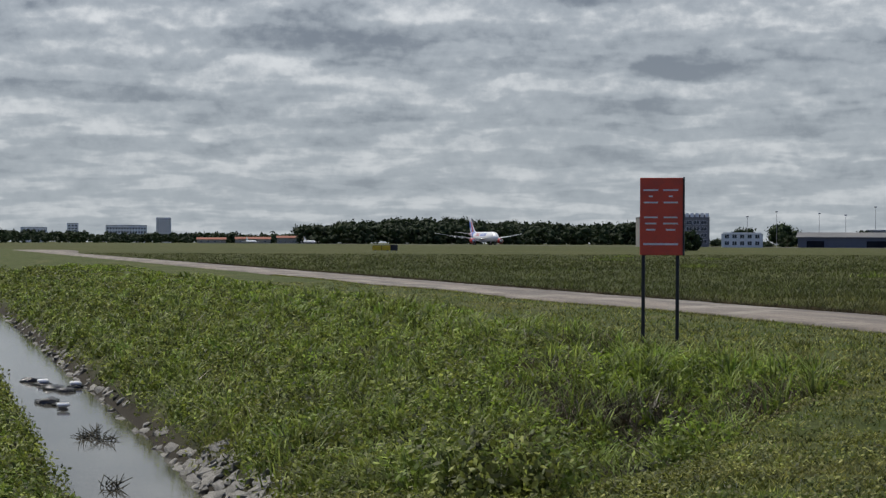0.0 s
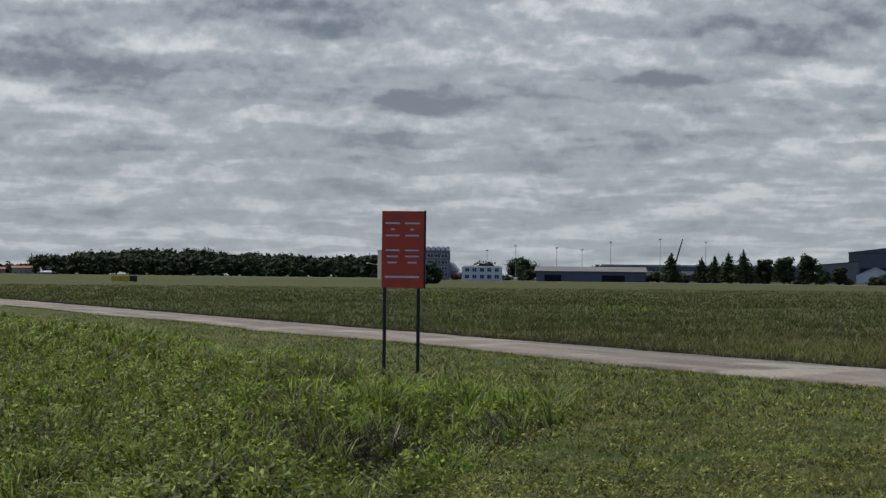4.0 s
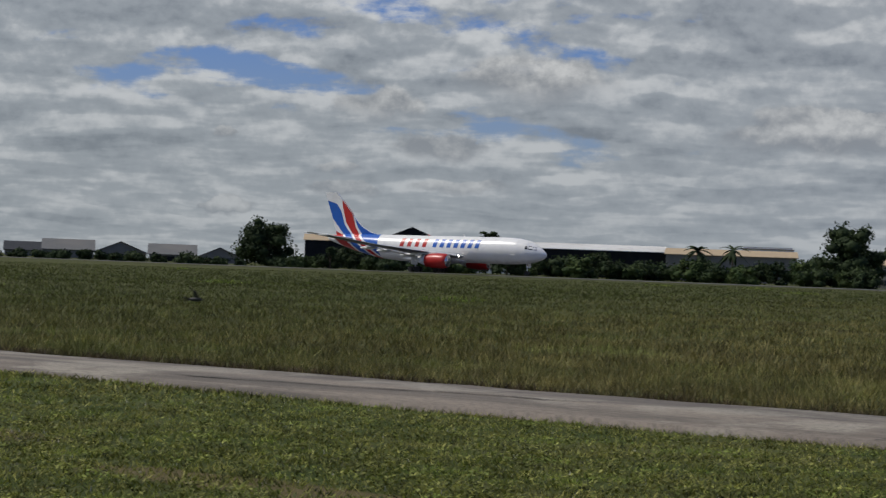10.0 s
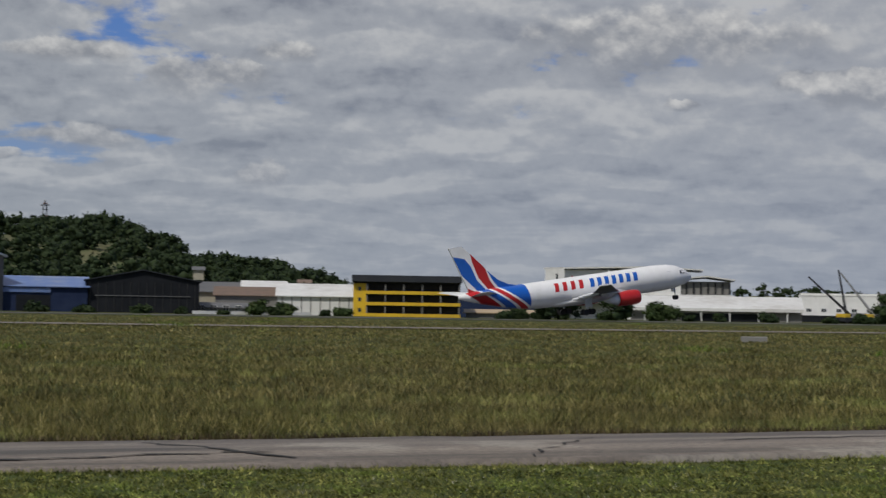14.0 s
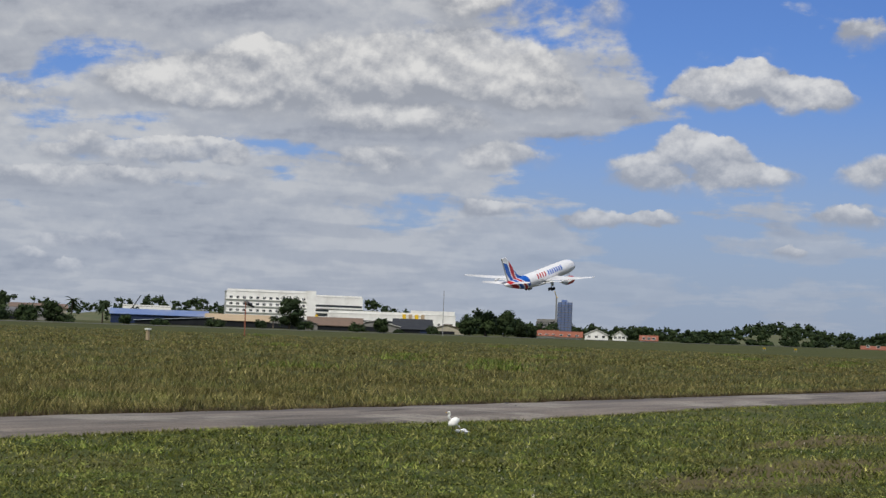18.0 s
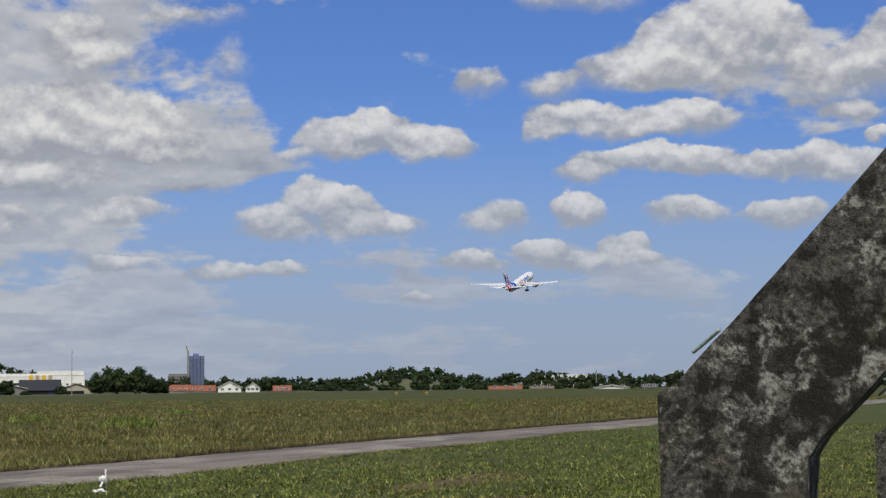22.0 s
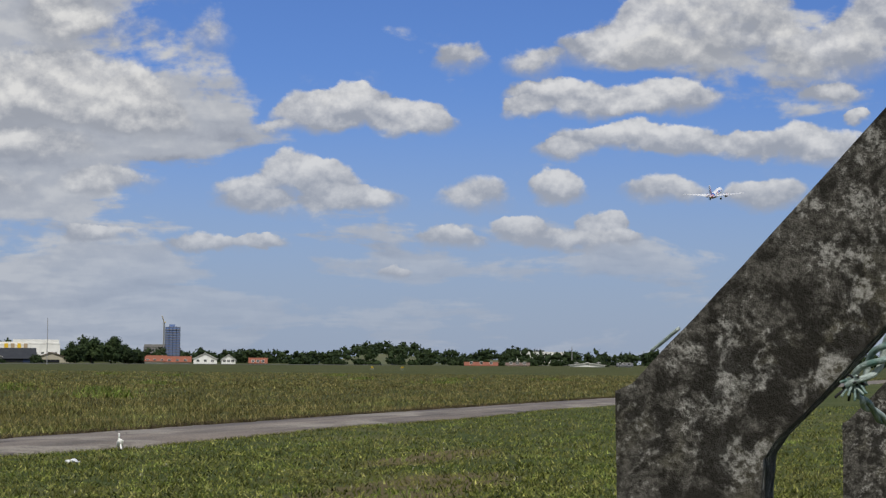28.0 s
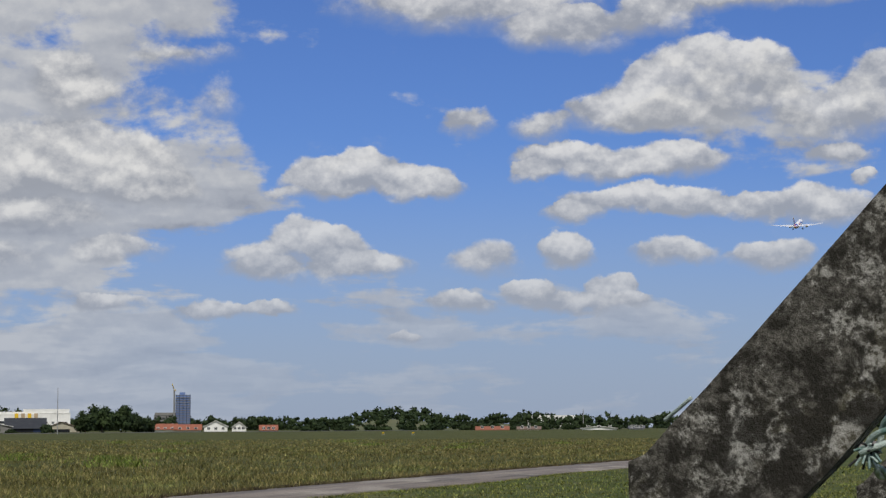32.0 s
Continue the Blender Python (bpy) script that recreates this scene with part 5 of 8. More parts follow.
b, w, he, hr, body = building("house", "white house with a brown hipped roof and dark windows", -47.35, -46.6, 560, 0.30, 0.50, WALL_WHITE, ROOF_BROWN, 10, "gable_side")
put_windows(body, -w / 2 + 0.5, w / 2 - 0.5, 3, 2.2, 1, 2.6, 1.4, 1.4)
b, w, he, hr, body = building("workshop", "low workshop with a dull dark roof", -45.6, -44.4, 560, 0.10, 0.36, WALL_GREY, ROOF_DARK, 24, "gable_side")
for i, (a0, a1, e0, e1) in enumerate(((-44.45, -42.9, 0.10, 0.32), (-42.85, -41.3, 0.08, 0.30), (-41.2, -39.75, 0.06, 0.28), (-39.7, -38.3, 0.02, 0.22))):
    b, w, he, hr, body = building("workshop", "low grey workshop with a weathered gabled roof", a0, a1, 500, e0 + 0.06, e1 + 0.16, WALL_GREY, ROOF_DARK if i % 2 else ROOF_GREY, 26, "gable_front" if i % 2 else "gable_side", group="row of workshops")
    opening(b, -w * 0.3, w * 0.05, he - 0.6, WALL_DARK)
    put_windows(body, w * 0.12, w * 0.45, 2, 1.0, 1, 2, 1.4, 1.0, WALL_GREY)

# sheds behind the hedge
b, w, he, hr, body = building("warehouse", "warehouse with a cream roof and brown wall", -36.35, -33.95, 520, 0.74, 0.94, WALL_DARK, ROOF_TAN, 30, "gable_side")
b, w, he, hr, body = building("warehouse", "tall dark gabled warehouse", -34.05, -31.9, 540, 0.80, 1.25, WALL_DARK, ROOF_DARK, 40, "gable_front")
b, w, he, hr, body = building("office_building", "white two-storey office front with glazing", -33.4, -32.05, 500, 0.84, 0.90, WALL_WHITE, ROOF_WHITE, 14, "flat")
put_windows(body, -w / 2 + 1.2, w / 2 - 0.8, 4, 1.4, 2, 3.2, 2.0, 2.0)
b, w, he, hr, body = building("warehouse", "very long low warehouse with a white roof", -32.0, -24.9, 505, 0.74, 0.94, WALL_DARK, ROOF_WHITE, 34, "gable_side")
ribs(b, w, he, 22, WALL_DARK)
part("low_wall", box(-w / 2 + 4, -w / 2 + 22, -1.2, -0.9, -0.4, 2.4), WALL_WHITE, b)
b, w, he, hr, body = building("warehouse", "long warehouse with a tan roof", -24.95, -20.9, 520, 0.70, 0.90, WALL_GREY, ROOF_TAN, 30, "gable_side")
b, w, he, hr, body = building("factory_roof", "far flat white factory roof", -22.6, -21.0, 640, 0.94, 1.02, WALL_WHITE, ROOF_BROWN, 20, "flat")

# cream office, houses and a blue-roofed shed
b, w, he, hr, body = building("cream_office", "cream two-storey office with rows of windows", -18.95, -16.35, 440, 0.58, 0.76, WALL_CREAM, ROOF_TAN, 12, "gable_side")
put_windows(body, -w / 2 + 0.8, w / 2 - 0.8, 6, 0.9, 2, 2.5, 1.9, 1.3, WALL_CREAM)
for i, (a0, a1, e0, e1, r) in enumerate(((-16.3, -14.6, 0.62, 0.88, ROOF_WHITE), (-14.9, -12.4, 0.38, 0.72, ROOF_GREY), (-12.8, -11.5, 0.55, 0.70, ROOF_GREY), (-17.0, -15.9, 0.30, 0.44, ROOF_BROWN))):
    b, w, he, hr, body = building("house", "pale two-storey house with a grey roof", a0, a1, 520, e0, e1, WALL_CREAM, r, 12, ("gable_side", "gable_front")[i % 2], group="houses under the hill")
    put_windows(body, -w / 2 + 0.6, w / 2 - 0.6, 4, 1.4, 2, 2.8, 1.3, 1.2, WALL_CREAM)
b, w, he, hr, body = building("blue_shed", "dark open shed with a pale bluish metal roof", -15.65, -11.35, 415, 0.06, 0.26, WALL_DARK, ROOF_PALE, 20, "gable_side")
ribs(b, w, he, 8, STEEL)
b, w, he, hr, body = building("site_cabin", "small blue site cabin", -11.3, -10.6, 415, 0.12, 0.16, ROOF_BLUE, ROOF_BLUE, 5, "flat")
for az in (-8.6, -8.25, -7.9):
    far = 760
    b = thing("silo", Matrix.Translation(spot(az, far, 0.4)), "white cylindrical storage silo", "silo", "silos")
    part("tank", tube((0, 0, 0), (0, 0, 14.5), 1.35, sides=20), WALL_WHITE, b, smooth=False)
    part("cap", tube((0, 0, 19.5), (0, 0, 20.6), 2.3, 0.4, sides=20), ROOF_WHITE, b)

# dark-roofed shed with a white wall, white house, black hangar
b = thing("boundary_wall", Matrix.Translation((0, 398, 0.4)), "long low white boundary wall", "wall")
for i in range(8):
    x = -41.5 + i * 3.5
    part("wall_panel", box(x, x + 3.46, 0, 0.2, 0, 1.15 + 0.08 * (i % 3)), WALL_WHITE, b)
b, w, he, hr, body = building("grey_roof_shed", "wide low shed with a dark grey hipped roof", -6.3, 0.4, 430, 0.20, 0.78, WALL_DARK, ROOF_GREY, 40, "gable_side")
opening(b, -w * 0.45, -w * 0.2, he - 0.4, WALL_GREY)
b, w, he, hr, body = building("grey_roof_shed", "small lean-to shed with a grey roof", -3.4, 0.2, 410, 0.02, 0.28, WALL_GREY, ROOF_DARK, 14, "mono")
b, w, he, hr, body = building("white_bungalow", "white bungalow with wide eaves and dark windows", -1.35, 0.62, 480, 0.58, 0.80, WALL_WHITE, ROOF_WHITE, 14, "gable_side")
put_windows(body, -w / 2 + 0.5, w / 2 - 0.5, 5, he - 2.2, 1, 3, 1.8, 1.3)
b, w, he, hr, body = building("house", "white house with a pale grey roof", -2.4, -1.3, 500, 0.48, 0.66, WALL_WHITE, ROOF_GREY, 12, "gable_side")
b, w, he, hr, body = building("black_hangar", "black corrugated metal hangar with a low gable", 0.75, 6.1, 430, 0.80, 1.24, WALL_DARK, ROOF_DARK, 36, "gable_front")
ribs(b, w, he, 24, ROOF_DARK)
part("vent_panel", box(-0.6, 3.2, -0.10, -0.013, he - 0.5, he + 0.7), WALL_GREY, b, "pale ventilation panel")
part("canopy", box(-8.0, -1.4, -3.0, -0.013, 3.3, 3.55), WALL_GREY, b)
opening(b, -8.0, -1.4, 3.2, BLACK_STEEL)
part("plinth", box(-1.2, w / 2 - 0.3, -0.12, -0.013, -0.3, 1.3), WALL_GREY, b)

# the tall pale hangar, seen on its corner: a ribbed long side and a gabled front with a sign


def make_pale_hangar():
    corner, left, right = spot(7.88, 420, 0.45), spot(5.57, 500, 0.45), spot(11.5, 440, 0.45)
    hc = EYE + 420 * math.tan(radians(1.70)) - 0.45
    b = thing("pale_hangar", Matrix.Translation(corner), "tall pale hangar with a ribbed side and a grey gabled front", "hangar")
    a, c = left - corner, right - corner
    side = a.normalized()
    along = c.normalized()
    apex_u, wide = 0.62, c.length
    depth = a.length
    rise = 2.6
    outline = [(0, -0.4), (wide, -0.4), (wide, hc - 0.6), (wide * apex_u, hc + rise), (0, hc)]
    bm = bmesh.new()
    f = [bm.verts.new(along * u + Vector((0, 0, z))) for u, z in outline]
    g = [bm.verts.new(along * u + side * depth + Vector((0, 0, z))) for u, z in outline]
    bm.faces.new(f), bm.faces.new(g[::-1])
    for i in range(5):
        j = (i + 1) % 5
        bm.faces.new((f[j], f[i], g[i], g[j]))
    bmesh.ops.recalc_face_normals(bm, faces=bm.faces)
    part("wall", bm, surface("brown_grey_cladding", (0.165, 0.150, 0.130), 0.7, tint=(0.12, 0.11, 0.098), scale=0.3, amount=0.6), b, "brownish grey metal cladding")
    for (u0, z0, u1, z1) in ((-0.8, hc - 0.25, wide * apex_u, hc + rise), (wide * apex_u, hc + rise, wide + 0.8, hc - 0.9)):
        bm = bmesh.new()
        rows = []
        for lift in (0.02, 0.45):
            rows.append([bm.verts.new(along * u + side * s + Vector((0, 0, z + lift))) for (u, z, s) in ((u0, z0, -0.8), (u1, z1, -0.8), (u1, z1, depth + 0.8), (u0, z0, depth + 0.8))])
        bm.faces.new(rows[0][::-1]), bm.faces.new(rows[1])
        for i in range(4):
            j = (i + 1) % 4
            bm.faces.new((rows[0][i], rows[0][j], rows[1][j], rows[1][i]))
        bmesh.ops.recalc_face_normals(bm, faces=bm.faces)
        part("roof_slope", bm, ROOF_WHITE, b)
    out = Vector((side.y, -side.x, 0))
    out = out if out.x < 0 else -out
    pale = surface("pale_cladding", (0.40, 0.40, 0.38), 0.6, tint=(0.33, 0.33, 0.31), scale=0.3, amount=0.5)
    bays = 5
    for i in range(bays):
        s0, s1 = depth * (i + 0.06) / bays, depth * (i + 0.94) / bays
        bm = bmesh.new()
        q = [side * s0, side * s1]
        pts = [q[0] + out * 0.05 + Vector((0, 0, 3.2)), q[1] + out * 0.05 + Vector((0, 0, 3.2)), q[1] + out * 0.05 + Vector((0, 0, hc - 0.6)), q[0] + out * 0.05 + Vector((0, 0, hc - 0.6))]
        pts2 = [p + out * 0.15 for p in pts]
        va, vb = [bm.verts.new(p) for p in pts], [bm.verts.new(p) for p in pts2]
        bm.faces.new(vb), bm.faces.new(va[::-1])
        for k in range(4):
            bm.faces.new((va[k], va[(k + 1) % 4], vb[(k + 1) % 4], vb[k]))
        bmesh.ops.recalc_face_normals(bm, faces=bm.faces)
        part("side_panel", bm, pale, b, "pale ribbed side panel")
    for i in range(12):
        s0 = depth * (i + 0.3) / 12
        bm = bmesh.new()
        pts = [side * s0 + out * 0.08 + Vector((0, 0, 0.9)), side * (s0 + 2.4) + out * 0.08 + Vector((0, 0, 0.9)), side * (s0 + 2.4) + out * 0.08 + Vector((0, 0, 2.2)), side * s0 + out * 0.08 + Vector((0, 0, 2.2))]
        sheet(bm, pts)
        part("side_window", bm, PANE, b)
    bm = bmesh.new()
    base_pts = [out * 0.04 + Vector((0, 0, -0.3)), side * depth + out * 0.04 + Vector((0, 0, -0.3)), side * depth + out * 0.04 + Vector((0, 0, 3.0)), out * 0.04 + Vector((0, 0, 3.0))]
    sheet(bm, base_pts)
    part("white_base_course", bm, WALL_WHITE, b)
    front = Vector((along.y, -along.x, 0))
    front = front if front.y < 0 else -front

    def bar(u0, u1, z0, z1, m, name, label=""):
        bm = bmesh.new()
        lo = [along * u + front * 0.05 + Vector((0, 0, z)) for (u, z) in ((u0, z0), (u1, z0), (u1, z1), (u0, z1))]
        hi = [p + front * 0.12 for p in lo]
        va, vb = [bm.verts.new(p) for p in lo], [bm.verts.new(p) for p in hi]
        bm.faces.new(vb), bm.faces.new(va[::-1])
        for k in range(4):
            bm.faces.new((va[k], va[(k + 1) % 4], vb[(k + 1) % 4], vb[k]))
        bmesh.ops.recalc_face_normals(bm, faces=bm.faces)
        part(name, bm, m, b, label)
    x = 6.2
    for k in range(8):
        bar(x, x + 0.95, 7.7, 9.2 + 0.5 * (k % 3 == 0), PAINT_RED, "sign_shape", "red sign shape")
        x += 1.25
    words = bpy.data.curves.new("sign_text", "FONT")
    words.body, words.size, words.extrude = "Dialysis at Home", 1.0, 0.03
    holder = bpy.data.objects.new("sign_text", words)
    me = bpy.data.meshes.new_from_object(holder)
    bpy.data.objects.remove(holder)
    wide_text = max(v.co.x for v in me.vertices)
    for v in me.vertices:
        u, h, d = 6.0 + v.co.x * 11.4 / wide_text, 6.05 + v.co.y * 1.25, v.co.z
        v.co = along * u + front * (0.12 + d) + Vector((0, 0, h))
    me.materials.append(BLACK_STEEL)
    lettering = new("sign_text", me)
    lettering.parent = b
    tagged(lettering, "black lettering on the hangar front")
    bar(6.0, 19.0, 11.2, 11.5, BLACK_STEEL, "sign_rail")


make_pale_hangar()
b, w, he, hr, body = building("white_annex", "low white annex with small windows", 9.2, 11.25, 405, 0.24, 0.28, WALL_WHITE, ROOF_WHITE, 10, "flat")
put_windows(body, -w / 2 + 0.5, w / 2 - 0.5, 6, 1.0, 1, 2, 1.1, 0.9)

# sheds and shops towards the yellow building
b, w, he, hr, body = building("blue_roof_shed", "low shed with a bright blue metal roof", 11.3, 14.05, 430, 0.62, 0.95, WALL_NAVY, ROOF_BLUE, 26, "gable_side")
opening(b, -6, 2, he - 2.0, WALL_DARK)
part("eave_sign", box(-w / 2, 2, -0.3, -0.013, he - 1.4, he - 0.3), ROOF_BLUE, b)
b, w, he, hr, body = building("black_shed", "black metal shed with a low gable", 14.0, 17.5, 425, 0.85, 1.18, WALL_DARK, ROOF_DARK, 30, "gable_front")
ribs(b, w, he, 14, BLACK_STEEL)
part("door_rail", box(-w * 0.42, w * 0.42, -0.2, -0.013, he * 0.52, he * 0.52 + 0.2), ROOF_GREY, b)
for i, (a0, a1, e0, e1, wm, r) in enumerate(((17.4, 18.9, 0.55, 0.86, WALL_CREAM, ROOF_GREY), (18.85, 20.2, 0.72, 0.92, WALL_ORANGE, ROOF_WHITE), (18.0, 20.2, 0.45, 0.72, WALL_GREY, ROOF_BROWN), (17.3, 19.0, 0.05, 0.20, WALL_GREY, ROOF_GREY))):
    b, w, he, hr, body = building("shop", "low shop with a weathered metal roof", a0, a1, 470 - 14 * i, e0, e1, wm, r, 18, "gable_side", group="row of shops")
    put_windows(body, -w / 2 + 0.6, w / 2 - 0.6, 4, 1.0, 1, 2, 1.4, 1.2)
b, w, he, hr, body = building("white_roof_hall", "hall with a broad white hipped roof", 19.95, 22.35, 425, 0.46, 0.86, WALL_WHITE, ROOF_WHITE, 26, "gable_side")
ribs(b, w, he, 8, WALL_GREY)
b = thing("boundary_wall", Matrix.Translation((124, 398, 0.4)), "long low white boundary wall", "wall")
for i in range(8):
    part("wall_panel", box(i * 3.6, i * 3.6 + 3.55, 0, 0.2, 0, 0.9), WALL_WHITE, b)


def make_yellow_block():
    b, w, he, hr, body = building("yellow_block", "yellow three-storey block with open galleries and black roof", 22.34, 25.72, 405, 0.92, 1.10, WALL_DARK, ROOF_DARK, 16, "flat")
    part("stair_tower", box(-w / 2 - 0.02, -w / 2 + 3.1, -0.6, 4, -0.4, he - 0.1), WALL_YELLOW, b, "bright yellow stair tower")
    for k in range(3):
        part("tower_window", box(-w / 2 + 1.2, -w / 2 + 1.9, -0.66, -0.60, 1.2 + k * 2.6, 2.1 + k * 2.6), PANE, b)
    for k, z in enumerate((0.0, 2.75, 5.5)):
        part("gallery_band", box(-w / 2 + 3.1, w / 2, -1.3, -0.02, z - 0.2 + 0.3, z + 0.9), WALL_YELLOW, b, "yellow gallery parapet")
        for i in range(6):
            x = -w / 2 + 3.3 + (w - 3.6) * i / 5
            part("gallery_post", box(x - 0.16, x + 0.16, -1.3, -1.0, z + 0.9, z + 2.56), WALL_GREY, b)
    part("roof_edge", box(-w / 2 - 0.4, w / 2 + 0.4, -1.9, 16, he + 0.31, hr + 0.5), ROOF_DARK, b, "overhanging black roof")


make_yellow_block()
b, w, he, hr, body = building("navy_shed", "dark navy metal shed", 25.7, 28.1, 440, 0.60, 0.97, WALL_NAVY, ROOF_DARK, 30, "mono", turn=0)
b2, w, he, hr, body = building("navy_shed", "low navy shed with a pale roof", 25.9, 28.2, 400, 0.02, 0.12, WALL_GREY, ROOF_TAN, 12, "gable_side")


def make_white_factory():
    """Large stepped white factory with a flared roof and ribbed wings."""
    b, w, he, hr, body = building("white_factory", "large white factory with flared roofs and strip windows", 28.45, 34.3, 520, 0.66, 0.70, WALL_WHITE, ROOF_WHITE, 30, "flat")
    zt = (EYE + 620 * math.tan(radians(1.42))) - 0.45
    part("upper_hall", box(-w / 2, w * 0.22, 0.5, 26, he + 0.31, zt), WALL_WHITE, b)
    part("upper_roof", prism([(-w / 2 - 1, zt + 0.01), (w * 0.06, zt + 0.9), (w * 0.34, zt + 0.1), (w * 0.34, zt + 0.5), (w * 0.06, zt + 1.4), (-w / 2 - 1, zt + 0.5)], -1.5, 28), ROOF_WHITE, b)
    zr = (EYE + 620 * math.tan(radians(1.10))) - 0.45
    part("right_wing", box(w * 0.22, w / 2 - 1, 1.5, 24, he + 0.31, zr), WALL_GREY, b)
    part("right_roof", prism([(w * 0.14, zr + 0.2), (w * 0.36, zr + 1.5), (w / 2 + 0.5, zr + 0.3), (w / 2 + 0.5, zr + 0.7), (w * 0.36, zr + 2.0), (w * 0.14, zr + 0.6)], -0.5, 26), ROOF_WHITE, b)
    for i in range(7):
        x = w * 0.25 + (w * 0.23) * i / 6
        part("wall_fin", box(x - 0.25, x + 0.25, 1.0, 1.488, he + 0.4, zr - 0.4), WALL_DARK, b)
    part("stair_block", box(-w / 2 - 0.5, -w / 2 + 6, -1.5, 6, -0.4, zt + 0.2), WALL_WHITE, b)
    part("stair_slot", box(-w / 2 + 3.2, -w / 2 + 3.8, -1.56, -1.5, he, zt - 1.5), PANE, b)
    for r in range(2):
        for i in range(7):
            x = -w / 2 + 8 + i * 3.4
            part("strip_window", box(x, x + 2.5, 0.42, 0.5, he + 1.2 + r * 2.6, he + 2.1 + r * 2.6), PANE, b)
    part("canopy", box(-w / 2 - 8, -w * 0.1, -6, -0.02, 5.2, 5.8), WALL_GREY, b)


make_white_factory()
b, w, he, hr, body = building("low_warehouse", "long low warehouse with a white hipped roof", 31.1, 36.4, 425, 0.28, 0.66, WALL_GREY, ROOF_WHITE, 34, "gable_side")
part("eave_beam", box(-w / 2 - 0.4, w / 2 + 0.4, -1.5, -0.65, he - 0.8, he - 0.1), ROOF_WHITE, b)
for i in range(6):
    x = -w / 2 + 4 + i * (w - 8) / 5
    part("post", box(x - 0.15, x + 0.15, -1.2, -0.9, -0.4, he - 0.81), WALL_WHITE, b)
opening(b, -w * 0.2, w * 0.3, he - 1.4, WALL_DARK)
b, w, he, hr, body = building("white_depot", "long white depot with small dark windows", 36.3, 38.75, 560, 0.72, 0.80, WALL_WHITE, ROOF_WHITE, 20, "flat")
put_windows(body, -w / 2 + 1, w / 2 - 1, 5, 4.0, 1, 3, 1.8, 1.2)
part("low_front", box(-w / 2, w / 2, -8, -0.02, -0.4, 2.6), WALL_DARK, b)
b, w, he, hr, body = building("grey_depot", "long grey flat-roofed depot building", 38.6, 41.7, 560, 0.72, 0.82, WALL_GREY, ROOF_GREY, 22, "flat")
put_windows(body, -w / 2 + 2, w / 2 - 1, 5, 3.0, 1, 3, 2.6, 2.4)
b, w, he, hr, body = building("white_depot", "white block with a sloping grey end", 41.6, 42.25, 540, 0.70, 0.74, WALL_WHITE, ROOF_WHITE, 14, "flat")
b, w, he, hr, body = building("grey_depot", "small grey lean-to hall with sloping roof", 42.2, 43.1, 560, 0.80, 0.45, WALL_GREY, ROOF_GREY, 14, "mono")
for i, (a0, a1, e0, e1, r) in enumerate(((37.9, 39.6, 0.02, 0.18, ROOF_GREY), (39.9, 41.4, -0.02, 0.12, ROOF_WHITE), (41.3, 42.9, 0.0, 0.12, ROOF_BROWN), (42.6, 44.6, 0.12, 0.24, ROOF_BROWN), (44.4, 46.3, 0.10, 0.28, ROOF_GREY), (45.1, 46.8, 0.30, 0.42, ROOF_BROWN))):
    b, w, he, hr, body = building("low_shed", "low shed with a weathered roof", a0, a1, 430 + 10 * i, e0, e1, WALL_CREAM if i % 2 else WALL_GREY, r, 16, "gable_side", group="low sheds")
    opening(b, -w * 0.3, w * 0.1, he - 0.5, WALL_DARK)
for i, (a0, a1, e0, e1, wm, r) in enumerate(((48.15, 51.15, 0.20, 0.36, WALL_NAVY, ROOF_BLUE), (48.9, 51.3, 0.02, 0.18, WALL_DARK, ROOF_PALE))):
    b, w, he, hr, body = building("blue_roof_shed", "long navy shed with a blue metal roof", a0, a1, 470 - 30 * i, e0, e1, wm, r, 20, "gable_side" if i == 0 else "mono", group="blue sheds")
    opening(b, w * 0.05, w * 0.4, he - 0.4, WALL_DARK)
b, w, he, hr, body = building("far_block", "far pale flat-roofed block", 48.5, 50.0, 1100, 0.45, 0.5, WALL_WHITE, ROOF_GREY, 20, "flat")


def make_hospital():
    """White six-storey block with rows of windows and a lower stepped wing."""
    b, w, he, hr, body = building("white_block", "large white six-storey block with rows of small windows", 51.7, 54.5, 560, 1.04, 1.12, WALL_WHITE, ROOF_WHITE, 18, "flat", turn=4)
    s = (he - 2.0) / 5
    put_windows(body, -w / 2 + 0.8, w / 2 - 0.8, 13, 1.6, 5, s, 1.5, 1.25)
    for i in range(6):
        part("roof_tank", box(-w / 2 + 3 + i * 6, -w / 2 + 6 + i * 6, 3, 6, he + 0.31, he + 1.3), WALL_WHITE, b)
    part("lift_tower", box(w / 2 - 4.5, w / 2 + 0.3, -1.0, 8, -0.4, he + 1.6), WALL_WHITE, b)
    for k in range(5):
        part("sun_shade", box(-w / 2, w / 2 - 4.6, -0.7, -0.02, 1.1 + k * s, 1.35 + k * s), WALL_WHITE, b)
    c, w, he, hr, body = building("white_wing", "stepped white wing with dark balcony bands", 54.45, 56.0, 575, 0.96, 1.02, WALL_WHITE, ROOF_WHITE, 18, "flat", turn=4)
    for k in range(5):
        part("balcony_band", box(-w / 2 + 0.4, w / 2 - 0.4, -0.12, -0.012, 2.2 + k * 2.6, 3.4 + k * 2.6), PANE, c)
        part("balcony_rail", box(-w / 2 + 0.2, w / 2 - 0.2, -0.9, -0.13, 1.3 + k * 2.6, 2.1 + k * 2.6), WALL_WHITE, c)
    part("yellow_bay", box(-w / 2 - 1.5, -w / 2 + 2.5, -3, -1.0, -0.4, 8.2), WALL_YELLOW, c)


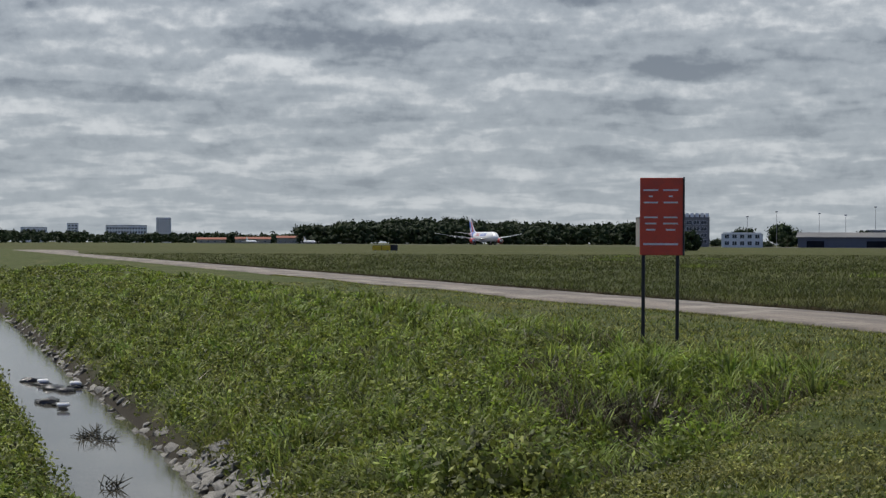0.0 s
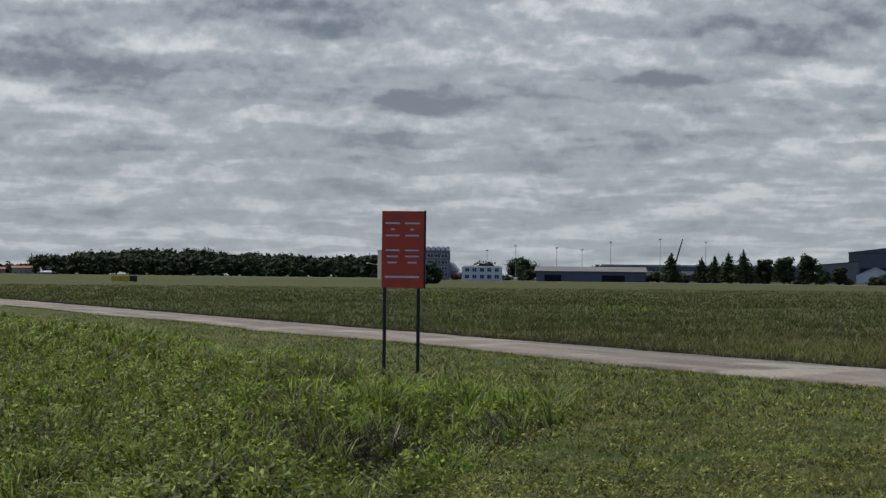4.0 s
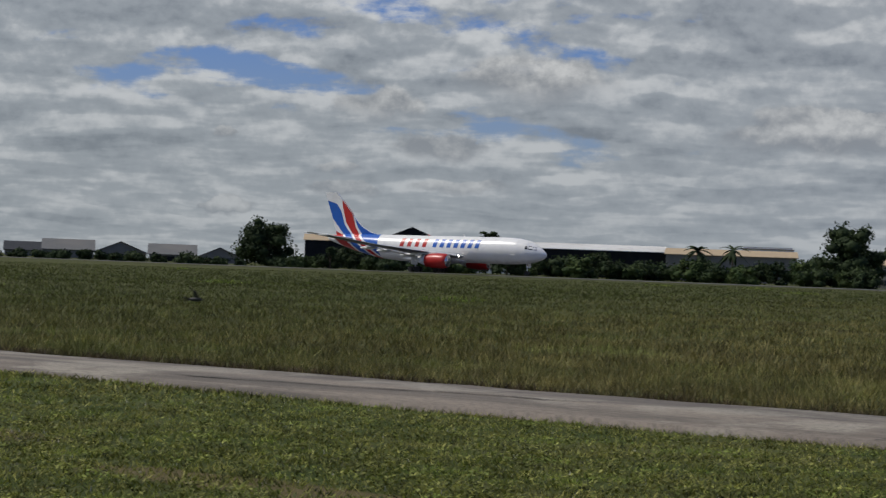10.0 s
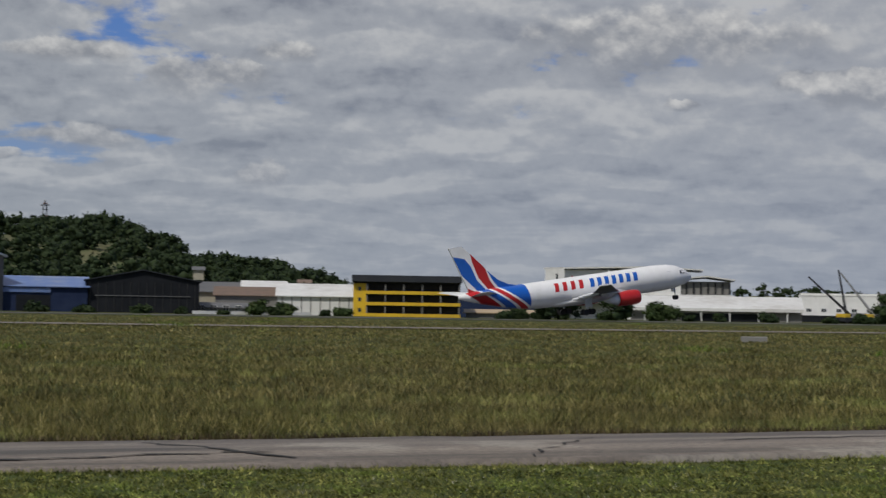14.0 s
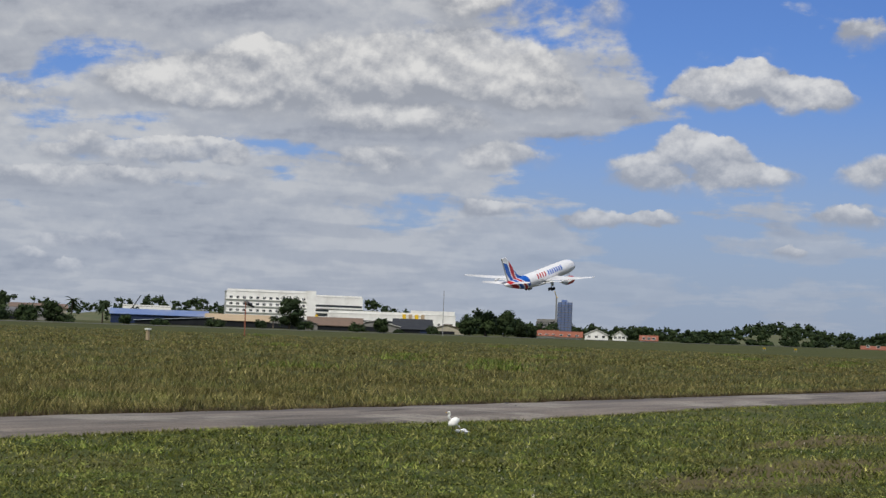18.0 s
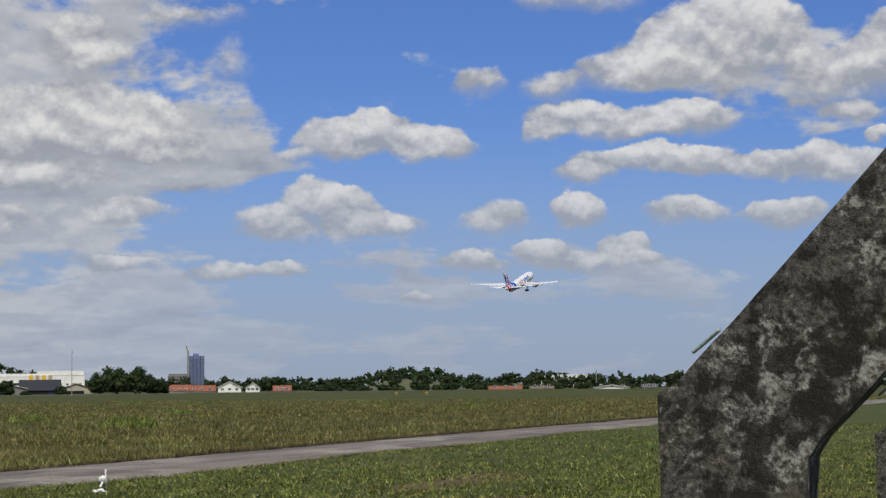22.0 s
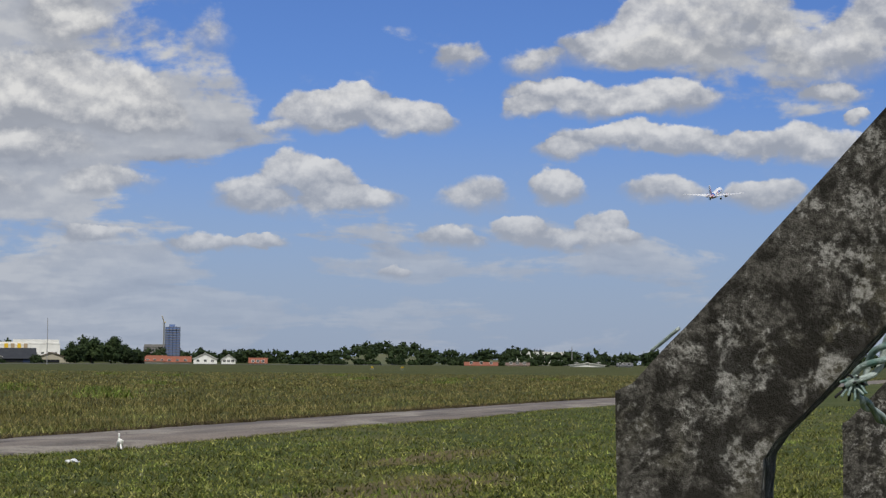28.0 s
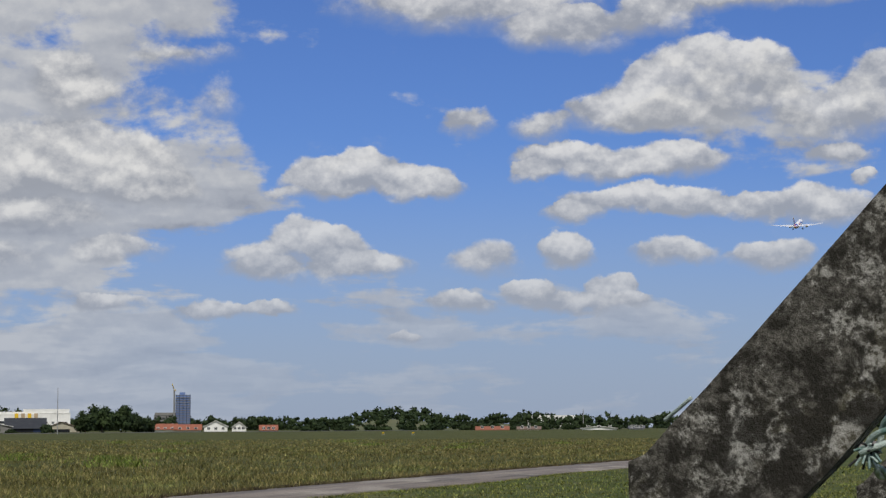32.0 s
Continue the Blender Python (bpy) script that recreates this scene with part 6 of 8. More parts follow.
make_hospital()
b, w, he, hr, body = building("car_park_block", "long white and cream terrace block", 54.9, 58.0, 520, 0.46, 0.56, WALL_WHITE, ROOF_WHITE, 14, "flat")
for k in range(2):
    part("dark_band", box(-w / 2 + 0.5, w / 2 - 6, -0.1, -0.012, 2.2 + k * 2.3, 3.4 + k * 2.3), PANE, b)
for i in range(4):
    part("bay", box(w / 2 - 12 + i * 3.2, w / 2 - 10.2 + i * 3.2, -1.5, -0.12, -0.4, he + 0.8), WALL_YELLOW if i % 2 == 0 else ROOF_TAN, b)
b, w, he, hr, body = building("white_office", "low white office block", 57.5, 58.95, 540, 0.50, 0.64, WALL_WHITE, ROOF_WHITE, 14, "flat")
put_windows(body, -w / 2 + 0.5, w / 2 - 0.5, 7, 2.2, 2, 2.4, 1.3, 1.1)
for i, (a0, a1, e0, e1, wm, r) in enumerate(((51.1, 53.1, 0.12, 0.30, WALL_DARK, ROOF_TAN), (52.8, 54.6, 0.10, 0.34, WALL_GREY, ROOF_GREY), (54.3, 56.0, 0.08, 0.32, WALL_DARK, ROOF_BROWN), (55.6, 57.2, 0.10, 0.28, WALL_GREY, ROOF_WHITE), (57.0, 58.2, 0.06, 0.36, WALL_NAVY, ROOF_DARK), (58.1, 59.3, 0.04, 0.24, WALL_CREAM, ROOF_BROWN))):
    b, w, he, hr, body = building("low_house", "low house with a shallow roof and dark veranda", a0, a1, 440, e0, e1, wm, r, 14, ("gable_side", "gable_front")[i % 2], group="low houses")
    opening(b, -w * 0.35, w * 0.2, he - 0.3, WALL_DARK, "veranda")


def make_unfinished_tower():
    b, w, he, hr, body = building("unfinished_tower", "blue-netted tower block under construction", 62.17, 62.62, 1500, 1.05, 1.07, ROOF_BLUE, WALL_GREY, 14, "flat")
    s = he / 14
    for k in range(14):
        part("floor_slab", box(-w / 2 - 0.3, w / 2 + 0.3, -0.5, 14, k * s, k * s + 0.5), WALL_GREY, b)
    for i in range(5):
        x = -w / 2 + w * i / 4
        part("scaffold_pole", box(x - 0.15, x + 0.15, -0.8, -0.5, 0, he + 1.0), WALL_NAVY, b)
    part("crown_block", box(-w * 0.25, w * 0.15, 2, 8, he + 0.31, he + 2.6), ROOF_BLUE, b)
    c, w, he, hr, body = building("podium_block", "low unfinished block beside a tower", 61.5, 62.2, 1500, 0.42, 0.52, WALL_GREY, ROOF_DARK, 14, "flat")
    put_windows(body, -w / 2 + 0.5, w / 2 - 0.5, 6, 3.5, 3, 2.9, 1.8, 1.5, WALL_GREY)
    t = thing("tower_crane", Matrix.Translation(spot(62.12, 1500, 0.45)), "slender tower crane beside an unfinished block", "crane")
    part("mast", box(-0.5, 0.5, -0.5, 0.5, 0, 33), STEEL, t)
    part("jib", tube((0, 0, 33), (-3.5, 0, 38), 0.35), YELLOW_STEEL, t)
    part("counter_jib", tube((0, 0, 32.5), (2.5, 0, 33), 0.4), YELLOW_STEEL, t)


make_unfinished_tower()
for i, (a0, a1, e0, e1, r) in enumerate(((61.5, 62.2, 0.02, 0.16, ROOF_RED), (62.15, 62.95, 0.0, 0.14, ROOF_RED), (63.05, 63.78, 0.10, 0.26, ROOF_WHITE), (63.92, 64.36, 0.08, 0.22, ROOF_WHITE), (64.8, 65.32, -0.02, 0.11, ROOF_RED), (71.6, 72.6, -0.05, 0.03, ROOF_RED), (72.9, 73.6, -0.04, 0.02, ROOF_BROWN), (76.4, 76.85, -0.03, 0.03, ROOF_GREY), (74.9, 76.0, -0.02, 0.03, ROOF_WHITE))):
    b, w, he, hr, body = building("house", "white suburban house with a " + ("red tiled" if r is ROOF_RED else "pale") + " roof", a0, a1, 820, e0 - 0.02, e1, WALL_WHITE, r, 11, "gable_front" if r is ROOF_WHITE else "gable_side", group="suburban houses")
    put_windows(body, -w / 2 + 0.4, w / 2 - 0.4, 3, 1.0, 1, 2.5, 1.2, 1.0)
b, w, he, hr, body = building("far_block", "long pale factory far away", 73.2, 74.8, 1650, 0.36, 0.38, WALL_WHITE, ROOF_WHITE, 20, "flat")


# ---- masts, cranes and small airfield things ----
def mast(az, far, el, label, name="light_mast", lean=0.0, head=True, r=0.16, material=STEEL, base=FLAT):
    h = EYE + far * math.tan(radians(el)) - base
    t = thing(name, Matrix.Translation(spot(az, far, base)) @ pose(0, 0, 0, 0, 0, -az), label, "mast", "masts")
    part("pole", tube((0, 0, -0.3), (lean, 0, h), r, r * 0.6), material, t)
    if head:
        part("lamp_head", box(lean - 0.5, lean + 0.5, -0.2, 0.2, h, h + 0.4, 0.05), material, t)
    return t


for az, el in ((-63.3, 1.0), (-62.0, 0.95), (-60.3, 1.15), (-58.75, 1.25), (-57.33, 1.17), (-64.2, 0.85), (-61.2, 0.9)):
    mast(az, 700, el, "tall slim floodlight mast", r=0.11)
mast(58.56, 480, 1.30, "slim steel radio mast", "radio_mast", head=False, r=0.12)
mast(74.96, 1250, 0.56, "slim far radio mast", "radio_mast", head=False, r=0.35)


def boom(az, y, el, lean_deg, base_az, label, material):
    """A mobile crane's raised boom on its carrier."""
    far = y / math.cos(radians(az))
    foot = spot(base_az, far, FLAT)
    tip = spot(az, far, EYE + far * math.tan(radians(el)))
    t = thing("mobile_crane", Matrix.Translation(foot), label, "crane", "cranes")
    part("boom", tube((0, 0, 2.2), tip - foot, 0.42, 0.22, 6), material, t)
    part("carrier", box(-3.2, 3.2, -1.2, 1.2, 0.6, 1.7, 0.1), ROOF_DARK, t)
    part("cab", box(-2.9, -1.0, -1.1, 1.1, 1.71, 2.8, 0.12), YELLOW_STEEL, t)
    for x in (-2.3, 0, 2.3):
        part("wheel", tube((x, -1.3, 0.5), (x, 1.3, 0.5), 0.5, sides=14), RUBBER, t)


boom(36.59, 420, 1.31, 0, 37.9, "mobile crane with a dark raised boom", BLACK_STEEL)
boom(37.50, 420, 1.54, 0, 37.75, "mobile crane with a dark raised boom", BLACK_STEEL)
boom(37.56, 425, 1.45, 0, 38.6, "mobile crane with a pale raised boom", STEEL)
boom(-58.05, 420, 1.28, 0, -58.4, "mobile crane with a slim raised boom", BLACK_STEEL)
boom(-9.6, 600, 1.5, 0, -9.0, "mobile crane with a slim raised boom", BLACK_STEEL)
boom(49.05, 620, 0.8, 0, 48.6, "mobile crane with a slim raised boom", BLACK_STEEL)

t = thing("hilltop_mast", Matrix.Translation(spot(12.7, 985, 40)), "red and white lattice mast on the wooded hill", "mast")
hm = EYE + 985 * math.tan(radians(3.20)) - 40
for sx in (-1, 1):
    for sy in (-1, 1):
        part("leg", tube((sx * 1.3, sy * 1.3, -4), (sx * 0.9, sy * 0.9, hm), 0.16, sides=6), STEEL, t)
for k in range(6):
    z = hm * k / 5
    part("brace", box(-1.25, 1.25, -1.25, 1.25, z - 0.12, z + 0.12), ROOF_RED if k % 2 else ROOF_GREY, t)
part("platform", box(-2.2, 2.2, -2.2, 2.2, hm - 1.2, hm - 0.8), STEEL, t)
part("aerial_panel", box(-0.5, 0.5, -0.3, 0.3, hm - 0.79, hm + 1.6, 0.1), STEEL, t)
b, w, he, hr, body = building("hilltop_house", "white block house on the wooded hill", 5.98, 6.5, 800, 2.06, 2.12, WALL_WHITE, ROOF_WHITE, 8, "flat", base=28.2)
put_windows(body, -w / 2 + 0.4, w / 2 - 0.4, 2, he - 2.0, 1, 2, 1.2, 1.2)
for i, (a0, a1, e) in enumerate(((-2.2, -1.0, 1.35), (-0.4, 0.6, 1.42), (0.9, 2.2, 1.38), (2.5, 3.4, 1.45), (-3.6, -2.6, 1.2), (4.0, 4.9, 1.3), (17.3, 17.9, 1.45), (20.6, 21.3, 1.1))):
    b, w, he, hr, body = building("hillside_house", "small house with a weathered roof on the hillside", a0, a0 + 0.55 * (a1 - a0), 690, e - 0.22, e - 0.12, WALL_CREAM, ROOF_BROWN if i % 2 else ROOF_GREY, 9, "gable_side", group="hillside houses", base=EYE + 690 * math.tan(radians(e)) - 5.5)

# yellow-black runway boards, markers, and the windsock pole
BOARD_YELLOW = surface("board_yellow", (0.62, 0.43, 0.02), 0.5, scale=3.0, amount=0.3)


def guidance_board(place, w, h, turn, panels, label):
    t = thing("guidance_board", Matrix.Translation(place) @ pose(0, 0, 0, 0, 0, turn), label, "sign", "guidance boards")
    part("case", box(-w / 2, w / 2, 0, 0.25, 0.25, 0.25 + h, 0.02), BLACK_STEEL, t)
    for k, m in enumerate(panels):
        x0 = -w / 2 + w * k / len(panels)
        part("face", box(x0 + 0.03, x0 + w / len(panels) - 0.03, -0.015, -0.004, 0.29, 0.21 + h), m, t)
    for x in (-w * 0.35, w * 0.35):
        part("foot", box(x - 0.06, x + 0.06, 0.08, 0.16, -0.1, 0.25), STEEL, t)


guidance_board(spot(-75.7, 300, 0.12), 3.0, 0.85, 76, (BOARD_YELLOW, BOARD_YELLOW), "yellow airfield guidance board on the grass")
guidance_board(spot(-75.3, 300, 0.12), 1.2, 0.95, 76, (BLACK_STEEL,), "black airfield guidance board on the grass")
guidance_board(spot(-5.96, 122, 0.10), 1.05, 0.42, 30, (BOARD_YELLOW,), "weathered yellow marker box on the grass")
guidance_board(spot(-2.93, 128, 0.10), 1.15, 0.34, 30, (BOARD_YELLOW,), "weathered yellow marker box on the grass")
guidance_board(spot(7.35, 150, 0.15), 0.9, 0.5, 0, (BOARD_YELLOW,), "weathered yellow marker box on the grass")
for az, far in ((68.65, 380), (69.6, 380)):
    guidance_board(spot(az, far, 0.3), 0.6, 0.3, -70, (BOARD_YELLOW,), "small yellow marker on the far grass")
t = thing("concrete_slab", Matrix.Translation(spot(34.95, 118, 0.10)) @ pose(0, 0, 0, 0, 0, -35), "long pale concrete cover slab on the grass", "slab")
part("slab", box(-0.85, 0.85, 0, 0.6, -0.05, 0.36, 0.04), WALL_GREY, t)
t = thing("marker_post", Matrix.Translation(spot(49.33, 150, 0.2)), "short weathered marker post on the grass", "post")
part("post", box(-0.12, 0.12, -0.12, 0.12, -0.1, 0.72, 0.02), ROOF_TAN, t)
part("cap", box(-0.2, 0.2, -0.2, 0.2, 0.72, 0.86, 0.03), ROOF_WHITE, t)
t = thing("windsock", Matrix.Translation(spot(52.33, 230, 0.35)), "dark windsock on a rusty pole", "windsock")
hp = EYE + 230 * math.tan(radians(0.72)) - 0.35
part("pole", tube((0, 0, -0.2), (0, 0, hp), 0.09, 0.06), ROOF_RED, t)
part("sock", tube((0.05, 0, hp - 0.1), (2.0, 0.3, hp - 0.6), 0.30, 0.14, 10), BLACK_STEEL, t)
part("hoop", tube((0, 0, hp - 0.15), (0.1, 0, hp - 0.12), 0.31, sides=12), STEEL, t)
t = thing("parked_van", Matrix.Translation(spot(-6.15, 352, 0.55)) @ pose(0, 0, 0, 0, 0, 10), "small white van parked beyond the runway", "van")
part("body", prism([(-2.2, 0.35), (2.2, 0.35), (2.25, 0.95), (1.5, 1.1), (0.9, 1.75), (-2.0, 1.8), (-2.25, 1.0)], -0.8, 0.8), PAINT_WHITE, t)
for x in (-1.4, 1.4):
    for y in (-0.84, 0.66):
        part("wheel", tube((x, y, 0.32), (x, y + 0.18, 0.32), 0.32, sides=14), RUBBER, t)
part("windscreen", prism([(0.95, 1.1), (1.45, 1.12), (1.0, 1.66), (-1.6, 1.68), (-1.6, 1.12)], -0.815, -0.805), PANE, t)
for (a, far, label) in ((-79.8, 1500, "small white parked aircraft on the far apron"), (-77.97, 1400, "small white parked aircraft on the far apron")):
    t = thing("parked_aircraft", Matrix.Translation(spot(a, far, 0.5)) @ pose(0, 0, 0, 0, 0, 20), label, "airplane", "parked aircraft")
    part("fuselage", tube((-8, 0, 1.9), (6, 0, 1.7), 0.7, 1.1, 12), PAINT_WHITE, t)
    part("nose", tube((6, 0, 1.7), (8.5, 0, 1.5), 1.1, 0.2, 12), PAINT_WHITE, t)
    part("fin", prism([(-8, 2.2), (-5.2, 2.6), (-7.2, 5.2), (-8.4, 5.2)], -0.1, 0.1), PAINT_WHITE, t)
    part("wing", box(-1.2, 1.4, -8, 8, 1.4, 1.6, 0.05), PAINT_WHITE, t)
    for y in (-1.5, 1.5):
        part("wheel", tube((0, y - 0.15, 0.4), (0, y + 0.15, 0.4), 0.4, sides=12), RUBBER, t)

# runway and a side taxiway strip
ASPHALT = surface("runway_asphalt", (0.075, 0.075, 0.078), 0.85, tint=(0.10, 0.10, 0.10), scale=0.05, amount=0.7, space="Position", bump=0.2, bump_scale=8.0)
xs = np.arange(-1600, 1601, 40.0)
verts = np.concatenate([np.stack([xs, np.full_like(xs, y), ground_z(xs, np.full_like(xs, y)) + 0.07], -1) for y in (285.0, 305.0, 325.0)])
i = (np.arange(2)[:, None] * len(xs) + np.arange(len(xs) - 1)[None]).ravel()
tagged(bulk("runway", verts, np.stack([i, i + 1, i + len(xs) + 1, i + len(xs)], -1), ASPHALT), "long dark asphalt runway", "runway", kind="structure")
pts = [(-75, 275), (-50, 232), (-38, 200), (-22, 176), (-2, 158), (25, 148), (70, 146), (140, 152)]
verts = [(x, y + s * 4.5, float(ground_z(x, y + s * 4.5)) + 0.09) for (x, y) in pts for s in (-1, 1)]
tagged(bulk("taxiway", verts, [(2 * k, 2 * k + 2, 2 * k + 3, 2 * k + 1) for k in range(len(pts) - 1)], ROAD_MAT), "pale taxiway strip across the grass", "taxiway", kind="structure")


# ---- the drain: water, stones, weeds ----
def make_water():
    m = bpy.data.materials.new("muddy_water")
    m.use_nodes = True
    n = Nodes(m.node_tree)
    place = n.add("ShaderNodeNewGeometry").outputs["Position"]
    base = n.mix(n.step(n.noise(place, 0.5, 5.0, 0.6), 0.4, 0.65), (0.055, 0.052, 0.042, 1), (0.085, 0.080, 0.066, 1))
    b = n.add("ShaderNodeBsdfPrincipled", in_Base_Color=base, in_Roughness=0.06)
    b.inputs["IOR"].default_value = 1.33
    b.inputs["Specular IOR Level"].default_value = 0.55
    relief = n.add("ShaderNodeBump", in_Strength=0.10, in_Height=n.noise(place, 5.0, 4.0, 0.6))
    relief.inputs["Distance"].default_value = 0.02
    n.put(b.inputs["Normal"], relief.outputs[0])
    out = n.add("ShaderNodeOutputMaterial")
    n.put(out.inputs[0], b.outputs[0])
    xs = np.arange(-330, -11.9, 2.0)
    verts = np.concatenate([np.stack([xs, np.full_like(xs, y), np.full_like(xs, -1.20)], -1) for y in (0.6, 2.4, 4.4)])
    i = (np.arange(2)[:, None] * len(xs) + np.arange(len(xs) - 1)[None]).ravel()
    tagged(bulk("water", verts, np.stack([i, i + 1, i + len(xs) + 1, i + len(xs)], -1), m), "still muddy water in the open drain", "water", kind="structure")


make_water()
STONE = surface("rubble_stone", (0.25, 0.24, 0.215), 0.85, tint=(0.13, 0.125, 0.11), scale=6.0, amount=0.7, bump=0.5, bump_scale=30.0, spread=0.28, grime=(0.09, 0.085, 0.06), grime_scale=3.0, grime_amount=0.5)


def stone_mesh(seed):
    rng = random.Random(seed)
    bm = bmesh.new()
    bmesh.ops.create_icosphere(bm, subdivisions=1, radius=1.0)
    for v in bm.verts:
        v.co *= rng.uniform(0.75, 1.15)
        v.co.z *= 0.55
        v.co.x *= 1.35
    return mesh_of("stone", bm, STONE)


def make_stones():
    rng = random.Random(3)
    edge = thing("stone_edging", pose(-30, 3.3, -1.2), "pale rubble stones lining the drain's edge", "stone edging")
    shapes = [stone_mesh(s) for s in range(7)]
    for i in range(300):
        if i < 130:
            x, u = -15.2 - rng.uniform(0, 7.5), rng.random() ** 1.5
            y = 3.12 + 0.78 * u
            k = rng.uniform(0.10, 0.19)
        else:
            x = -21.0 - rng.random() ** 1.3 * 50
            y = 3.12 + 0.32 * rng.random()
            k = rng.uniform(0.07, 0.15)
        ob = new("stone", shapes[i % 7])
        ob.parent = edge
        z = float(ground_z(x, y))
        ob.matrix_basis = Matrix.Translation((x + 30, y - 3.3, max(z, -1.24) + 1.2 + k * 0.05)) @ Euler((rng.uniform(0.3, 0.9), rng.uniform(-0.3, 0.3), rng.uniform(-0.5, 0.5))).to_matrix().to_4x4() @ Matrix.Diagonal((k, k * rng.uniform(0.6, 1.0), k * 0.6, 1))
    plastic = surface("black_plastic", (0.014, 0.014, 0.016), 0.25, scale=8.0, amount=0.3, bump=0.6, bump_scale=14.0)
    scum = surface("drifted_scum", (0.05, 0.047, 0.03), 0.9, tint=(0.10, 0.095, 0.07), scale=14.0, amount=0.8)
    for i, (x, y, k) in enumerate(((-37.6, 2.25, 0.30), (-36.6, 2.42, 0.22), (-35.6, 2.55, 0.28), (-35.0, 2.75, 0.24), (-35.9, 3.0, 0.22), (-32.6, 2.25, 0.30), (-32.0, 2.4, 0.18), (-31.2, 2.4, 0.12))):
        bm = bmesh.new()
        bmesh.ops.create_icosphere(bm, subdivisions=2, radius=1.0)
        for v in bm.verts:
            v.co *= 1 + 0.45 * noise.noise(v.co * 1.7 + Vector((i, 0, 0)))
            v.co.z *= 0.32
        t = thing("rubbish_bag", Matrix.Translation((x, y, -1.2)), "crumpled black plastic bag lying in the water", "rubbish", "rubbish in the drain")
        part("bag", bm, plastic, t, m=Matrix.Diagonal((k, k * 0.8, k, 1)), smooth=True)
        if i % 3 == 1:
            part("torn_flap", box(-k * 0.9, k * 0.5, -0.1, 0.12, 0.05, 0.11, 0.02), PAINT_WHITE, t, "torn white plastic scrap")
    rng2 = np.random.default_rng(8)
    for (x, y) in ((-26.6, 2.35), (-26.2, 2.6), (-27.0, 2.55), (-21.2, 2.2)):
        t = thing("floating_litter", Matrix.Translation((x, y, -1.2)), "drifted twigs and scum floating on the water", "litter", "litter in the drain")
        bm = bmesh.new()
        for _ in range(22):
            a, r = rng2.uniform(0, 6.28), rng2.uniform(0, 0.34)
            c = Vector((r * math.cos(a), 0.5 * r * math.sin(a), 0.01))
            e = c + Vector((rng2.normal() * 0.13, rng2.normal() * 0.1, rng2.uniform(0.0, 0.16)))
            add_tube(bm, c, e, 0.008, 0.004, 4)
        part("twigs", bm, scum, t)


make_stones()


# ---- grass and weeds in blades ----
def grass_material(name, colors, through_light=0.35, patch=0.35, clump=5.0, greener=None, dry=(0.20, 0.16, 0.07), dry_amount=0.3):
    """Blades that differ one by one, over soft patches of drier and greener growth."""
    m = bpy.data.materials.new(name)
    m.use_nodes = True
    n = Nodes(m.node_tree)
    geo = n.add("ShaderNodeNewGeometry")
    pick, place = geo.outputs["Random Per Island"], geo.outputs["Position"]
    ramp = n.add("ShaderNodeValToRGB", in_0=pick)
    els = ramp.color_ramp.elements
    els[0].color, els[1].color = (*colors[0], 1), (*colors[-1], 1)
    for k, c in enumerate(colors[1:-1]):
        els.new((k + 1) / (len(colors) - 1)).color = (*c, 1)
    base = n.mix(n.math("MULTIPLY", n.step(n.noise(place, patch, 5.0, 0.65), 0.45, 0.68), dry_amount), ramp.outputs[0], (*dry, 1))
    green = n.mix(n.math("MULTIPLY", n.step(n.noise(place, patch * 2.3, 4.0, 0.6), 0.5, 0.66), 0.35), base, (colors[-1][0] * 0.75, colors[-1][1] * 1.15, colors[-1][2] * 0.7, 1))
    if greener:
        along = n.add("ShaderNodeSeparateXYZ", in_0=place).outputs[0]
        green = n.mix(n.step(n.math("MULTIPLY_ADD", n.noise(place, 0.06, 4.0, 0.6), 60.0, along), 30.0, -30.0, 0.0, 0.8), green, (*greener, 1))
    shade = n.add("ShaderNodeVectorMath", operation="SCALE", in_0=green)
    n.put(shade.inputs["Scale"], n.step(n.noise(place, patch * 4.0, 7.0, 0.7), 0.34, 0.68, 0.55, 1.45))
    shade2 = n.add("ShaderNodeVectorMath", operation="SCALE", in_0=shade.outputs[0])
    n.put(shade2.inputs["Scale"], n.step(n.noise(place, clump, 3.0, 0.6), 0.36, 0.66, 0.50, 1.45))
    green = shade2.outputs[0]
    d = n.add("ShaderNodeBsdfPrincipled", in_Base_Color=green, in_Roughness=0.6)
    d.inputs["Specular IOR Level"].default_value = 0.25
    t = n.add("ShaderNodeBsdfTranslucent", in_Color=green)
    mixed = n.add("ShaderNodeMixShader", in_0=through_light)
    n.put(mixed.inputs[1], d.outputs[0]), n.put(mixed.inputs[2], t.outputs[0])
    out = n.add("ShaderNodeOutputMaterial")
    n.put(out.inputs[0], mixed.outputs[0])
    return m


def blades(rng, x, y, per, height, width, lean, spread, lift=0.0):
    """Tufts at x, y: per blades each, single triangles."""
    k = len(x) * per
    bx, by = np.repeat(x, per) + rng.normal(0, spread, k), np.repeat(y, per) + rng.normal(0, spread, k)
    z = ground_z(bx, by) - 0.01 + lift
    h = height * rng.uniform(0.5, 1.25, k)
    a, f = rng.uniform(0, 2 * math.pi, k), rng.uniform(0, 2 * math.pi, k)
    l = lean * h * rng.uniform(0.2, 1.3, k)
    w = width * rng.uniform(0.6, 1.3, k)
    wx, wy = np.cos(f) * w / 2, np.sin(f) * w / 2
    p0 = np.stack([bx - wx, by - wy, z], -1)
    p1 = np.stack([bx + wx, by + wy, z], -1)
    p2 = np.stack([bx + np.cos(a) * l, by + np.sin(a) * l, z + h], -1)
    return np.stack([p0, p1, p2], 1).reshape(-1, 3), np.arange(3 * k).reshape(-1, 3)


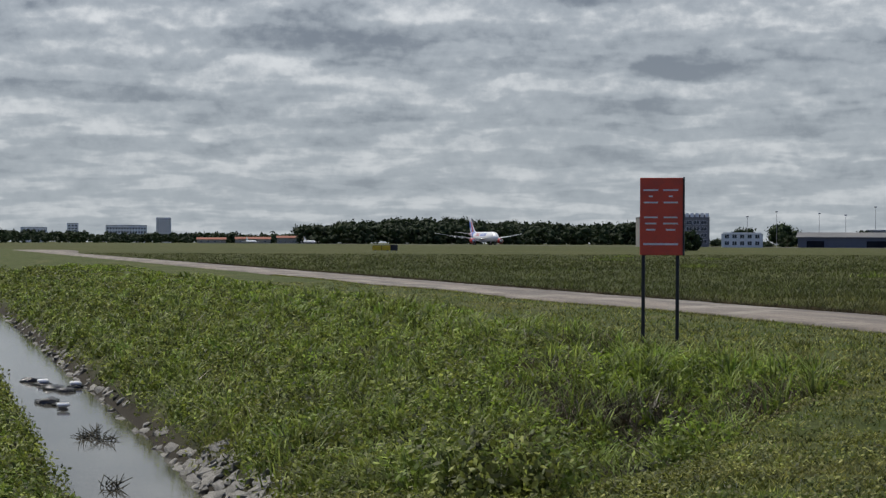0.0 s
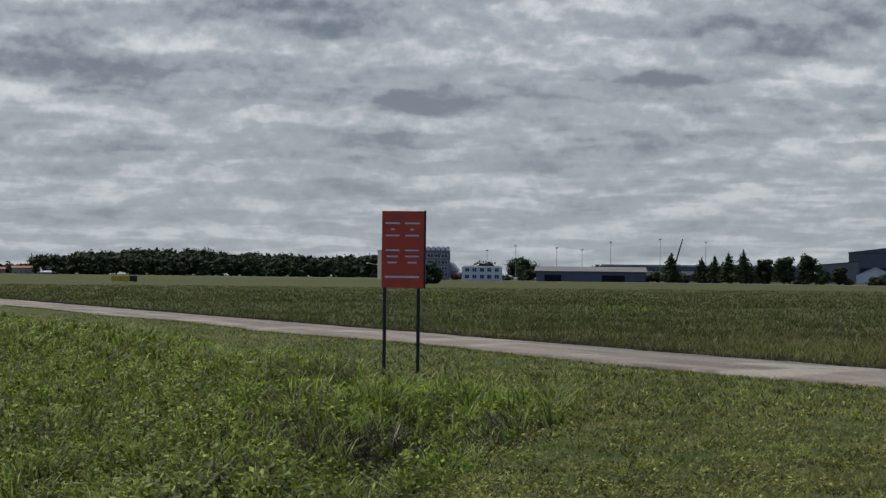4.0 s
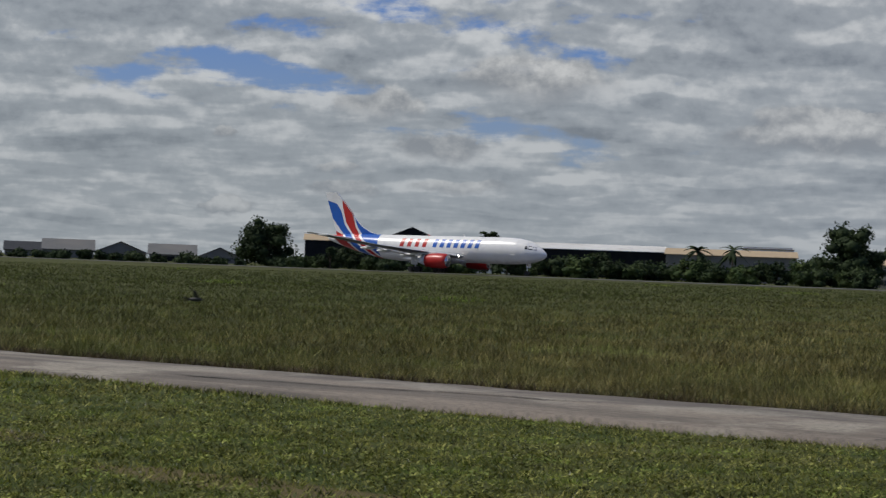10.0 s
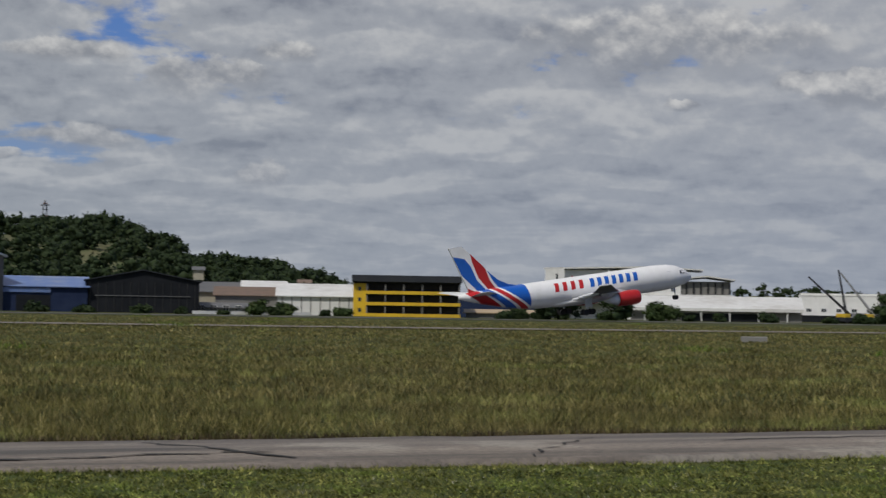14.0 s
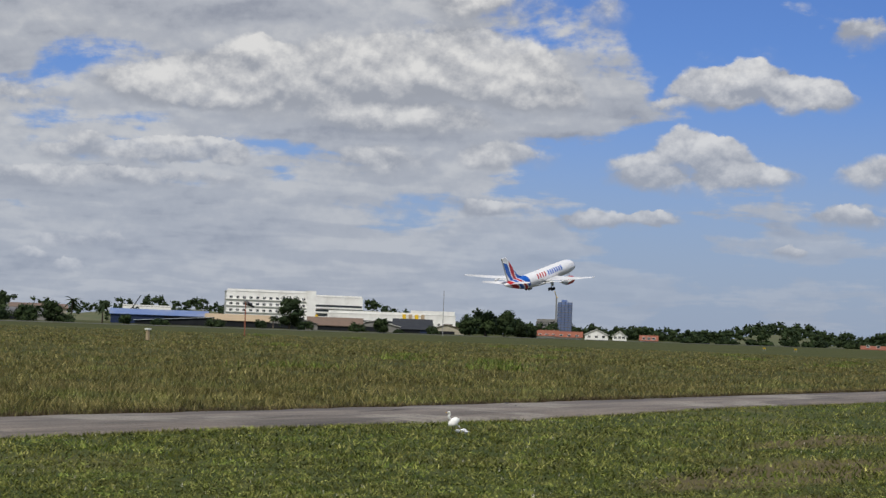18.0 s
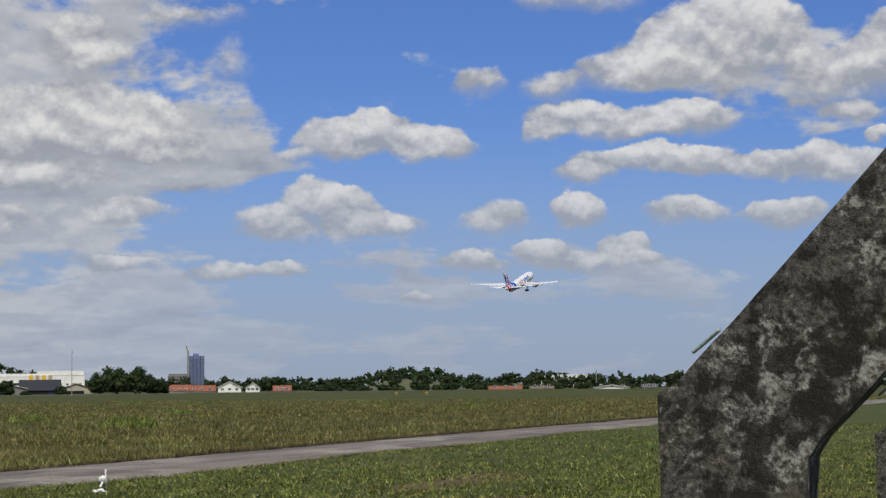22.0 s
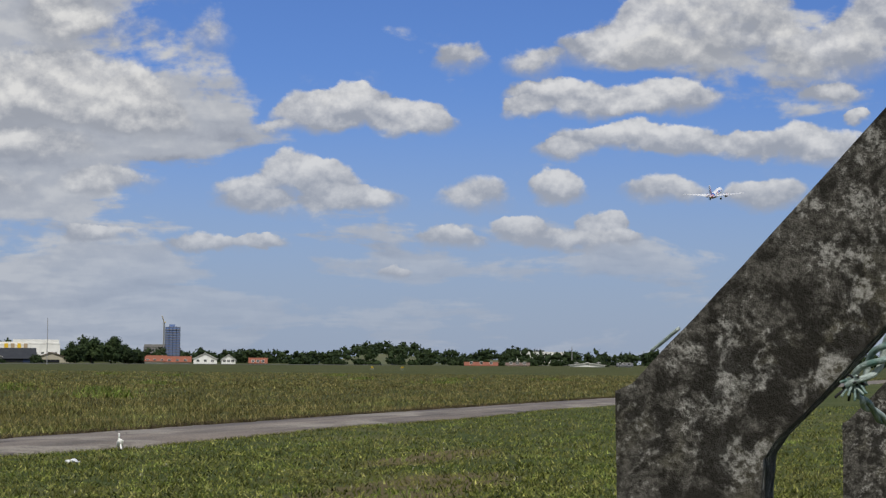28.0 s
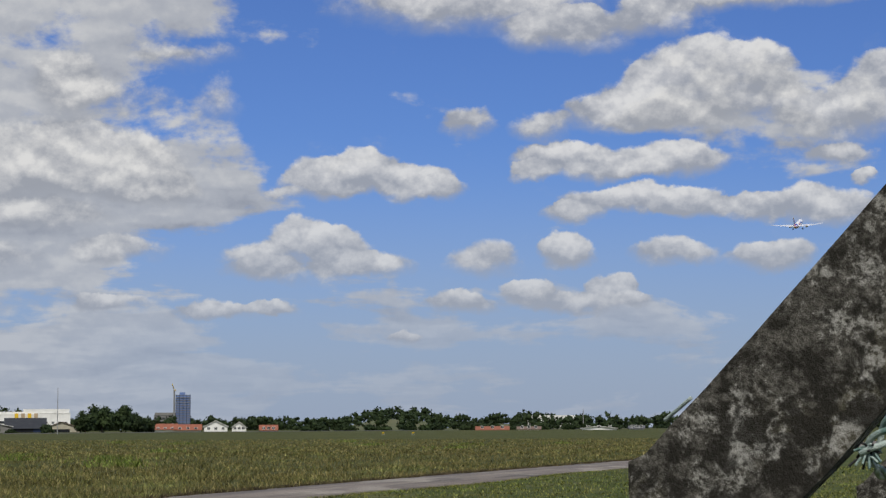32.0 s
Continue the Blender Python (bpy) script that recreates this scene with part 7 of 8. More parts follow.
def scatter(rng, count, near, far, az0, az1):
    """Places thinning out with the square of the distance."""
    r = near * (far / near) ** rng.uniform(0, 1, count)
    a = np.radians(rng.uniform(az0, az1, count))
    return r * np.sin(a), r * np.cos(a)


def weed_zone(x, y):
    """Where the mown lawn gives way to weeds: the drain's banks."""
    crest = 10.2 + 2.2 * ramp01(-x, 22, 42) + 0.5 * np.sin(x * 0.21) + 0.4 * np.sin(x * 0.57)
    edge = -11.3 - 1.18 * (np.clip(y, 0, 20) - 3.6) + 0.4 * np.sin(y * 2.1)
    return (x < edge) & (y < crest) & (y > 3.55)


def make_grass():
    rng = np.random.default_rng(21)
    # mown lawn
    x, y = scatter(rng, 150000, 10.0, 75.0, -80, 88)
    keep = (y < ROAD_NEAR + road_bow(x) - 0.05) & (y > 1.5) & ~weed_zone(x, y) & ~((x < -12) & (y < 4.5))
    keep &= rng.uniform(size=len(x)) > 0.65 * np.sqrt(bare(x, y)) * (0.55 + 0.45 * np.sin(3.1 * x + 2 * np.sin(2.3 * y)))
    x, y = x[keep], y[keep]
    r = np.hypot(x, y)
    near = r < 22
    lawn = grass_material("lawn_blades", [(0.022, 0.034, 0.008), (0.105, 0.130, 0.022), (0.215, 0.232, 0.046), (0.410, 0.390, 0.125)], dry=(0.22, 0.18, 0.075), dry_amount=0.40)
    v1, f1 = blades(rng, x[near], y[near], 6, 0.055, 0.020, 1.3, 0.05)
    v2, f2 = blades(rng, x[~near], y[~near], 4, 0.075, 0.034, 1.1, 0.10)
    tagged(bulk("lawn_grass", np.concatenate([v1, v2]), np.concatenate([f1, f2 + len(v1)]), lawn), "short mown green lawn grass", "grass", kind="stuff")
    # tiny pale flower heads and bits of straw in the lawn
    x, y = scatter(rng, 2600, 11.0, 40.0, -75, 80)
    keep = (y < ROAD_NEAR) & (y > 2.5) & ~weed_zone(x, y)
    pale = surface("pale_petal", (0.62, 0.60, 0.50), 0.8, scale=3.0, amount=0.3)
    v, f = blades(rng, x[keep], y[keep], 2, 0.050, 0.014, 0.3, 0.012)
    tagged(bulk("lawn_flowers", v, f, pale), "tiny pale flower heads in the lawn", "flowers", kind="stuff")
    # tall grass of the airfield beyond the road
    x, y = scatter(rng, 225000, 21.0, 260.0, -89, 88)
    keep = y > ROAD_FAR + road_bow(x) + 0.12 + 6.0 * ramp01(-x, 235, 330)
    x, y = x[keep], y[keep]
    r = np.hypot(x, y)
    tall = grass_material("field_blades", [(0.062, 0.066, 0.015), (0.128, 0.120, 0.031), (0.210, 0.182, 0.060), (0.36, 0.305, 0.125)], through_light=0.3, patch=0.11, clump=2.2, greener=(0.054, 0.077, 0.016), dry=(0.25, 0.20, 0.085), dry_amount=0.45)
    vs, fs, base = [], [], 0
    for lo, hi, per, h, w in ((0, 32, 5, 0.20, 0.015), (32, 55, 4, 0.19, 0.028), (55, 110, 4, 0.17, 0.042), (110, 300, 4, 0.16, 0.09)):
        pick = (r >= lo) & (r < hi)
        v, f = blades(rng, x[pick], y[pick], per, h, w, 0.9, 0.06 + 0.003 * lo)
        vs.append(v), fs.append(f + base)
        base += len(v)
    tagged(bulk("field_grass", np.concatenate(vs), np.concatenate(fs), tall), "tall yellowish-green airfield grass with seed heads", "grass", kind="stuff")
    # brown dry fringe along the road's far edge, thin green one along the near edge
    xs = rng.uniform(-140, 110, 26000)
    dry = grass_material("dry_fringe_blades", [(0.055, 0.040, 0.022), (0.090, 0.062, 0.032), (0.12, 0.095, 0.045)], through_light=0.15, dry=(0.06, 0.045, 0.03))
    v, f = blades(rng, xs, ROAD_FAR + road_bow(xs) + 0.05 + np.abs(rng.normal(0, 0.22, len(xs))), 3, 0.13, 0.022, 0.8, 0.04)
    tagged(bulk("dry_fringe", v, f, dry), "dry brown grass along the road edge", "grass", kind="stuff")
    xs = rng.uniform(-90, 80, 9000)
    v, f = blades(rng, xs, ROAD_NEAR + road_bow(xs) - 0.02 - np.abs(rng.normal(0, 0.16, len(xs))), 4, 0.07, 0.014, 0.8, 0.03)
    tagged(bulk("verge_grass", v, f, lawn), "longer green grass along the road edge", "grass", kind="stuff")
    # taller dark tufts here and there in the field
    vs, fs, base = [], [], 0
    for i in range(60):
        d, a = rng.uniform(60, 260), rng.uniform(-70, 75)
        c = spot(a, d)
        if c.y < 40:
            continue
        n = 26
        v, f = blades(rng, c.x + rng.normal(0, 0.9, n), c.y + rng.normal(0, 0.9, n), 5, 0.32, 0.09, 1.0, 0.4)
        vs.append(v), fs.append(f + base)
        base += len(v)
    weedy = grass_material("weed_blades", [(0.08, 0.12, 0.020), (0.16, 0.22, 0.035), (0.28, 0.33, 0.075)], patch=0.3)
    tagged(bulk("field_tufts", np.concatenate(vs), np.concatenate(fs), weedy), "darker taller weed tufts in the field", "grass", kind="stuff")
    return weedy


TANGLE = [(-19.5, 7.2, 2.6, 0.8), (-16.0, 5.7, 1.5, 0.7), (-18.0, 8.3, 1.6, 0.6), (-15.0, 4.6, 1.2, 0.5), (-22.5, 8.2, 1.6, 0.5), (-29.0, 6.8, 1.8, 0.6), (-26.5, 10.0, 1.4, 0.4), (-37.0, 7.0, 2.0, 0.6), (-23.0, 5.2, 1.4, 0.5)]


def tangle(x, y):
    """Hollows of dead brown stems among the weeds, 0 to 1."""
    worn = np.zeros_like(x)
    for cx, cy, rx, ry in TANGLE:
        worn = np.maximum(worn, 1.2 - ((x - cx) / rx) ** 2 - ((y - cy) / ry) ** 2 + 0.35 * np.sin(2.9 * x + 1.7 * np.sin(3.3 * y)))
    line = (x + 12.5 + 1.18 * (y - 3.6) + 0.4 * np.sin(y * 3.1)) / 0.85
    worn = np.maximum(worn, (1.25 - line ** 2 + 0.3 * np.sin(2.9 * x + 1.7 * np.sin(3.3 * y))) * ((y > 4.4) & (y < 9.8)))
    return np.clip(worn, 0, 1)


def leaf_quads(rng, px, py, per, size, spread, tall):
    """Flat little leaves lying at all angles round each place."""
    k = len(px) * per
    cx, cy = np.repeat(px, per) + rng.normal(0, spread, k), np.repeat(py, per) + rng.normal(0, spread, k)
    c = np.stack([cx, cy, ground_z(cx, cy) + rng.uniform(0.2, 1.0, k) * tall], -1)
    a, tilt, s = rng.uniform(0, 2 * math.pi, k), rng.uniform(-0.7, 0.7, k), size * rng.uniform(0.5, 1.4, k)
    u = np.stack([np.cos(a) * np.cos(tilt), np.sin(a) * np.cos(tilt), np.sin(tilt)], -1) * s[:, None]
    w = np.stack([-np.sin(a) * 0.6, np.cos(a) * 0.6, rng.uniform(-0.3, 0.3, k)], -1) * s[:, None]
    return np.stack([c - u, c + w, c + u, c - w], 1).reshape(-1, 3), np.arange(4 * k).reshape(-1, 4)


def make_weeds(weedy):
    rng = np.random.default_rng(31)
    x, y = scatter(rng, 46000, 11.5, 110.0, -89.5, -45)
    keep = weed_zone(x, y)
    x, y = x[keep], y[keep]
    keep = rng.uniform(size=len(x)) > 1.05 * tangle(x, y)
    x, y = x[keep], y[keep]
    r = np.hypot(x, y)
    # near bank of the drain
    x2, y2 = rng.uniform(-60, -15, 6500), 1.68 - np.abs(rng.normal(0, 0.75, 6500))
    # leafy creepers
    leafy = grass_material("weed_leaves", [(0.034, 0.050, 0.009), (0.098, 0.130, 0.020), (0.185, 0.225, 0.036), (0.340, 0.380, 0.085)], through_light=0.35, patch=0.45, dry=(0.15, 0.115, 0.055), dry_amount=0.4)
    crest_leafy = grass_material("crest_leaves", [(0.070, 0.105, 0.013), (0.165, 0.240, 0.024), (0.240, 0.330, 0.038), (0.330, 0.410, 0.075)], through_light=0.4, patch=0.4, dry=(0.15, 0.125, 0.055), dry_amount=0.3)
    vs, fs, base = [], [], 0
    for (px, py, per, size, tall) in ((x[r < 30], y[r < 30], 6, 0.034, 0.20), (x[r >= 30], y[r >= 30], 5, 0.060, 0.22), (x2, y2, 8, 0.034, 0.22)):
        k = len(px) * per
        hump = 0.35 + 0.4 * np.sin(px * 1.3 + 2 * np.sin(py * 1.1)) * np.sin(py * 1.9 + px * 0.4) + 0.25 * np.sin(px * 3.1 + 1.5 * np.sin(py * 2.3)) * np.sin(py * 3.7)
        hump = np.maximum(hump, 0.03)
        cx, cy = np.repeat(px, per) + rng.normal(0, 0.11, k), np.repeat(py, per) + rng.normal(0, 0.11, k)
        cz = ground_z(cx, cy) + np.repeat(hump, per) * tall * rng.uniform(0.2, 1.2, k)
        a = rng.uniform(0, 2 * math.pi, k)
        tilt = rng.uniform(-0.9, 0.9, k)
        s = size * rng.uniform(0.5, 1.4, k)
        ux, uy, uz = np.cos(a) * np.cos(tilt), np.sin(a) * np.cos(tilt), np.sin(tilt)
        wx, wy = -np.sin(a) * 0.55, np.cos(a) * 0.55
        c = np.stack([cx, cy, cz], -1)
        u, w = np.stack([ux, uy, uz], -1) * s[:, None], np.stack([wx, wy, rng.uniform(-0.3, 0.3, k)], -1) * s[:, None]
        v = np.stack([c - u, c + w, c + u, c - w], 1).reshape(-1, 3)
        vs.append(v), fs.append(np.arange(len(v)).reshape(-1, 4) + base)
        base += len(v)
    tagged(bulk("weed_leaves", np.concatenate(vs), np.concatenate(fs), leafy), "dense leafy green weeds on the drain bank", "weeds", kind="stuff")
    # rounded clumps of small leaves, with shade between them
    qx, qy = scatter(rng, 10500, 12.0, 130.0, -89.5, -45)
    keep = weed_zone(qx, qy) & (rng.uniform(size=len(qx)) > 1.1 * tangle(qx, qy))
    qx, qy = qx[keep], qy[keep]
    qx, qy = np.concatenate([qx, rng.uniform(-60, -15, 420)]), np.concatenate([qy, 1.55 - np.abs(rng.normal(0, 0.6, 420))])
    far = np.maximum(1.0, np.hypot(qx, qy) / 28.0)
    wide, tall, per = rng.uniform(0.16, 0.46, len(qx)) * far ** 0.6, rng.uniform(0.12, 0.55, len(qx)) * (1 - 0.6 * ramp01(qy, 7.0, 9.5)), 90
    k = len(qx) * per
    way = rng.normal(size=(k, 3))
    way[:, 2] = np.abs(way[:, 2])
    way /= np.linalg.norm(way, axis=1, keepdims=True)
    way *= rng.uniform(0.75, 1.1, (k, 1))
    c = np.stack([np.repeat(qx, per), np.repeat(qy, per), np.zeros(k)], -1) + way * np.stack([np.repeat(wide, per)] * 2 + [np.repeat(tall, per)], -1)
    c[:, 2] += ground_z(c[:, 0], c[:, 1]) - 0.02
    side = np.cross(way, rng.normal(size=(k, 3)))
    side /= np.linalg.norm(side, axis=1, keepdims=True) + 1e-6
    tip = np.cross(way + 0.5 * rng.normal(size=(k, 3)), side)
    tip /= np.linalg.norm(tip, axis=1, keepdims=True) + 1e-6
    s = 0.030 * np.repeat(far ** 0.75, per)[:, None] * rng.uniform(0.5, 1.5, (k, 1))
    v = np.stack([c - tip * s, c + side * s * 0.5, c + tip * s, c - side * s * 0.5], 1).reshape(-1, 3)
    # brighter green towards the crest, darker olive lower on the bank
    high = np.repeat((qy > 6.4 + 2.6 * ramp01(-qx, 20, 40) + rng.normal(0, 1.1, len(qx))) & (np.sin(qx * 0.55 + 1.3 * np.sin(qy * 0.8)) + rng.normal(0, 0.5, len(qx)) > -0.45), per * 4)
    for name, pick, m, label in (("weed_clumps", ~high, leafy, "rounded clumps of darker small-leaved weeds, mostly lower on the bank"), ("fresh_clumps", high, crest_leafy, "rounded clumps of brighter green weeds towards the crest")):
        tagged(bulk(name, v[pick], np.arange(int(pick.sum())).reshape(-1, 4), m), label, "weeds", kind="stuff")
    # arching grass blades in tussocks
    vs, fs, base = [], [], 0
    tx, ty = scatter(rng, 3600, 12.0, 90.0, -89, -48)
    keep = weed_zone(tx, ty)
    tx, ty = tx[keep], ty[keep]
    wide = np.hypot(tx, ty) / 22.0
    per = 16
    k = len(tx) * per
    ox, oy = np.repeat(tx, per) + rng.normal(0, 0.07, k), np.repeat(ty, per) + rng.normal(0, 0.07, k)
    oz = ground_z(ox, oy)
    a, h, l = rng.uniform(0, 6.283, k), rng.uniform(0.12, 0.46, k), rng.uniform(0.14, 0.55, k)
    w = 0.013 * np.maximum(1, np.repeat(wide, per))
    sx, sy = -np.sin(a) * w, np.cos(a) * w
    rows = []
    for t in (0.0, 0.4, 0.75, 1.0):
        px, py = ox + np.cos(a) * l * t ** 1.5, oy + np.sin(a) * l * t ** 1.5
        pz = oz + h * (1.7 * t - 0.85 * t * t)
        g = 1.0 - 0.85 * t
        rows.append((np.stack([px - sx * g, py - sy * g, pz], -1), np.stack([px + sx * g, py + sy * g, pz], -1)))
    v = np.stack([p for row in rows for p in row], 1).reshape(-1, 3)
    i = (np.arange(k) * 8)[:, None]
    f = np.concatenate([i + np.array([[0, 1, 3, 2]]), i + np.array([[2, 3, 5, 4]]), i + np.array([[4, 5, 7, 6]])])
    tagged(bulk("weed_tussocks", v, f, weedy), "arching green grass tussocks on the drain bank", "weeds", kind="stuff")
    # pale dead leaves and seed plumes
    px, py = scatter(rng, 1100, 12.0, 60.0, -88, -50)
    keep = weed_zone(px, py)
    straw = surface("dead_leaf", (0.42, 0.38, 0.27), 0.85, tint=(0.30, 0.26, 0.18), scale=5.0, amount=0.6)
    v, f = blades(rng, px[keep], py[keep], 2, 0.20, 0.022, 1.7, 0.02, lift=0.08)
    tagged(bulk("dead_leaves", v, f, straw), "pale dead leaf blades among the weeds", "weeds", kind="stuff")


def make_ground_leaves():
    """Broad-leaved creepers in clumps all over the mown lawn, and dead stems in the hollows of the bank."""
    rng = np.random.default_rng(77)
    x, y = scatter(rng, 52000, 10.5, 34.0, -80, 86)
    clumps = np.sin(1.9 * x + 1.3 * np.sin(2.7 * y)) * np.sin(2.6 * y + 1.1 * np.sin(1.7 * x)) + 0.5 * np.sin(5.1 * x + 2 * np.sin(4.3 * y))
    keep = (y < ROAD_NEAR - 0.2) & (y > 2.0) & ~weed_zone(x, y) & ~((x < -12) & (y < 4.5)) & (clumps + rng.normal(0, 0.45, len(x)) > -0.1) & (bare(x, y) < 0.5)
    x, y = x[keep], y[keep]
    m = grass_material("creeper_leaves", [(0.032, 0.044, 0.009), (0.104, 0.124, 0.022), (0.185, 0.205, 0.040), (0.310, 0.310, 0.090)], through_light=0.3, patch=0.4, clump=6.0, dry=(0.20, 0.16, 0.07), dry_amount=0.3)
    v, f = leaf_quads(rng, x, y, 8, 0.018, 0.07, 0.07)
    tagged(bulk("lawn_creepers", v, f, m), "low broad-leaved creepers in the lawn", "weeds", kind="stuff")
    x, y = scatter(rng, 30000, 12.0, 60.0, -89, -48)
    keep = weed_zone(x, y) & (tangle(x, y) > 0.35)
    # dead stems, their browns darkened to carry the hollows' shade as well
    stems = grass_material("dead_stems", [(0.030, 0.022, 0.014), (0.075, 0.055, 0.034), (0.15, 0.12, 0.075)], through_light=0.1, dry=(0.05, 0.037, 0.024))
    v, f = blades(rng, x[keep], y[keep], 6, 0.26, 0.020, 1.6, 0.14)
    tagged(bulk("dead_stems", v, f, stems), "tangled dead brown stems on the bank, darkened for shaded hollows", "weeds", kind="stuff")


WEEDY = make_grass()
make_weeds(WEEDY)
make_ground_leaves()


# ---- red notice board by the road ----
def make_notice_board():
    red = surface("notice_red", (0.62, 0.068, 0.028), 0.5, tint=(0.48, 0.050, 0.024), scale=3.0, amount=0.5, grime=(0.40, 0.07, 0.04), grime_scale=6.0, grime_amount=0.35)
    letter = surface("notice_white", (0.72, 0.68, 0.64), 0.6, scale=9.0, amount=0.4)
    a, b = Vector((-27.6, 11.5, 0)), Vector((-26.65, 11.68, 0))
    turn = math.degrees(math.atan2((b - a).y, (b - a).x))
    mid = (a + b) / 2
    t = thing("notice_board", Matrix.Translation((mid.x, mid.y, 0)) @ pose(0, 0, 0, 0, 0, 66.9 - 4), "red notice board with pale lettering on two black posts", "sign")
    for x in (-0.29, 0.26):
        part("post", box(x - 0.028, x + 0.028, -0.028, 0.028, -0.3, 2.70, 0.004), BLACK_STEEL, t)
    part("panel", box(-0.345, 0.345, -0.050, -0.031, 1.47, 2.72, 0.004), red, t)
    part("edge_strip", box(0.346, 0.372, -0.055, 0.03, 1.47, 2.73), BLACK_STEEL, t)
    rows = [(2.52, 0.24), (2.42, 0.06), (2.32, 0.23), (2.08, 0.22), (1.98, 0.18), (1.88, 0.15)]
    for k, (z, w) in enumerate(rows):
        for cx in (-0.17, 0.15):
            ww = w * (1.0 if cx < 0 or k != 4 else 1.3)
            part("text_bar", box(cx - ww / 2, cx + ww / 2, -0.056, -0.0505, z - 0.013, z + 0.013), letter, t)
    part("text_bar", box(-0.29, 0.27, -0.056, -0.0505, 1.63, 1.662), letter, t)


make_notice_board()

# ---- the fence by which the camera stands ----
def concrete():
    """Old cast concrete: dark lichen and algae in clots, pale worn skin, fine pits."""
    m = bpy.data.materials.new("weathered_concrete")
    m.use_nodes = True
    n = Nodes(m.node_tree)
    place = n.add("ShaderNodeTexCoord").outputs["Object"]
    clot = n.noise(place, 42.0, 7.0, 0.66, 0.4)
    wide = n.noise(place, 11.0, 5.0, 0.62)
    patchy = n.noise(place, 17.0, 4.0, 0.6, 0.6)
    grain = n.noise(place, 150.0, 6.0, 0.75)
    base = n.mix(n.step(grain, 0.34, 0.66), (0.026, 0.024, 0.021, 1), (0.135, 0.127, 0.112, 1))
    olive = n.step(n.noise(place, 8.0, 4.0, 0.6), 0.5, 0.64)
    base = n.mix(n.math("MULTIPLY", olive, 0.5), base, (0.075, 0.068, 0.040, 1))
    pale = n.step(n.math("MULTIPLY_ADD", patchy, 1.1, n.math("MULTIPLY_ADD", grain, 0.75, n.noise(place, 95.0, 8.0, 0.78, 0.5))), 1.44, 1.66)
    base = n.mix(n.math("MULTIPLY", pale, 0.8), base, (0.40, 0.39, 0.365, 1))
    dark = n.step(n.math("MULTIPLY_ADD", wide, 0.8, clot), 0.86, 0.99)
    base = n.mix(n.math("MULTIPLY", dark, 0.92), base, (0.020, 0.018, 0.015, 1))
    b = n.add("ShaderNodeBsdfPrincipled", in_Base_Color=base, in_Roughness=0.95)
    b.inputs["Specular IOR Level"].default_value = 0.2
    relief = n.add("ShaderNodeBump", in_Strength=0.9, in_Height=n.math("MULTIPLY_ADD", clot, 1.2, grain))
    relief.inputs["Distance"].default_value = 0.004
    n.put(b.inputs["Normal"], relief.outputs[0])
    out = n.add("ShaderNodeOutputMaterial")
    n.put(out.inputs[0], b.outputs[0])
    return m


CONCRETE = concrete()
POST_DEPTH = 0.12


def fence_post(corner, label):
    """Cast post with a knee and an arm leaning out at 47 degrees. corner: top of its field-side edge. Local x: outwards, y: along the fence."""
    t = thing("fence_post", Matrix.Translation(corner) @ pose(0, 0, 0, 0, 0, -87), label, "fence post", "concrete fence posts")
    outline = [(0.003, -2.0), (0.0, -0.6), (0.0015, -0.09), (0.0, 0.0), (0.014, 0.007), (0.030, 0.024), (0.067, 0.061), (0.145, 0.147), (0.30, 0.318), (0.335, 0.352), (0.385, 0.345), (0.415, 0.305), (0.38, 0.245), (0.235, 0.068), (0.181, 0.008), (0.134, -0.040), (0.124, -0.055), (0.121, -0.085), (0.121, -0.6), (0.123, -2.0)]
    bm = prism(outline, 0, POST_DEPTH)
    bmesh.ops.triangulate(bm, faces=[f for f in bm.faces if len(f.verts) > 4])
    bmesh.ops.subdivide_edges(bm, edges=[e for e in bm.edges if e.calc_length() > 0.03 and min(v.co.z for v in e.verts) > -0.7], cuts=3, use_grid_fill=True)
    for v in bm.verts:
        v.co += Vector((noise.noise(v.co * 22), 0.6 * noise.noise(v.co * 25 + Vector((5, 0, 0))), noise.noise(v.co * 22 + Vector((0, 9, 0))))) * 0.0022
    bmesh.ops.recalc_face_normals(bm, faces=bm.faces)
    part("post_body", bm, CONCRETE, t, "lichen-stained concrete", smooth=False)
    return t


CORNER = Vector((1.5069, 0.3631, 1.6337))
post_near = fence_post(CORNER, "weathered concrete fence post with an angled arm and lichen")
post_far = fence_post(Vector((4.569, 0.533, 1.515)), "weathered concrete fence post further along the fence")
TWINE = surface("green_twine", (0.055, 0.135, 0.115), 0.5, tint=(0.40, 0.47, 0.44), scale=60.0, amount=0.85, bump=0.4, bump_scale=300.0)
TWINE_PALE = surface("pale_twine", (0.40, 0.47, 0.44), 0.5, tint=(0.16, 0.25, 0.22), scale=50.0, amount=0.6, bump=0.4, bump_scale=300.0)
WIRE = surface("barbed_wire", (0.05, 0.05, 0.05), 0.55, 0.6, scale=30.0, amount=0.5)
AXES = pose(0, 0, 0, 0, 0, -87)


def on_post(u, v, d=0.0):
    """A place on the near post: u outwards, v up from its knee, d back from its front face."""
    return CORNER + (AXES @ Vector((u, d, v)))


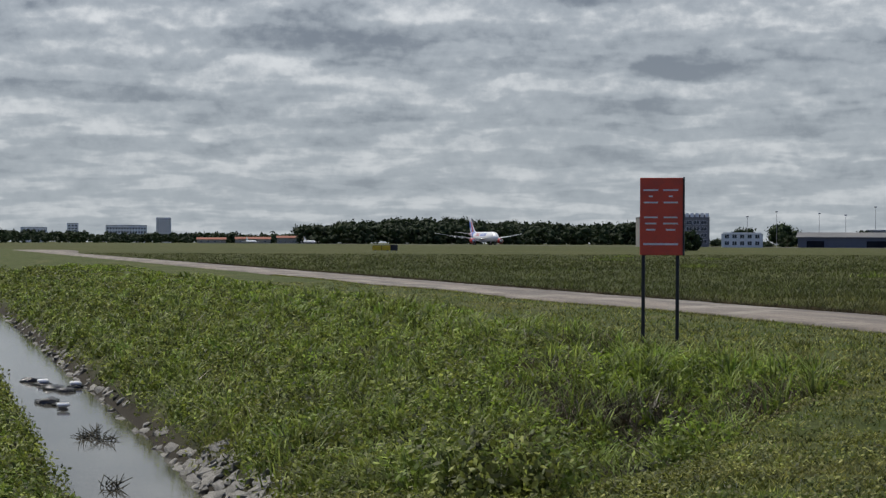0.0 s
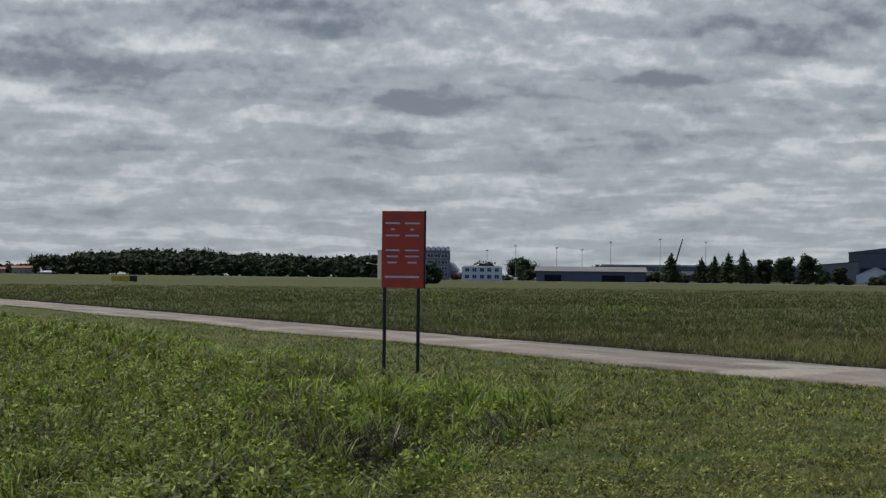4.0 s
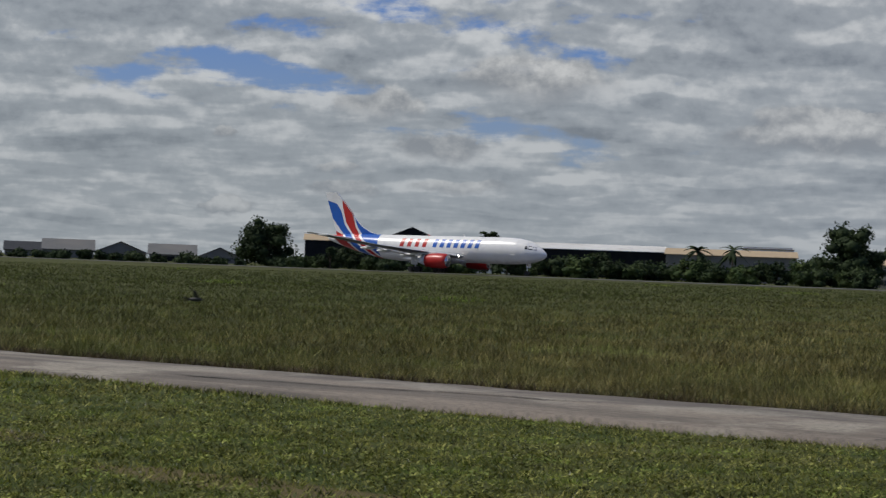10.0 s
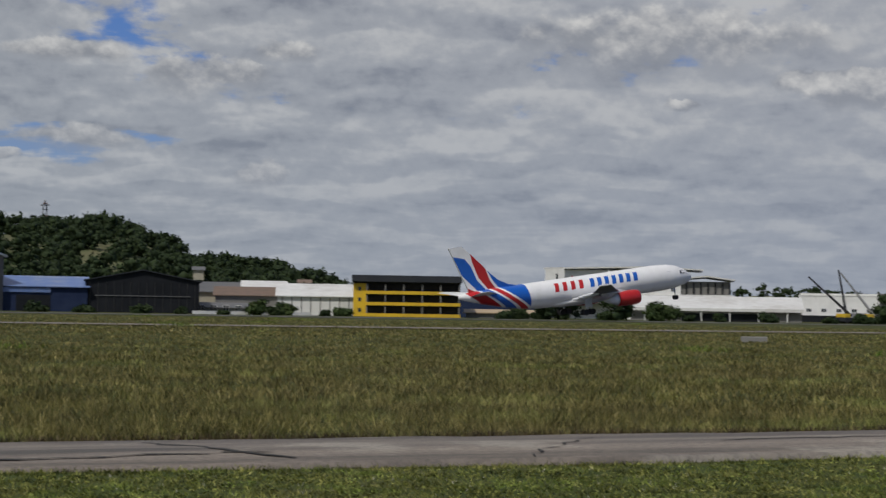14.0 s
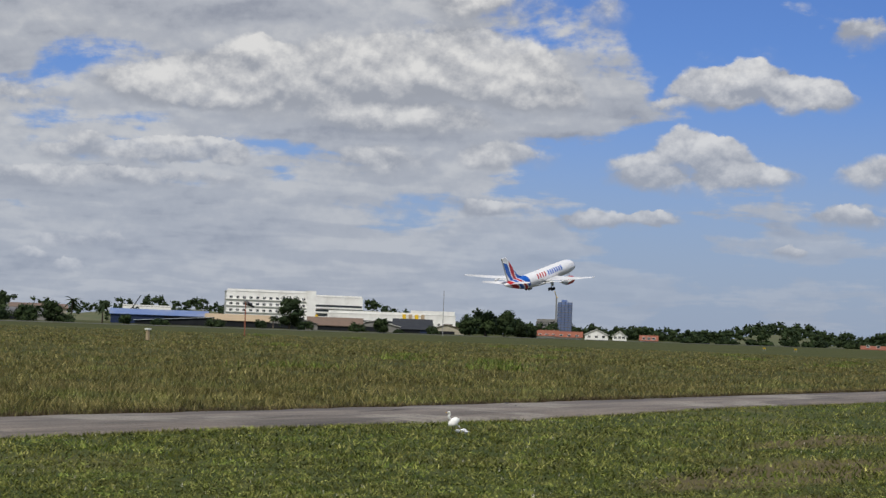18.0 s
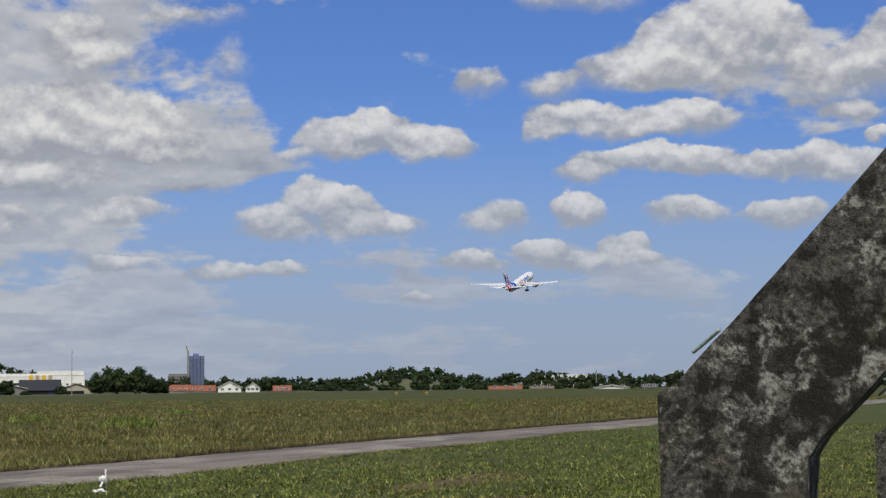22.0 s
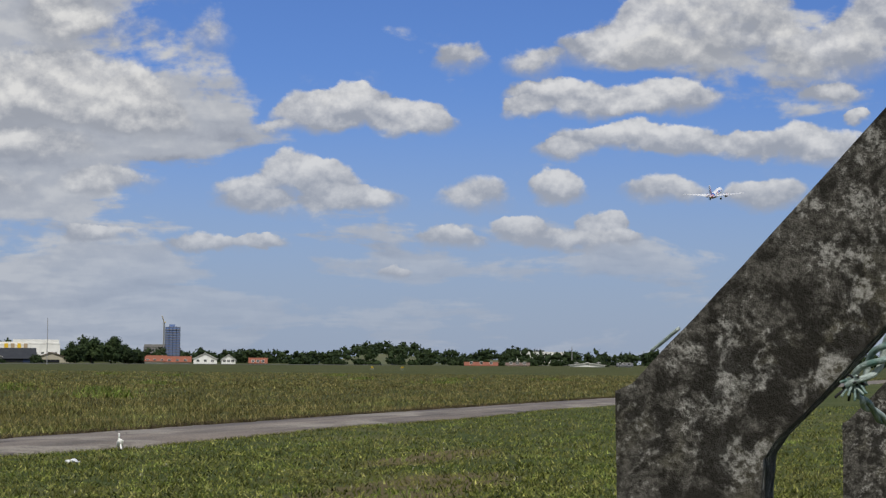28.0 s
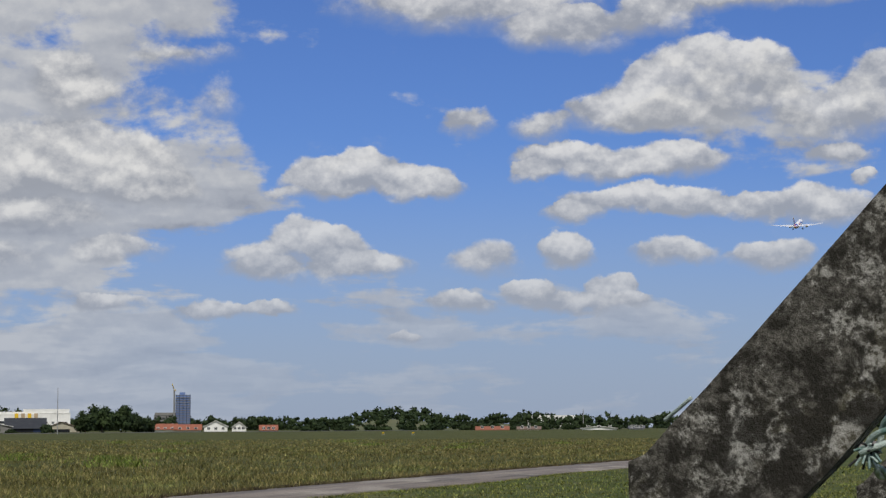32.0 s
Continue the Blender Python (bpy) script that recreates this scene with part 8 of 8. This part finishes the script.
def cord(name, points, radius, material, parent, label="", sides=7):
    """A smooth cord through points."""
    pts = [Vector(p) for p in points]
    path = []
    for i in range(len(pts) - 1):
        p0, p1, p2, p3 = pts[max(i - 1, 0)], pts[i], pts[i + 1], pts[min(i + 2, len(pts) - 1)]
        for k in range(5):
            s = k / 5
            path.append(0.5 * ((2 * p1) + (p2 - p0) * s + (2 * p0 - 5 * p1 + 4 * p2 - p3) * s * s + (3 * p1 - p0 - 3 * p2 + p3) * s ** 3))
    path.append(pts[-1])
    rings = []
    for i, p in enumerate(path):
        d = (path[min(i + 1, len(path) - 1)] - path[max(i - 1, 0)]).normalized()
        a = d.orthogonal().normalized()
        b = d.cross(a)
        rings.append([p + (a * math.cos(2 * math.pi * j / sides) + b * math.sin(2 * math.pi * j / sides)) * radius for j in range(sides)])
    for i in range(1, len(rings)):
        best = min(range(sides), key=lambda s: sum((rings[i][(j + s) % sides] - rings[i - 1][j]).length for j in range(0, sides, 2)))
        rings[i] = rings[i][best:] + rings[i][:best]
    return part(name, loft(rings), material, parent, label, smooth=True)


def make_twine():
    t = thing("twisted_twine", Matrix.Identity(4), "green and white plastic twine twisted round the post arm", "twine")
    a, b = on_post(0.196, 0.004, -0.012), on_post(0.36, 0.185, -0.012)
    axis = (b - a).normalized()
    e1 = (AXES @ Vector((0, 1, 0))).normalized()
    e2 = axis.cross(e1).normalized()
    for k, (m, phase) in enumerate(((TWINE, 0), (TWINE_PALE, 2.09), (TWINE, 4.19))):
        pts = []
        for i in range(29):
            s = i / 28
            ang = s * 26 + phase
            pts.append(a + (b - a) * s + (e1 * math.cos(ang) + e2 * math.sin(ang)) * (0.0046 + 0.0018 * math.sin(11 * s)))
        cord("strand", pts, 0.0028, m, t)
    rng = random.Random(4)
    for i in range(24):
        d = Vector((rng.uniform(-1, 1), rng.uniform(-1, 1), rng.uniform(-1, 1))).normalized()
        p = a + axis * 0.008 * rng.random()
        cord("frayed_end", [p, p + d * 0.007, p + d * 0.013 + Vector((0, 0, -0.003))], 0.0012, (TWINE, TWINE_PALE, BLACK_STEEL)[i % 3], t, sides=5)
    # a second thinner cord running on to the next post
    c, e = on_post(0.203, -0.004, 0.0), on_post(0.40, -0.10, 0.9)
    axis = (e - c).normalized()
    e2 = axis.cross(e1).normalized()
    for k, m in enumerate((TWINE, TWINE_PALE)):
        pts = []
        for i in range(41):
            s = i / 40
            ang = s * 70 + k * math.pi
            pts.append(c + (e - c) * s + Vector((0, 0, -0.05 * math.sin(math.pi * s))) + (axis.orthogonal().normalized() * math.cos(ang) + e2 * math.sin(ang)) * 0.0030)
        cord("thin_cord", pts, 0.0026, m, t, sides=5)
    clip = [on_post(0.024, 0.035, 0.045), on_post(0.034, 0.042, 0.04), on_post(0.05, 0.054, 0.03)]
    cord("tie_end", clip, 0.0017, TWINE_PALE, t, "pale tie end")
    # barbed wire from the arm back past the camera, wound with twine
    w = thing("barbed_wire", Matrix.Identity(4), "barbed wire strand wound with green plastic twine", "wire")
    line = [on_post(0.30, 0.118, -0.002), (1.1, 0.040, 1.740), (0.6, 0.014, 1.718), (0.352, 0.006, 1.713), (0.22, 0.002, 1.718), (0.0, 0.050, 1.805), (-0.6, 0.10, 1.86)]
    cord("wire", line, 0.0016, WIRE, w)
    mid = Vector((0.352, 0.006, 1.713))
    along = Vector((-0.13, -0.004, 0.005)).normalized()
    side = Vector((0, 1, 0))
    up = Vector((0, 0, 1))
    for k, m in enumerate((TWINE, BLACK_STEEL)):
        pts = []
        for i in range(25):
            s = i / 24
            ang = s * 16 + k * 2.8
            pts.append(mid - along * 0.045 + along * 0.17 * s + (side * math.cos(ang) + up * math.sin(ang)) * 0.0026)
        cord("wound_twine", pts, 0.0021, m, w)
    for k, (du, dv) in enumerate(((0.0125, -0.006), (0.011, -0.012))):
        p = mid - along * (0.035 + 0.010 * k)
        q = p + Vector((0.004, du, dv + 0.006))
        cord("barb", [p, p + Vector((0.001, du * 0.4, dv * 0.9)), q], 0.0010, TWINE, w)
        cord("barb_tip", [q, q + Vector((0.0, 0.0032, 0.0012))], 0.0017, BLACK_STEEL, w)


make_twine()


# ---- birds and litter ----
def make_egret():
    white = surface("white_feather", (0.80, 0.80, 0.77), 0.8, tint=(0.70, 0.70, 0.66), scale=20.0, amount=0.5)
    beak = surface("yellow_beak", (0.60, 0.38, 0.05), 0.5, scale=8.0, amount=0.2)
    t = thing("egret", pose(27.9, 16.7, 0), "white egret standing on the lawn", "bird")
    bm = bmesh.new()
    bmesh.ops.create_uvsphere(bm, u_segments=14, v_segments=9, radius=1.0, matrix=pose(0, 0, 0.27, 0, 35, 0) @ Matrix.Diagonal((0.155, 0.070, 0.080, 1)))
    part("body", bm, white, t, smooth=True)
    part("tail", prism([(-0.10, 0.20), (-0.06, 0.26), (-0.20, 0.16), (-0.21, 0.13)], -0.02, 0.02), white, t)
    cord("neck", [(0.09, 0, 0.33), (0.135, 0, 0.38), (0.11, 0, 0.43), (0.115, 0, 0.475)], 0.022, white, t)
    bm = bmesh.new()
    bmesh.ops.create_uvsphere(bm, u_segments=10, v_segments=7, radius=1.0, matrix=Matrix.Translation((0.13, 0, 0.485)) @ Matrix.Diagonal((0.045, 0.026, 0.026, 1)))
    part("head", bm, white, t, smooth=True)
    part("beak", tube((0.165, 0, 0.485), (0.235, 0, 0.47), 0.010, 0.002, 6), beak, t)
    for y in (-0.03, 0.03):
        part("leg", add_tube(tube((-0.01, y, 0.22), (-0.02, y, 0.10), 0.007), (-0.02, y, 0.10), (0.0, y, 0.0), 0.006, 0.006), BLACK_STEEL, t)
    for s in (-1, 1):
        bm = bmesh.new()
        bmesh.ops.create_uvsphere(bm, u_segments=10, v_segments=6, radius=1.0, matrix=pose(-0.03, s * 0.06, 0.265, 0, 35, 0) @ Matrix.Diagonal((0.14, 0.016, 0.06, 1)))
        part("folded_wing", bm, white, t, smooth=True)
    for ob in t.children:
        ob.data.transform(Matrix.Scale(0.72, 4))
    return t


def make_swallow():
    dark = surface("dark_feather", (0.02, 0.02, 0.024), 0.6, scale=20.0, amount=0.4)
    t = thing("swallow", pose(0, 0, 0), "small dark swallow in flight", "bird")
    bm = bmesh.new()
    bmesh.ops.create_uvsphere(bm, u_segments=10, v_segments=7, radius=1.0, matrix=Matrix.Diagonal((0.085, 0.026, 0.026, 1)))
    part("body", bm, dark, t, smooth=True)
    part("tail", prism([(-0.07, 0.012), (-0.16, 0.045), (-0.12, 0.0), (-0.16, -0.045), (-0.07, -0.012)], -0.003, 0.003, "z"), dark, t)
    for s in (-1, 1):
        part("wing", prism([(0.05, s * 0.01), (0.02, s * 0.09), (-0.07, s * 0.17), (-0.02, s * 0.09), (-0.02, s * 0.01)], -0.003, 0.003, "z"), dark, t, m=pose(0, 0, 0.005, s * 28, 0, 0))
    return t


egret = make_egret()
swallow = make_swallow()
t = thing("paper_scrap", Matrix.Translation((25.7, 15.2, 0.03)), "crumpled white scrap lying on the lawn", "litter")
bm = bmesh.new()
bmesh.ops.create_icosphere(bm, subdivisions=2, radius=0.11)
for v in bm.verts:
    v.co *= 1 + 0.5 * noise.noise(v.co * 14)
    v.co.z *= 0.42
part("scrap", bm, PAINT_WHITE, t)


# ---- what moves ----
def nose_at(x, y, z, climb, bank=0.0):
    """Pose of the aircraft whose nose tip is at a place, with its nose raised by climb degrees."""
    turn = pose(0, 0, 0, 0, -climb, 0) @ pose(0, 0, 0, bank, 0, 0)
    return Matrix.Translation(Vector((x, y, z)) - turn @ Vector((26.9, 0, 4.05))) @ turn


def motions():
    walk(aircraft, [(t, nose_at(x, y, z, p)) for (t, x, y, z, p) in (
        (0, -940.4, 305, 4.60, 0), (1, -872.0, 305, 4.60, 0), (2, -802.6, 305, 4.60, 0), (5, -580.5, 305, 4.65, 0), (6, -501.0, 305, 4.7, 0.1), (7.5, -381.3, 305, 4.75, 0.1),
        (9, -254.6, 305, 4.8, 0.1), (10, -166.9, 305, 4.8, 0.1), (10.5, -124.5, 305, 4.85, 0.2), (11, -80.7, 305, 4.95, 0.4), (11.5, -35.4, 305, 5.25, 1.2), (12, 10.3, 305, 5.75, 2.4),
        (13, 103.2, 305, 7.4, 5.6), (14, 197.9, 305, 9.7, 8.4), (14.5, 242.5, 305, 10.8, 9.2), (15, 291.3, 305, 12.32, 9.95), (15.5, 340.3, 305, 14.18, 11.1), (17.5, 539.1, 305, 24.18, 13.0),
        (18, 589.3, 305, 27.73, 13.2), (19, 687.5, 305, 35.48, 13.8), (21, 895.9, 305, 55.07, 14.3), (23, 1097.9, 305, 78.22, 14.3), (26, 1398.5, 299, 123.79, 14.5),
        (29, 1593.0, 273, 163.7, 14.5), (30, 1660.0, 269, 176.4, 14.5), (31, 1730.0, 263, 191.7, 14.5), (32, 1795.0, 257, 203.2, 14.5))])
    def walker(x, y, turn, dip=0.0):
        return pose(x, y, float(ground_z(x, y)) - dip, 0, 0, turn)
    walk(egret, [(0, walker(25.3, 15.2, 160)), (18, walker(25.4, 15.2, 160)), (19, walker(25.7, 15.4, 100)), (20, walker(25.8, 15.4, 40)), (22, walker(26.0, 15.3, 10)), (24, walker(27.3, 15.7, 15)), (26, walker(28.8, 16.1, 30)), (29, walker(29.3, 16.4, 60)), (30, walker(30.2, 16.9, 120)), (32, walker(30.4, 17.0, 150))])

    def flying(az, far, el, turn, bank):
        return Matrix.Translation(spot(az, far, EYE + far * math.tan(radians(el)))) @ pose(0, 0, 0, bank, 0, turn)
    walk(swallow, [(0, flying(-20, 60, 20, 150, 0)), (4.5, flying(-38, 30, 9, 180, 20)), (5.5, flying(-45, 18, 0, 200, 40)), (6, flying(-53.2, 15, -4.4, 220, 50)), (6.5, flying(-51.0, 18, -2.5, 160, 20)), (7, flying(-46.4, 22, 0.9, 110, 20)), (7.4, flying(-54.7, 22, -2.2, 160, 30)), (8, flying(-70, 26, -1.0, 120, 0)), (9, flying(-74, 26, 1.0, 60, 0)),
                   (10, flying(-39.7, 22, -1.26, 20, -40)), (10.5, flying(-28.7, 22, 5.17, -10, 30)), (12, flying(-25, 40, 16, -60, 0)), (20, flying(-40, 200, 30, -60, 0)), (32, flying(-60, 400, 30, -60, 0))])


motions()
